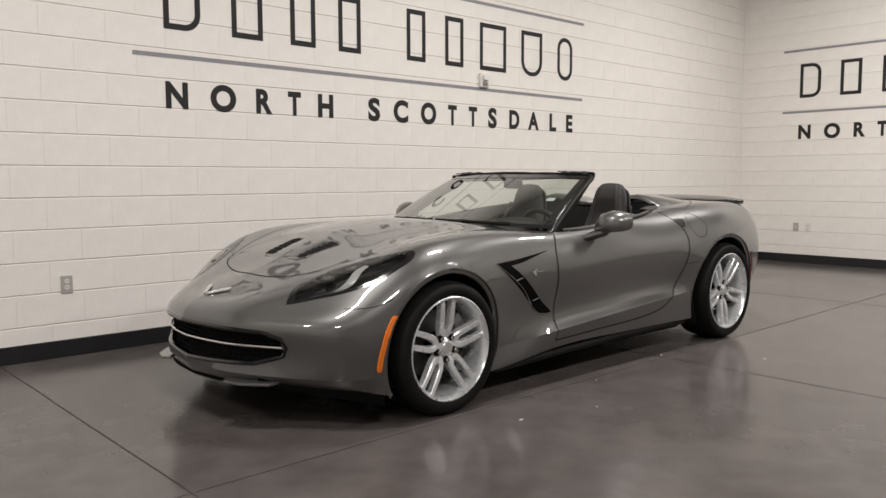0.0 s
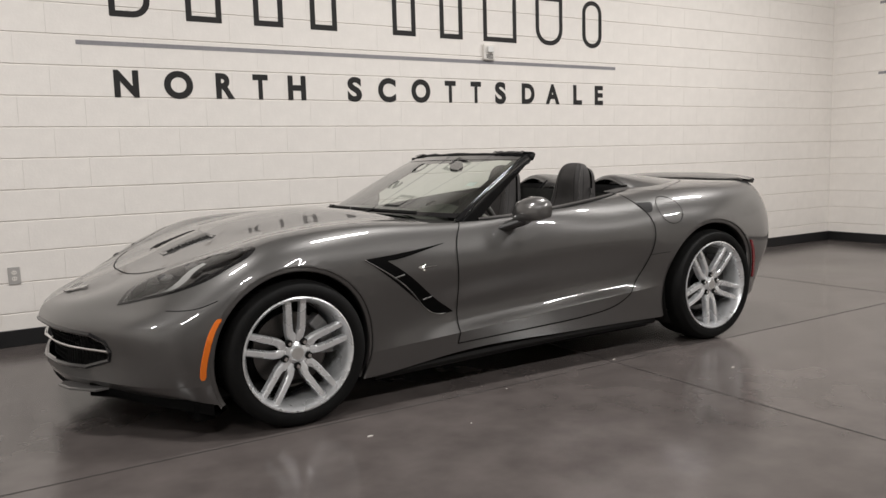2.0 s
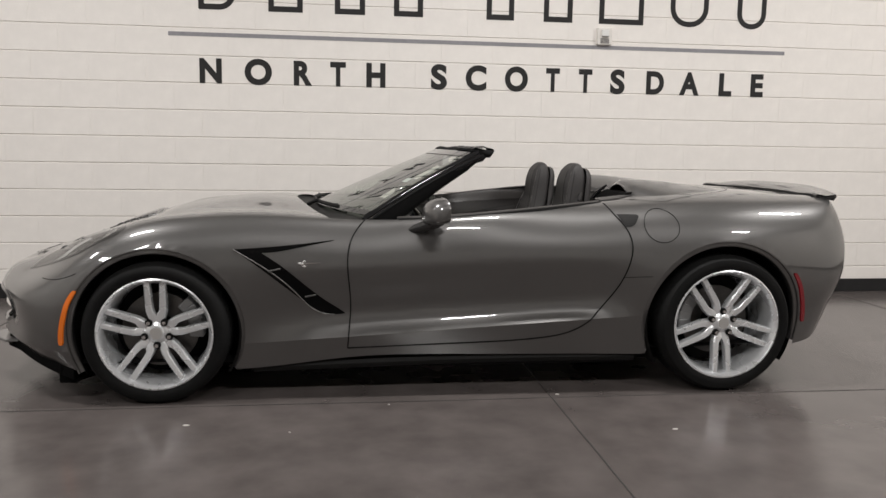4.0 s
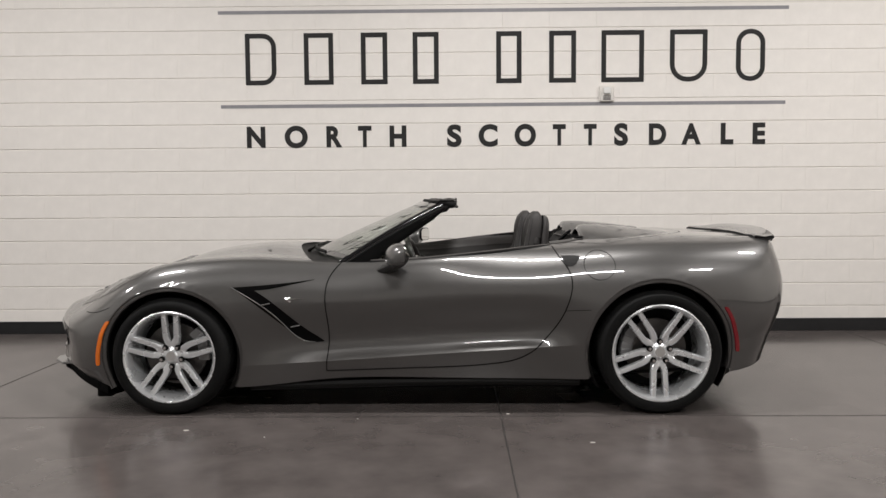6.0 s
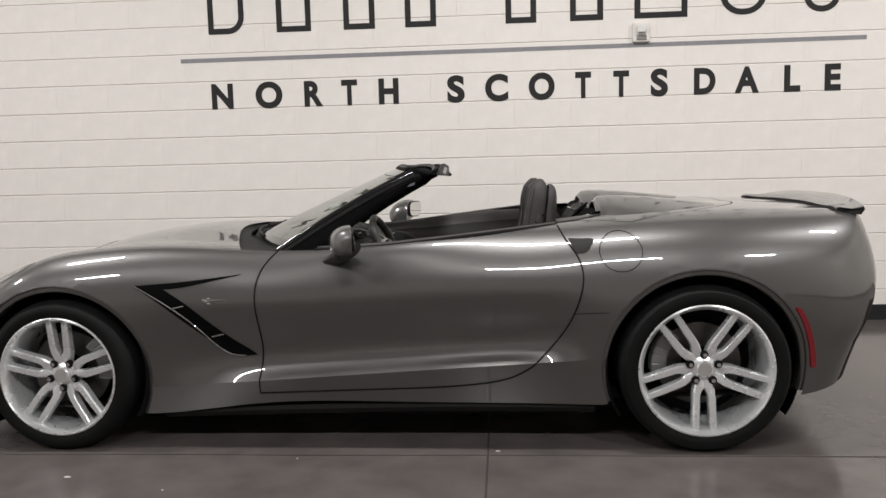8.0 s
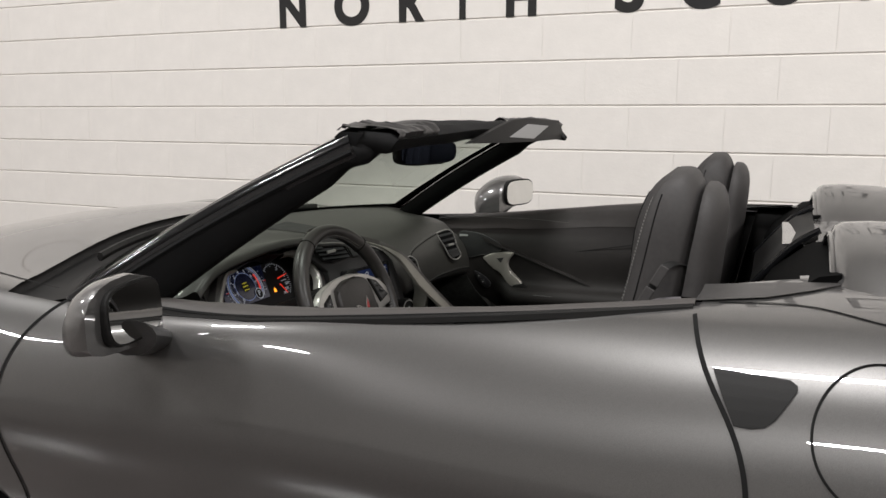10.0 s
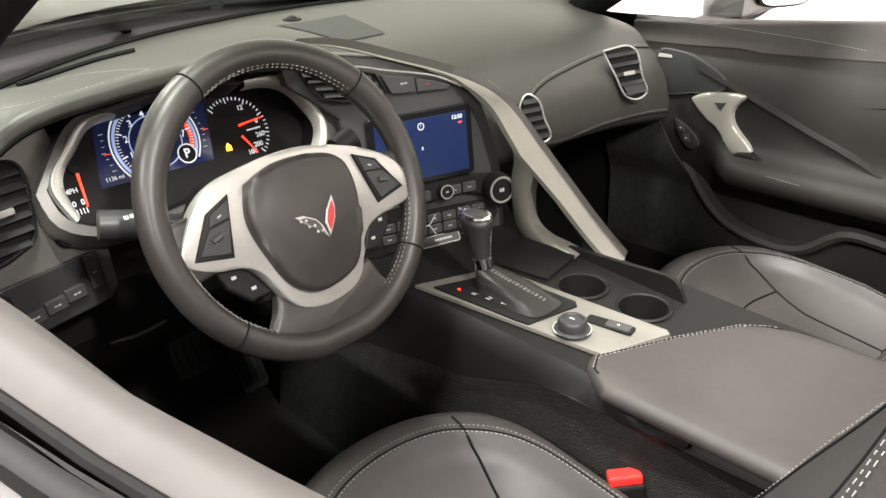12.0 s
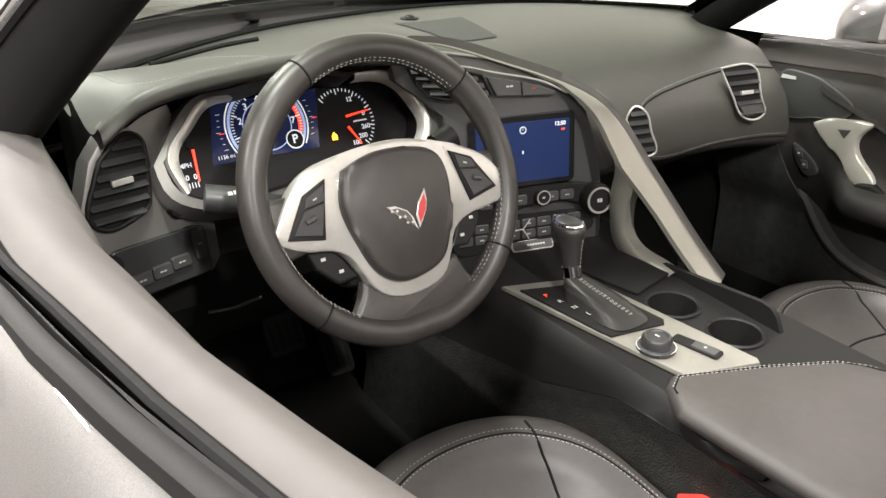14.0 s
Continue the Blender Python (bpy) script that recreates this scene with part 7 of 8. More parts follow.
pv = vent(PD @ Matrix.Translation((0, 0, .012)), smooth_poly([(-.004, .0605), (.030, .0635), (.068, .0585), (.0775, .050), (.084, .022), (.0915, -.012), (.0955, -.029), (.089, -.0355), (.050, -.0365), (.040, -.030), (.024, .002), (.006, .038)], 48), 5, dash, M_SATIN, .0042, 0)
b = bmesh.new()
prism(b, [(.034, -.011), (.086, -.009), (.090, -.030), (.048, -.033)], .004, PD @ Matrix.Translation((0, 0, .013)), .001)
part("seat_heat_key", b, M_GRAPHITE, pv)
for x in (.050, .064, .078):
    bar_text(pv, PD @ Matrix.Translation((x, -.022, .0168)), .005, .008, M_PRINT if x > .07 else M_BLUELIT, 1)
V2 = frame_at((1.258, .178, .765), (.80, -.58, .14))
vent(V2, smooth_poly([(-.026, .018), (-.012, .040), (.006, .030), (.018, -.005), (.026, -.038), (.012, -.044), (-.008, -.022)], 36), 5, dash, M_SATIN, .0036, 12, False)

# ---- console ----
def cz(x):
    return .60 + (1.6 - x) * .05


def con_left(x):
    return float(np.interp(x, [1.20, 1.35, 1.6, 1.8, 2.10], [-.222, -.198, -.186, -.186, -.180]))


def con_right(x):
    return float(np.interp(x, [1.20, 1.45, 1.7, 2.10], [.14, .125, .125, .135]))


def con_low(x):
    return float(np.interp(x, [1.15, 1.30, 1.434, 1.569, 1.70, 2.1], [.49, .495, .509, .556, .560, .565]))


b = bmesh.new()
sheet_l, sheet_r = [], []
for x in np.linspace(1.00, 2.12, 50):
    yl, yr, zt, zl = con_left(x), con_right(x), cz(x) - .006, con_low(x)
    sheet_l.append([Vector((x, yl + .012, zl)), Vector((x, yl - .002, zl + .004)), Vector((x, yl, zt - .03)), Vector((x, yl + .005, zt - .008)), Vector((x, yl + .018, zt))])
    sheet_r.append([Vector((x, yr - .018, zt)), Vector((x, yr - .004, zt - .01)), Vector((x, yr, zt - .03)), Vector((x, yr + .002, zl + .004)), Vector((x, yr - .012, zl))])
grid_faces(b, sheet_l)
grid_faces(b, sheet_r)
console = part("centre_console", b, M_BLACK, car, "black centre console between the seats", True, 50)
# carpeted tunnel under it
b = bmesh.new()
for s in (0, 1):
    R = []
    for x in np.linspace(1.00, 2.12, 46):
        y0 = con_left(x) + .006 if s == 0 else con_right(x) - .006
        e = -1 if s == 0 else 1
        R.append([Vector((x, y0, con_low(x) + .01)), Vector((x, y0 + e * .004, .45)), Vector((x, y0 + e * .012, .33)), Vector((x, y0 + e * .030, .22))])
    grid_faces(b, R)
part("tunnel_carpet", b, M_CARPET, console, "black carpet on the tunnel sides", True)
# top skin with two round openings for the cups
CUPS = [(1.499, -.004, .035), (1.594, .009, .035)]
b = bmesh.new()
out = [b.verts.new((x, con_left(x) + .018, cz(x) - .006)) for x in np.linspace(1.18, 2.12, 24)] + [b.verts.new((x, con_right(x) - .018, cz(x) - .006)) for x in np.linspace(2.12, 1.18, 24)]
es = [b.edges.new((out[k], out[(k + 1) % len(out)])) for k in range(len(out))]
for x, y, r in CUPS:
    vs = [b.verts.new((x + r * math.cos(a), y + r * math.sin(a), cz(x + r * math.cos(a)) - .006)) for a in np.linspace(0, 2 * math.pi, 32, False)]
    es += [b.edges.new((vs[k], vs[(k + 1) % 32])) for k in range(32)]
bmesh.ops.triangle_fill(b, use_beauty=True, edges=es)
part("console_top", b, M_BLACK, console, "black console top")
# satin plate


def console_plate(poly, h, mat, name, parent, label="", bevel=.002, z0=0.0):
    bb = bmesh.new()
    vs = [bb.verts.new((p[0], p[1], cz(p[0]) + z0)) for p in poly]
    f = bb.faces.new(vs)
    r = bmesh.ops.extrude_face_region(bb, geom=[f])
    tf = [g for g in r["geom"] if isinstance(g, bmesh.types.BMFace)]
    for g in r["geom"]:
        if isinstance(g, bmesh.types.BMVert):
            g.co.z += h
    if bevel:
        bmesh.ops.bevel(bb, geom=list({e for g in tf for e in g.edges}), offset=bevel, segments=2, affect="EDGES", profile=.5)
    return part(name, bb, mat, parent, label, True, 35)


tp = console_plate([(1.335, -.182), (1.383, -.060), (1.652, -.026), (1.660, -.032), (1.625, -.130), (1.612, -.134)], .006, M_PLATE, "shift_plate", console, "satin silver shifter plate", .002, -.004)
console_plate([(1.362, -.170), (1.400, -.072), (1.528, -.058), (1.536, -.066), (1.518, -.148), (1.50, -.152)], .003, M_BLACK, "gear_gate", tp, "black gear gate", .001, .002)
for k, (ch, mm) in enumerate((("P", M_REDLIT), ("R", M_PRINT), ("N", M_PRINT), ("D", M_PRINT), ("M", M_PRINT))):
    word(tp, ch, Matrix.Translation((1.395 + .024 * k, -.150 + .0045 * k, cz(1.4) + .0058)) @ pose(0, 0, 0, 0, 0, 90), .011, mm, "gear_letter", .0002)
# leather boot and lever
b = bmesh.new()
rows = []
for f in np.linspace(0, 1, 12):
    ring = []
    for a in np.linspace(0, 2 * math.pi, 24, False):
        base = Vector((1.466 + .058 * math.copysign(abs(math.cos(a)) ** .5, math.cos(a)), -.105 + .035 * math.copysign(abs(math.sin(a)) ** .5, math.sin(a)), cz(1.46) + .004))
        neck = Vector((1.402 + .014 * math.cos(a), -.108 + .013 * math.sin(a), .640))
        p = base.lerp(neck, f)
        p.z += .004 * math.sin(math.pi * f)
        p += (p - Vector((1.43, -.105, p.z))) * (.05 * math.sin(f * 22 + 2.5 * math.cos(a)) * math.sin(math.pi * min(1, f * 1.2)))
        ring.append(p)
    rows.append(ring)
grid_faces(b, rows, closed=True)
lever = part("gear_lever", b, M_BOOT, car, "black leather gear lever with a bright collar", True, 70)
b = bmesh.new()
cyl(b, (1.402, -.108, .637), (1.398, -.108, .652), .0150, .0140, 24)
part("collar", b, M_CHROME, lever, smooth=True)
b = bmesh.new()
rows = []
ax0, ax1 = Vector((1.398, -.108, .652)), Vector((1.380, -.101, .712))
for f, rx, ry in ((0, .0135, .013), (.3, .0165, .0155), (.6, .0215, .019), (.8, .0265, .0215), (.92, .0275, .0215), (1.0, .0235, .018)):
    c = ax0.lerp(ax1, f)
    rows.append([c + Vector((rx * math.cos(a), ry * math.sin(a), 0)) for a in np.linspace(0, 2 * math.pi, 28, False)])
vs = grid_faces(b, rows, closed=True)
b.faces.new(vs[-1])
part("knob", b, M_BOOT, lever, "black leather knob", True, 60)
b = bmesh.new()
tube(b, [ax1 + Vector((.0225 * math.cos(a) + .001, .0175 * math.sin(a), -.001)) for a in np.linspace(0, 2 * math.pi, 28, False)], .0028, 6, closed=True)
part("knob_ring", b, M_CHROME, lever, smooth=True)
b = bmesh.new()
bmesh.ops.create_uvsphere(b, u_segments=20, v_segments=8, radius=1, matrix=Matrix.Translation(ax1) @ Matrix.Diagonal((.021, .0165, .004, 1)))
part("knob_cap", b, M_GRAPHITE, lever, smooth=True)
stitches("stitching", [ax0.lerp(ax1, f) + Vector((.014 + .013 * f, .004, 0)) for f in np.linspace(0, .95, 12)], lever)
BOOT = BVHTree.FromPolygons([v.co[:] for v in lever.data.vertices], [p.vertices[:] for p in lever.data.polygons])
for d in (0, .0035):
    line = [BOOT.ray_cast(Vector((x, y + d, 1)), Vector((0, 0, -1)))[0] for x, y in spline([(1.420, -.112), (1.440, -.112), (1.465, -.109), (1.490, -.104), (1.512, -.098)], 18)]
    stitches("stitching", [p + Vector((0, 0, .0008)) for p in line if p is not None], lever, .0006)
# drive-mode knob, small switch
b = bmesh.new()
revolve(b, [(.025, .001), (.025, .004), (.022, .006), (.0195, .006), (.0195, .016), (.017, .019), (.014, .019), (.013, .0175), (0, .018)], 40, Matrix.Translation((1.567, -.118, cz(1.56) + .002)))
kn = part("mode_knob", b, M_DARKKEY, console, "round black mode knob with a bright base", True, 40)
arc_band(Matrix.Translation((1.567, -.118, cz(1.56) + .0066)), .0198, .0255, 0, 360, M_CHROME, "ring", kn)
bar_text(kn, Matrix.Translation((1.567, -.118, cz(1.56) + .0208)), .010, .005, M_PRINT, 2)
b = bmesh.new()
prism(b, rounded(.066, .020, .004), .003, Matrix.Translation((1.594, -.072, cz(1.59) + .002)) @ pose(0, 0, 0, 0, 0, 10), .001)
sw_ = part("parking_switch", b, M_BLACK, console, "small black parking switch")
b = bmesh.new()
prism(b, rounded(.034, .017, .003), .003, Matrix.Translation((1.606, -.070, cz(1.61) + .0048)) @ pose(0, 0, 0, 0, 0, 10), .001)
part("paddle", b, M_GRAPHITE, sw_)
bar_text(sw_, Matrix.Translation((1.606, -.070, cz(1.61) + .0082)) @ pose(0, 0, 0, 0, 0, 100), .006, .006, M_PRINT, 1)
# cup holders
for x, y, r in CUPS:
    b = bmesh.new()
    m = Matrix.Translation((x, y, cz(x) - .006))
    revolve(b, [(r + .005, .0008), (r + .002, .003), (r - .001, .001), (r - .002, -.02), (r * .9, -.058), (.0, -.060)], 36, m)
    part("cup_holder", b, M_BLACK, console, "round black cup holder", True)
console_plate([(1.352, -.050), (1.345, .050), (1.44, .062), (1.455, -.028)], .003, M_BLACK, "tray_mat", console, "dark tray mat", .001, -.004)
# upright divider beside the cups
b = bmesh.new()
poly = [(1.405, .585), (1.415, .612), (1.44, .614), (1.52, .619), (1.595, .625), (1.610, .622), (1.620, .612), (1.636, .580)]
vs0 = [Vector((p[0], .066 - .04 * (p[0] - 1.43), p[1])) for p in poly]
vs1 = [p + Vector((0, .008, 0)) for p in vs0]
a_, c_ = [b.verts.new(p) for p in vs0], [b.verts.new(p) for p in vs1]
b.faces.new(a_)
b.faces.new(c_[::-1])
for i in range(len(a_)):
    k = (i + 1) % len(a_)
    b.faces.new((a_[i], a_[k], c_[k], c_[i]))
part("console_divider", b, M_BLACK, console, "thin upright black divider", True)
# armrest lid
def lid_front(y):
    return float(np.interp(y, [-.192, -.170, -.146, -.046, .036, .058, .075], [1.668, 1.628, 1.616, 1.664, 1.712, 1.742, 1.80]))


b = bmesh.new()
rows = []
for k, y in enumerate((-.190, -.194, -.194, -.190, -.182, -.165, -.146, -.11, -.07, -.03, .0, .036, .050, .064, .075, .078, .078)):
    drop = {0: .024, 1: .020, 2: .012, 3: .006, 4: .002, 14: .004, 15: .014, 16: .05}.get(k, 0)
    xf = lid_front(y)
    row = []
    for e, dz in ((0, .024), (-.002, .016), (.000, .010), (.005, .003), (.016, 0), (.10, -.003), (.25, -.004), (.36, -.002), (.45, 0)):
        row.append(Vector((xf + e, y + (.035 * max(0, e - .05) if y > .03 else 0), .607 - max(dz, drop))))
    rows.append(row)
grid_faces(b, rows)
arm = part("armrest_lid", b, M_SEAT, console, "black leather armrest lid with pale stitching", True, 60)
for off in (.009, .013):
    edge = [Vector((lid_front(y) + off, y, .6068)) for y in np.linspace(-.17, .062, 50)]
    stitches("stitching", edge if off < .01 else edge[4:-4], arm)
b = bmesh.new()
tube(b, [Vector((lid_front(y) + .011, y, .6062)) for y in np.linspace(-.175, .062, 50)], .0011, 5)
part("lid_seam", b, M_GAP, arm)
b = bmesh.new()
prism(b, smooth_poly([(1.664, .588), (1.70, .580), (1.75, .584), (1.776, .594), (1.780, .580), (1.76, .568), (1.70, .562), (1.668, .572)], 30), .014, Matrix.Translation((0, -.178, 0)) @ pose(0, 0, 0, 90, 0, 0), .005)
part("lid_latch", b, M_BLACK, console, "black lid latch", True)


# ---- door cards ----
def door_card(side, dr):
    """Inner door trim: a curved sheet with armrest, handle, pocket."""
    b = bmesh.new()
    rows = []
    X = np.linspace(1.10, 2.135, 44)
    for x in X:
        bz = float(belt_z(x)) + .001
        if side > 0:
            po = float(np.interp(x, [1.1, 1.45, 1.7, 1.9, 2.13], [.748, .756, .743, .715, .66]))
            iu = float(np.interp(x, [1.1, 1.3, 1.45, 1.67, 1.81, 2.13], [.722, .722, .715, .700, .688, .640]))
        else:
            po = float(np.interp(x, [1.1, 1.35, 1.5, 1.6, 1.75, 1.9, 2.05, 2.13], [.722, .760, .757, .745, .729, .706, .671, .645]))
            iu = float(np.interp(x, [1.1, 1.3, 1.5, 1.7, 1.83, 1.9, 2.03, 2.13], [.665, .678, .695, .690, .676, .665, .638, .612]))
        back = 0 if side > 0 else float(np.interp(x, [1.5, 1.75], [.040, 0]))
        arm = np.interp(x, [1.36, 1.42, 2.0], [0, 1, 1])
        keys = [(po, bz - .020), (po - .001, bz - .004), (po - .008, bz + .003), (po * .45 + iu * .55, bz + .006), (iu + .006, bz + .001), (iu - .001, bz - .014), (min(.660, iu - .006), .79), (min(.640, iu - .012), .74), (.636, .68), (.634 - .012 * arm, .618), (.638 - .050 * arm, .604), (.644 - .062 * arm, .572), (.655 - .035 * arm, .548), (.672, .52), (.675, .45), (.668, .34), (.675, .24)]
        keys = keys[:6] + [(u + (back if u > .63 else back * .5), z) for u, z in keys[6:]]
        rows.append([Vector((x, side * u, z)) for u, z in spline(keys, 46)])
    grid_faces(b, rows)
    card = part("door_card", b, M_CARD, car, "black door trim with silver pull handle", True, 70)
    b = bmesh.new()
    b.faces.new([b.verts.new(p) for p in rows[0]])
    part("card_end", b, M_BLACK, card)
    b = bmesh.new()
    b.faces.new([b.verts.new(p) for p in rows[-1]])
    part("card_end", b, M_BLACK, card)
    b = bmesh.new()
    grid_faces(b, [[p + Vector((0, -side * .0012, .0012)) for p in r[1:12 if side < 0 else 8]] for r in rows])
    # same pad on both doors; driver's colour is lighter for the lamps above it
    part("door_top_pad", b, M_PAD_LIT if side < 0 else M_LEATHER, card, "smooth dark grey padded door top", True, 70)
    # window slot seals along the belt: an outer rubber strip, a groove and an inner lip
    b, R2, R3 = bmesh.new(), [], []
    for x, r in zip(X, rows):
        bu, bz = float(belt_u(x)) - (.035 if side > 0 else 0), float(belt_z(x))
        po = abs(r[0].y)
        R2.append([Vector((x, side * u, z)) for u, z in ((bu + .002, bz - .006), (bu, bz + .003), (bu - .006, bz + .0055), (bu - .013, bz + .004), (bu - .016, bz - .004), (bu - .018, bz + .001), (po + .012, bz + .001), (po + .009, bz - .014))])
        R3.append(Vector((x, side * (po + .003), bz + .0005)))
    grid_faces(b, R2)
    part("belt_seal", b, M_BLACK, card, "black window seal along the door top", True, 50)
    b = bmesh.new()
    tube(b, R3, .0038, 6)
    part("belt_trim", b, M_RUBBER, card, smooth=True)
    m = Matrix((Vector((1, 0, 0)), Vector((0, 0, 1)), Vector((0, -1, 0)))).transposed().to_4x4()

    def plate_at(u, poly, thick, bevel):
        """A plate standing on the card at half-width u, proud towards the cabin."""
        bb = bmesh.new()
        mm = m.copy()
        mm.translation = Vector((0, side * u if side > 0 else side * (u + .040) + thick, 0))
        prism(bb, poly, thick, mm, bevel)
        return bb

    h = part("pull_handle", plate_at(.640, smooth_poly([(1.308, .713), (1.335, .726), (1.364, .730), (1.421, .731), (1.400, .703), (1.399, .685), (1.420, .655), (1.448, .620), (1.419, .612), (1.375, .655), (1.332, .686)], 56), .020, .0035), M_HANDLE, card, "satin silver pull handle", True, 45)
    part("handle_foot", plate_at(.632, smooth_poly([(1.447, .626), (1.487, .600), (1.471, .584), (1.423, .589), (1.412, .612)], 30), .020, .006), M_BLACK, h, smooth=True)
    part("lock_button", plate_at(.6215, [(1.360, .712), (1.386, .716), (1.375, .697)], .003, .001), M_GRAPHITE, h)
    # speaker
    if side > 0:
        sp = part("speaker", plate_at(.646, smooth_poly([(1.217, .766), (1.222, .797), (1.255, .800), (1.292, .795), (1.340, .775), (1.374, .746), (1.36, .732), (1.30, .720), (1.244, .712)], 44), .014, .002), material("door speaker mesh", (.018, .018, .018), .65, bump=1.0, bump_scale=800, bump_dist=.002), card, "triangular black speaker grille", True, 40)
        rim = smooth_poly([(1.217, .766), (1.222, .797), (1.255, .800), (1.292, .795), (1.340, .775), (1.374, .746), (1.36, .732), (1.30, .720), (1.244, .712)], 44)
        b = bmesh.new()
        tube(b, [(x, .634, z) for x, z in rim], .0022, 6, closed=True)
        part("speaker_rim", b, M_GRAPHITE, sp, smooth=True)
        part("name_mark", plate_at(.6315, [(1.219, .784), (1.251, .785), (1.250, .791), (1.221, .792)], .001, 0), M_PRINT, sp)
    # carpeted kick panel before the door, down to the pocket's edge
    if side > 0:
        b, R = bmesh.new(), []
        for z in np.linspace(.24, .665, 18):
            xe = float(np.interp(z, [.40, .431, .459, .536, .607, .668], [1.58, 1.46, 1.383, 1.312, 1.262, 1.224]))
            R.append([Vector((x, float(np.interp(z, [.50, .58], [.662, .630])), z)) for x in np.linspace(1.10, xe, 6)])
        solid_sheet(b, R, (0, .004, 0))
        part("kick_panel", b, M_CARPET, card, "black carpet beside the footwell", True)
    # raised diagonal blade
    db = 0 if side > 0 else .036
    b = bmesh.new()
    up_ = spline([(1.30, .792), (1.38, .755), (1.474, .721), (1.563, .685), (1.655, .650), (1.72, .612)], 30)
    lo_ = spline([(1.32, .760), (1.415, .728), (1.511, .690), (1.587, .662), (1.658, .633), (1.715, .606)], 30)
    grid_faces(b, [[Vector((p[0], side * (.645 + db), p[1])), Vector((p[0] * .8 + q[0] * .2, side * (.630 + db), p[1] * .8 + q[1] * .2)), Vector((p[0] * .3 + q[0] * .7, side * (.628 + db), p[1] * .3 + q[1] * .7)), Vector((q[0], side * (.643 + db), q[1]))] for p, q in zip(up_, lo_)])
    if side > 0:
        part("blade", b, M_CARD, card, smooth=True)
    else:
        b.free()
    stitches("stitching", [Vector((x, side * (.700 - .03 * (x - 1.25)), z)) for x, z in spline([(1.25, .846), (1.396, .843), (1.502, .839), (1.607, .832), (1.75, .822)], 40)], card) if side > 0 else None
    b = bmesh.new()
    tube(b, [Vector((x, side * .6415, .724 + .16 * (x - 1.52))) for x in np.linspace(1.52, 2.05, 12)], .0012, 4)
    part("card_seam", b, M_GAP, card)
    if side > 0:
        stitches("stitching", [Vector((x, side * .5845, .599 - .05 * max(0, x - 1.5))) for x in np.linspace(1.50, 2.05, 30)], card)
    # pocket lip
    b = bmesh.new()
    R = []
    P = spline([(1.224, .668), (1.262, .607), (1.312, .536), (1.383, .459), (1.459, .431), (1.574, .443), (1.636, .490), (1.70, .492), (1.95, .49)], 50)
    for i, (x, z) in enumerate(P):
        a, c = P[max(i - 1, 0)], P[min(i + 1, 49)]
        t = Vector((c[0] - a[0], 0, c[1] - a[1])).normalized()
        n = Vector((-t.z, 0, t.x))
        q = Vector((x, side * .672, z))
        R.append([q - n * .012, q - n * .010 + Vector((0, -side * .020, 0)), q + Vector((0, -side * .026, 0)), q + n * .010 + Vector((0, -side * .022, 0)), q + n * .014])
    grid_faces(b, R)
    part("pocket_lip", b, M_DASH, card, smooth=True)
    ls = part("lock_switch", plate_at(.638, smooth_poly([(1.272, .662), (1.300, .650), (1.330, .610), (1.316, .602), (1.292, .620), (1.274, .645)], 24), .012, .002), M_DARKKEY, card, "black lock switch panel", True, 40)
    for x, z in ((1.288, .645), (1.303, .625)):
        kk = part("key", plate_at(.6275, [(x - .008, z + .008), (x + .006, z + .009), (x + .011, z - .007), (x - .003, z - .008)], .003, .001), M_GRAPHITE, ls)
        part("marking", plate_at(.6248, [(x - .001, z + .002), (x + .004, z + .002), (x + .004, z - .001), (x - .001, z - .001)], .0006, 0), M_PRINT, kk)
    return card


dc_l = door_card(-1, door_l)
dc_r = door_card(1, door_r)
# driver's window switches set in a ledge of the door card
b = bmesh.new()
solid_sheet(b, [[Vector((x, -y, z)) for y in (.662, .67, .68, .69)] for x, z in ((1.13, .655), (1.20, .640), (1.36, .605), (1.48, .590), (1.62, .585))], (0, 0, -.03))
sl = part("switch_ledge", b, M_BLACK, dc_l)
for y in (-.648, -.672):
    b = bmesh.new()
    box(b, 1.27, 1.305, y - .010, y + .010, .618, .632, .003)
    k = part("window_switch", b, M_GRAPHITE, sl, "window switch with a bright lip")
    b = bmesh.new()
    box(b, 1.266, 1.272, y - .010, y + .010, .630, .636, .001)
    part("lip", b, M_CHROME, k)


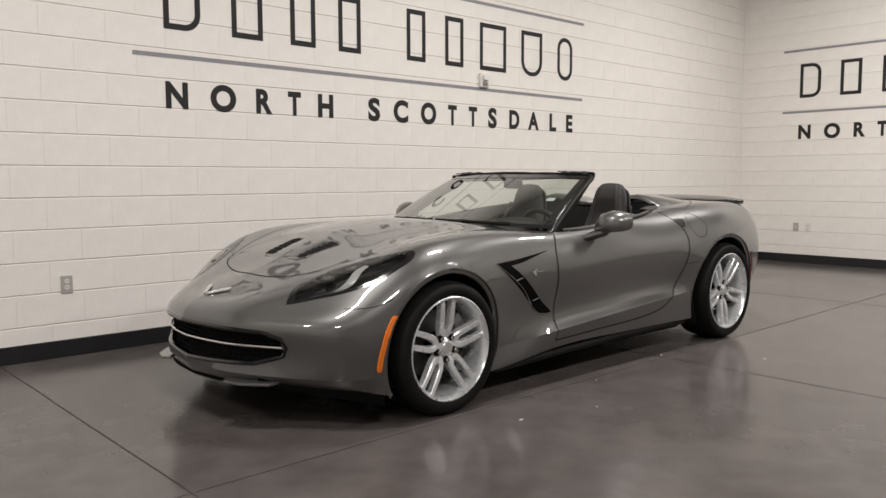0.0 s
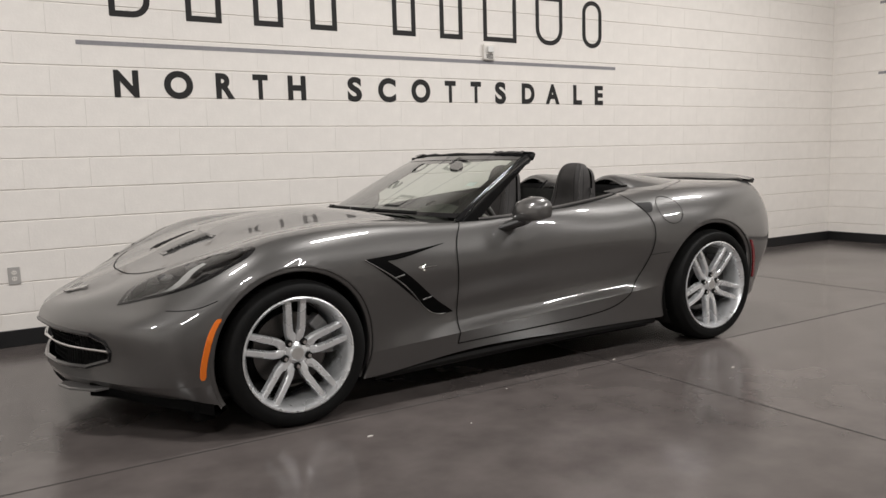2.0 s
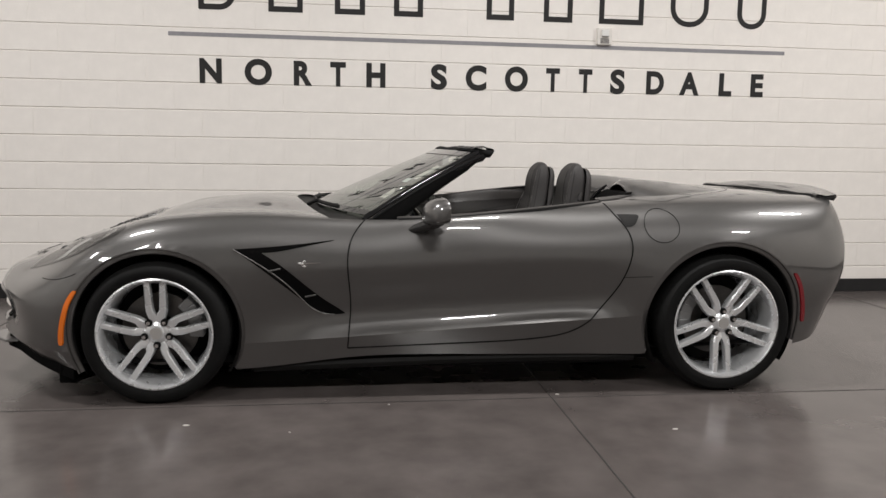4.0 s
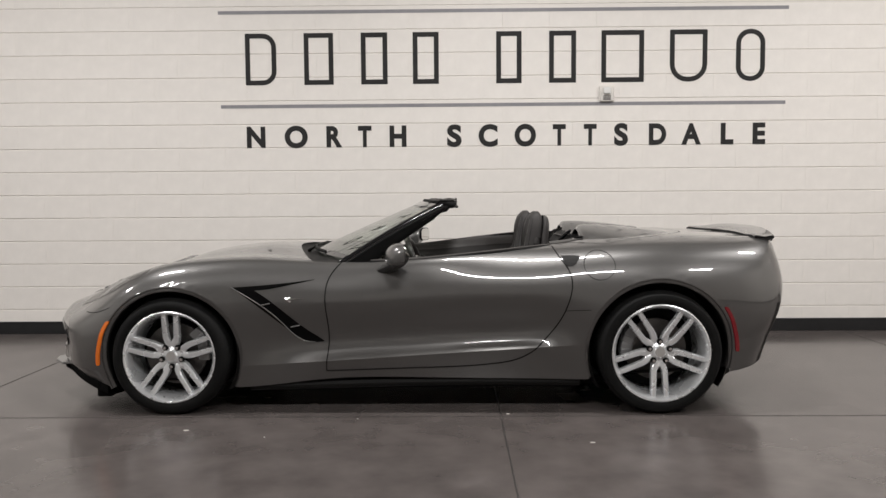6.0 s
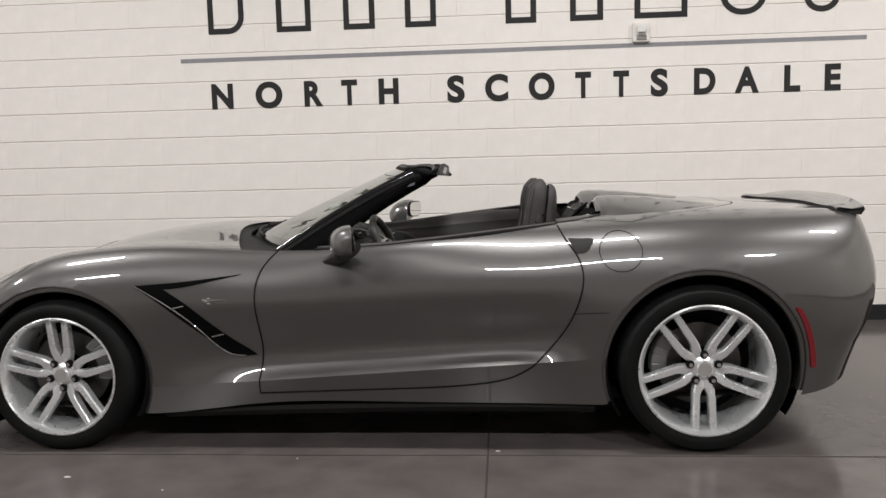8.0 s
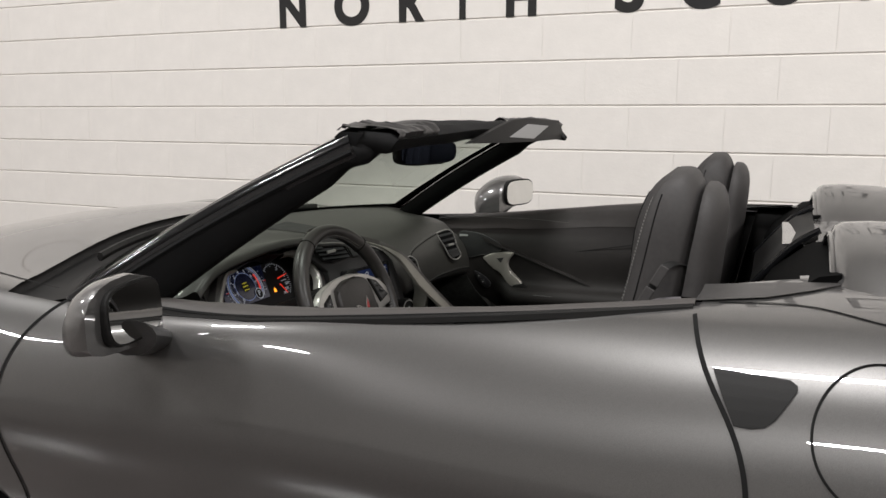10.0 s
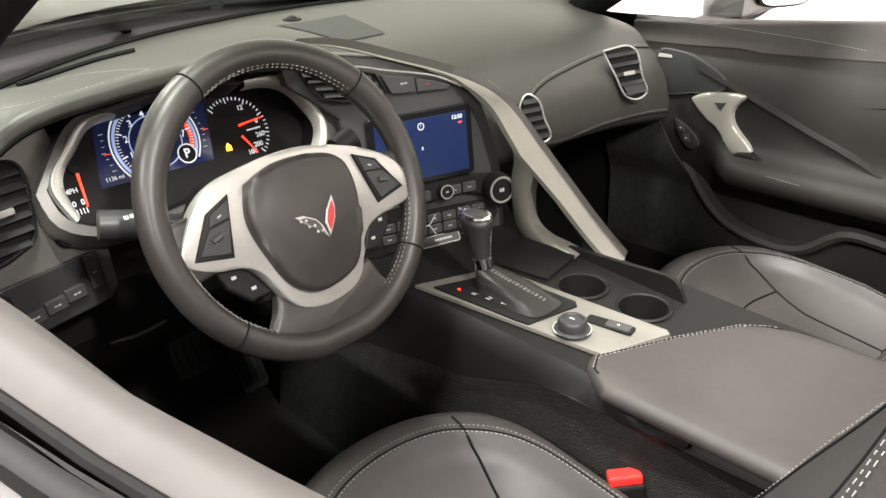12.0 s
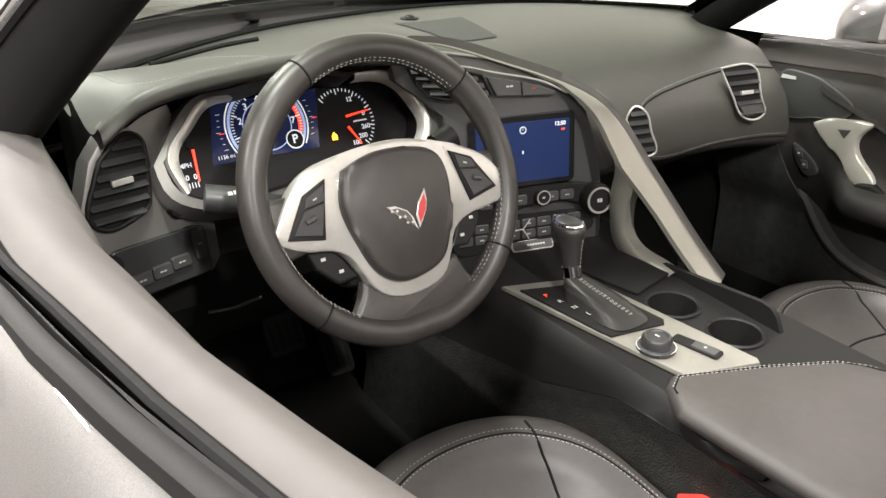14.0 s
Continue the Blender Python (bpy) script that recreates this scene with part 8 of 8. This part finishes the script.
# ---- seats ----
def seat(side):
    cy = side * .382
    top = empty("seat")
    top.parent = car
    top["label"] = "black leather sports seat with pale double stitching"
    # cushion: rings from the edge line inwards, so that seams follow its outline
    def edge(s, grow=0.0):
        """Outline from the rear of one side round the front to the other; s 0..1."""
        K = [(1.96, -.180), (1.80, -.186), (1.66, -.190), (1.56, -.187), (1.49, -.160), (1.44, -.105), (1.418, -.04), (1.415, 0), (1.418, .04), (1.44, .105), (1.49, .160), (1.56, .187), (1.66, .190), (1.80, .186), (1.96, .180)]
        return K
    E = spline(edge(0), 81)
    mid = Vector((1.78, 0, 0))
    prof = [(1.015, .24), (1.03, .34), (1.035, .42), (1.0, .470), (.965, .490), (.90, .500), (.83, .499), (.81, .497), (.79, .491), (.70, .483), (.5, .475), (.25, .468), (0.0, .466)]
    rows = []
    for x, y in E:
        row = []
        for f, z in prof:
            px, py = mid.x + (x - mid.x) * f, y * f
            if x > 1.9:
                px = x
            bol = .034 * min(1, max(0, (px - 1.50) / .22)) * math.exp(-((abs(py) - .155) / .045) ** 2)
            z2 = z + (bol if z > .45 else 0) - (.004 if f == .79 else 0) - .11 * max(0, (px - 1.5) / .46) * (1 if z > .45 else 0)
            row.append(Vector((px, cy + py, z2)))
        rows.append(row)
    b = bmesh.new()
    grid_faces(b, rows)
    cush = part("cushion", b, M_SEAT, top, "black leather cushion", True, 80)
    for k, g in ((5, .72), (6, .55)):
        P = [r[k].lerp(r[k + 1], g) + Vector((0, 0, .0012)) for r in rows]
        stitches("stitching", P, cush)
    b = bmesh.new()
    tube(b, [r[6] + Vector((0, 0, -.0002)) for r in rows], .0014, 5)
    part("cushion_seam", b, M_GAP, cush)

    CB_ = BVHTree.FromPolygons([v.co[:] for v in cush.data.vertices], [p.vertices[:] for p in cush.data.polygons])

    def cush_z(x, y):
        return CB_.ray_cast(Vector((x, cy + y, 1.0)), Vector((0, 0, -1)))[0].z

    for P in ([(1.49, .115), (1.54, .105), (1.60, .082), (1.66, .07)], [(1.49, -.115), (1.54, -.105), (1.60, -.082), (1.66, -.07)], [(1.60, .082), (1.585, 0), (1.60, -.082)], [(1.66, .07), (1.95, .10)], [(1.66, -.07), (1.95, -.10)]):
        b = bmesh.new()
        tube(b, [Vector((x, cy + y, cush_z(x, y) + .0006)) for x, y in spline(P, 16)], .0018, 5)
        part("cushion_seam", b, M_GAP, cush)
    # backrest
    FRONT = [(.44, 1.785, .180, .17), (.52, 1.817, .186, .165), (.60, 1.860, .188, .155), (.68, 1.902, .184, .15), (.76, 1.946, .174, .145), (.84, 1.980, .158, .14), (.91, 2.000, .142, .135), (.98, 2.018, .130, .125), (1.04, 2.036, .118, .108), (1.08, 2.056, .100, .080), (1.105, 2.085, .066, .036), (1.110, 2.092, .02, .02)]
    K = spline(FRONT, 40)
    rows = []
    for z, x, w, dpt in K:
        row = []
        for a in np.linspace(0, 2 * math.pi, 48, False):
            c, s = math.cos(a), math.sin(a)
            yy = w * math.copysign(abs(s) ** .75, s)
            g = abs(yy) / w
            xx = x + dpt / 2 + dpt / 2 * math.copysign(abs(c) ** .68, c)
            if c < 0:
                xx += (.034 if z < .90 else max(0, .034 - .3 * (z - .90))) * max(0, 1 - g / .80) ** .6
                # padded rolls beside the middle panel and along the outer edge
                xx -= .006 * math.exp(-((g - .62) / .10) ** 2) + .004 * math.exp(-((g - .90) / .05) ** 2) - .004 * math.exp(-((g - .78) / .04) ** 2)
            row.append(Vector((xx, cy + yy, z)))
        rows.append(row)
    vs = grid_faces(b := bmesh.new(), rows, closed=True)
    b.faces.new(vs[-1])
    back = part("backrest", b, M_SUEDE, top, "tall black leather backrest with built-in headrest", True, 80)
    idx = [i for i in range(len(rows)) if .5 < K[i][0] < 1.075]
    for col in (16, 17, 31, 32):
        stitches("stitching", [rows[i][col] + Vector((-.0012, 0, .0004)) for i in idx], back)
    for col in (14, 34, 20, 28):
        b = bmesh.new()
        tube(b, [rows[i][col] + Vector((-.0003, 0, 0)) for i in idx], .0014, 5)
        part("back_seam", b, M_GAP, back)
    # rear shell
    b = bmesh.new()
    rows = []
    for z, x, w, dpt in spline([(.42, 1.97, .175, .05), (.6, 2.02, .185, .06), (.76, 2.09, .178, .055), (.88, 2.125, .150, .045), (.97, 2.138, .130, .042), (1.02, 2.146, .120, .038), (1.055, 2.149, .102, .032), (1.075, 2.149, .072, .022), (1.082, 2.147, .030, .010)], 28):
        rows.append([Vector((x + dpt * math.cos(a) * .9, cy + w * math.copysign(abs(math.sin(a)) ** .8, math.sin(a)), z)) for a in np.linspace(-math.pi / 2 - .3, math.pi / 2 + .3, 24)])
    vs = grid_faces(b, rows)
    b.faces.new(vs[-1])
    part("back_shell", b, M_SUEDE, top, "padded rear face of the seat", True, 70)
    # belt guide: a leather strap with two snap plates, rising past the shoulder belt
    b = bmesh.new()
    R = []
    for x, y, z in spline([(2.040, .603, .872), (2.052, .580, .890), (2.065, .562, .910), (2.082, .553, .940), (2.094, .535, .957), (2.112, .512, .957), (2.130, .490, .945)], 24):
        R.append([Vector((x - .006, side * (y - .001), z + .003)), Vector((x, side * (y + .001), z)), Vector((x + .006, side * (y - .001), z - .003))])
    solid_sheet(b, R, (0, -side * .004, 0))
    guide = part("belt_guide", b, M_BLACK, top, "narrow black belt strap", True, 50)
    for x, y, z in ((2.062, .568, .907), (2.084, .557, .943)):
        b = bmesh.new()
        box(b, -.0085, .0085, -.0025, .0025, -.019, .019, .002, Matrix.Translation((x, side * y, z)) @ pose(0, 0, 0, side * 14, 30, 0))
        part("snap_plate", b, M_SUEDE, guide, "grey leather snap plate")
    return top


seat_l = seat(-1)
seat_r = seat(1)
for st_, dz in ((seat_l, .010), (seat_r, -.022)):
    for ob in st_.children_recursive:
        if ob.type == "MESH":
            ob.data.transform(Matrix.Translation((0, 0, dz)))
# buckle
b = bmesh.new()
m = Matrix.Translation((1.716, -.196, .440)) @ pose(0, 0, 0, 6, -8, -45)
box(b, -.013, .013, -.022, .022, -.06, .050, .004, m)
bk = part("belt_buckle", b, M_BLACK, car, "black belt buckle with a red button")
b = bmesh.new()
box(b, -.011, .011, -.020, .020, .049, .062, .003, m)
part("release_button", b, M_REDPLASTIC, bk, "red release button")
# seat belts over the shoulders
for side in (-1, 1):
    b = bmesh.new()
    P = spline([(2.20, side * .545, .905), (2.13, side * .544, .908), (2.085, side * .552, .905), (2.05, side * .562, .893), (2.015, side * .572, .845), (1.985, side * .588, .77), (1.93, side * .64, .62), (1.92, side * .645, .40)], 30)
    rows = []
    for x, y, z in P:
        rows.append([Vector((x - .004, y - side * .024, z + .003)), Vector((x, y, z + .005)), Vector((x + .004, y + side * .024, z))])
    solid_sheet(b, rows, (0, 0, -.002))
    part("seat_belt", b, M_BELT, car, "grey shoulder belt hanging beside the seat", True)
# trim beside the seats, behind the doors
for side in (-1, 1):
    b = bmesh.new()
    R = []
    for x in np.linspace(2.12, 2.29, 10):
        R.append([Vector((x, side * u, z)) for u, z in ((.566, .9225), (.556, .919), (.545, .905), (.538, .86), (.535, .70))])
    grid_faces(b, R)
    part("quarter_trim", b, M_BLACK, car, "black trim beside the seat back", True)

DRIVER_DOOR = {dc_l, sl, *dc_l.children_recursive, *sl.children_recursive}
for ob in [o for o in bpy.data.objects if o not in OUTSIDE and o not in DRIVER_DOOR and o.type == "MESH"]:
    if ob.matrix_basis == Matrix():
        ob.data.transform(CABIN)
    else:
        ob.matrix_basis = CABIN @ ob.matrix_basis

# ---------------- blocks of the walls ----------------
def block_mesh(w, h, d=0.006):
    """Front of one block with eased edges, seen from -y."""
    e = 0.0035
    x, z = w / 2, h / 2
    v = [(-x, 0, -z), (x, 0, -z), (x, 0, z), (-x, 0, z), (-x, -d * .6, -z + .001), (x, -d * .6, -z + .001), (x, -d * .6, z - .001), (-x, -d * .6, z - .001),
         (-x + .0003, -d, -z + e), (x - .0003, -d, -z + e), (x - .0003, -d, z - e), (-x + .0003, -d, z - e)]
    f = [(8, 9, 10, 11)]
    for a, b in ((0, 4), (4, 8)):
        for k in range(4):
            f.append((a + k, a + (k + 1) % 4, b + (k + 1) % 4, b + k))
    me = bpy.data.meshes.new("block")
    me.from_pydata(v, [], f)
    me.materials.append(M_BLOCK)
    return me


def lay_blocks(wall, length, place, near, tag):
    """Running bond over a wall: the nearest as parts, the rest joined."""
    shared = {}
    rest_v, rest_f = [], []
    rows = int((CEIL - Z0) / COURSE) + 1
    count = 0
    for r in range(rows):
        z0, z1 = Z0 + r * COURSE, min(Z0 + (r + 1) * COURSE, CEIL)
        s = -LENGTH / 2 if r % 2 else 0.0
        while s < length:
            a, c = max(s, 0), min(s + LENGTH, length)
            s += LENGTH
            if c - a < 0.03:
                continue
            w, h = round(c - a - 0.0003, 4), round(z1 - z0 - 0.0045, 4)
            if (w, h) not in shared:
                shared[(w, h)] = block_mesh(w, h)
            me = shared[(w, h)]
            mid, zz = (a + c) / 2, (z0 + z1) / 2
            m = place(mid, zz + .0, 0.0006 * (noise.noise(Vector((mid * 5, zz * 7, 1.5)))))
            if near(mid, zz) and count < 300:
                ob = new("block", me)
                ob.matrix_world = m
                ob.parent = wall
                count += 1
            else:
                o = len(rest_v)
                rest_v += [tuple(m @ v.co) for v in me.vertices]
                rest_f += [tuple(o + i for i in p.vertices) for p in me.polygons]
    me = bpy.data.meshes.new("far_blocks")
    me.from_pydata(rest_v, [], rest_f)
    ob = put_mesh("far_blocks", me, M_BLOCK, wall, smooth=False)
    ob["kind"] = "stuff"


X_OFF = 4.655 - LENGTH * 30
lay_blocks(wall_north, WALL_X - X_OFF, lambda s, z, d: pose(X_OFF + s, WALL_Y + 0.006 + d, z), lambda s, z: -2.4 < X_OFF + s < 5.3 and 0.2 < z < 3.3, "n")
lay_blocks(wall_east, WALL_Y - SOUTH_Y, lambda s, z, d: pose(WALL_X + 0.006 + d, WALL_Y - s, z, 0, 0, -90), lambda s, z: s < 4 and 0.2 < z < 3.3, "e")
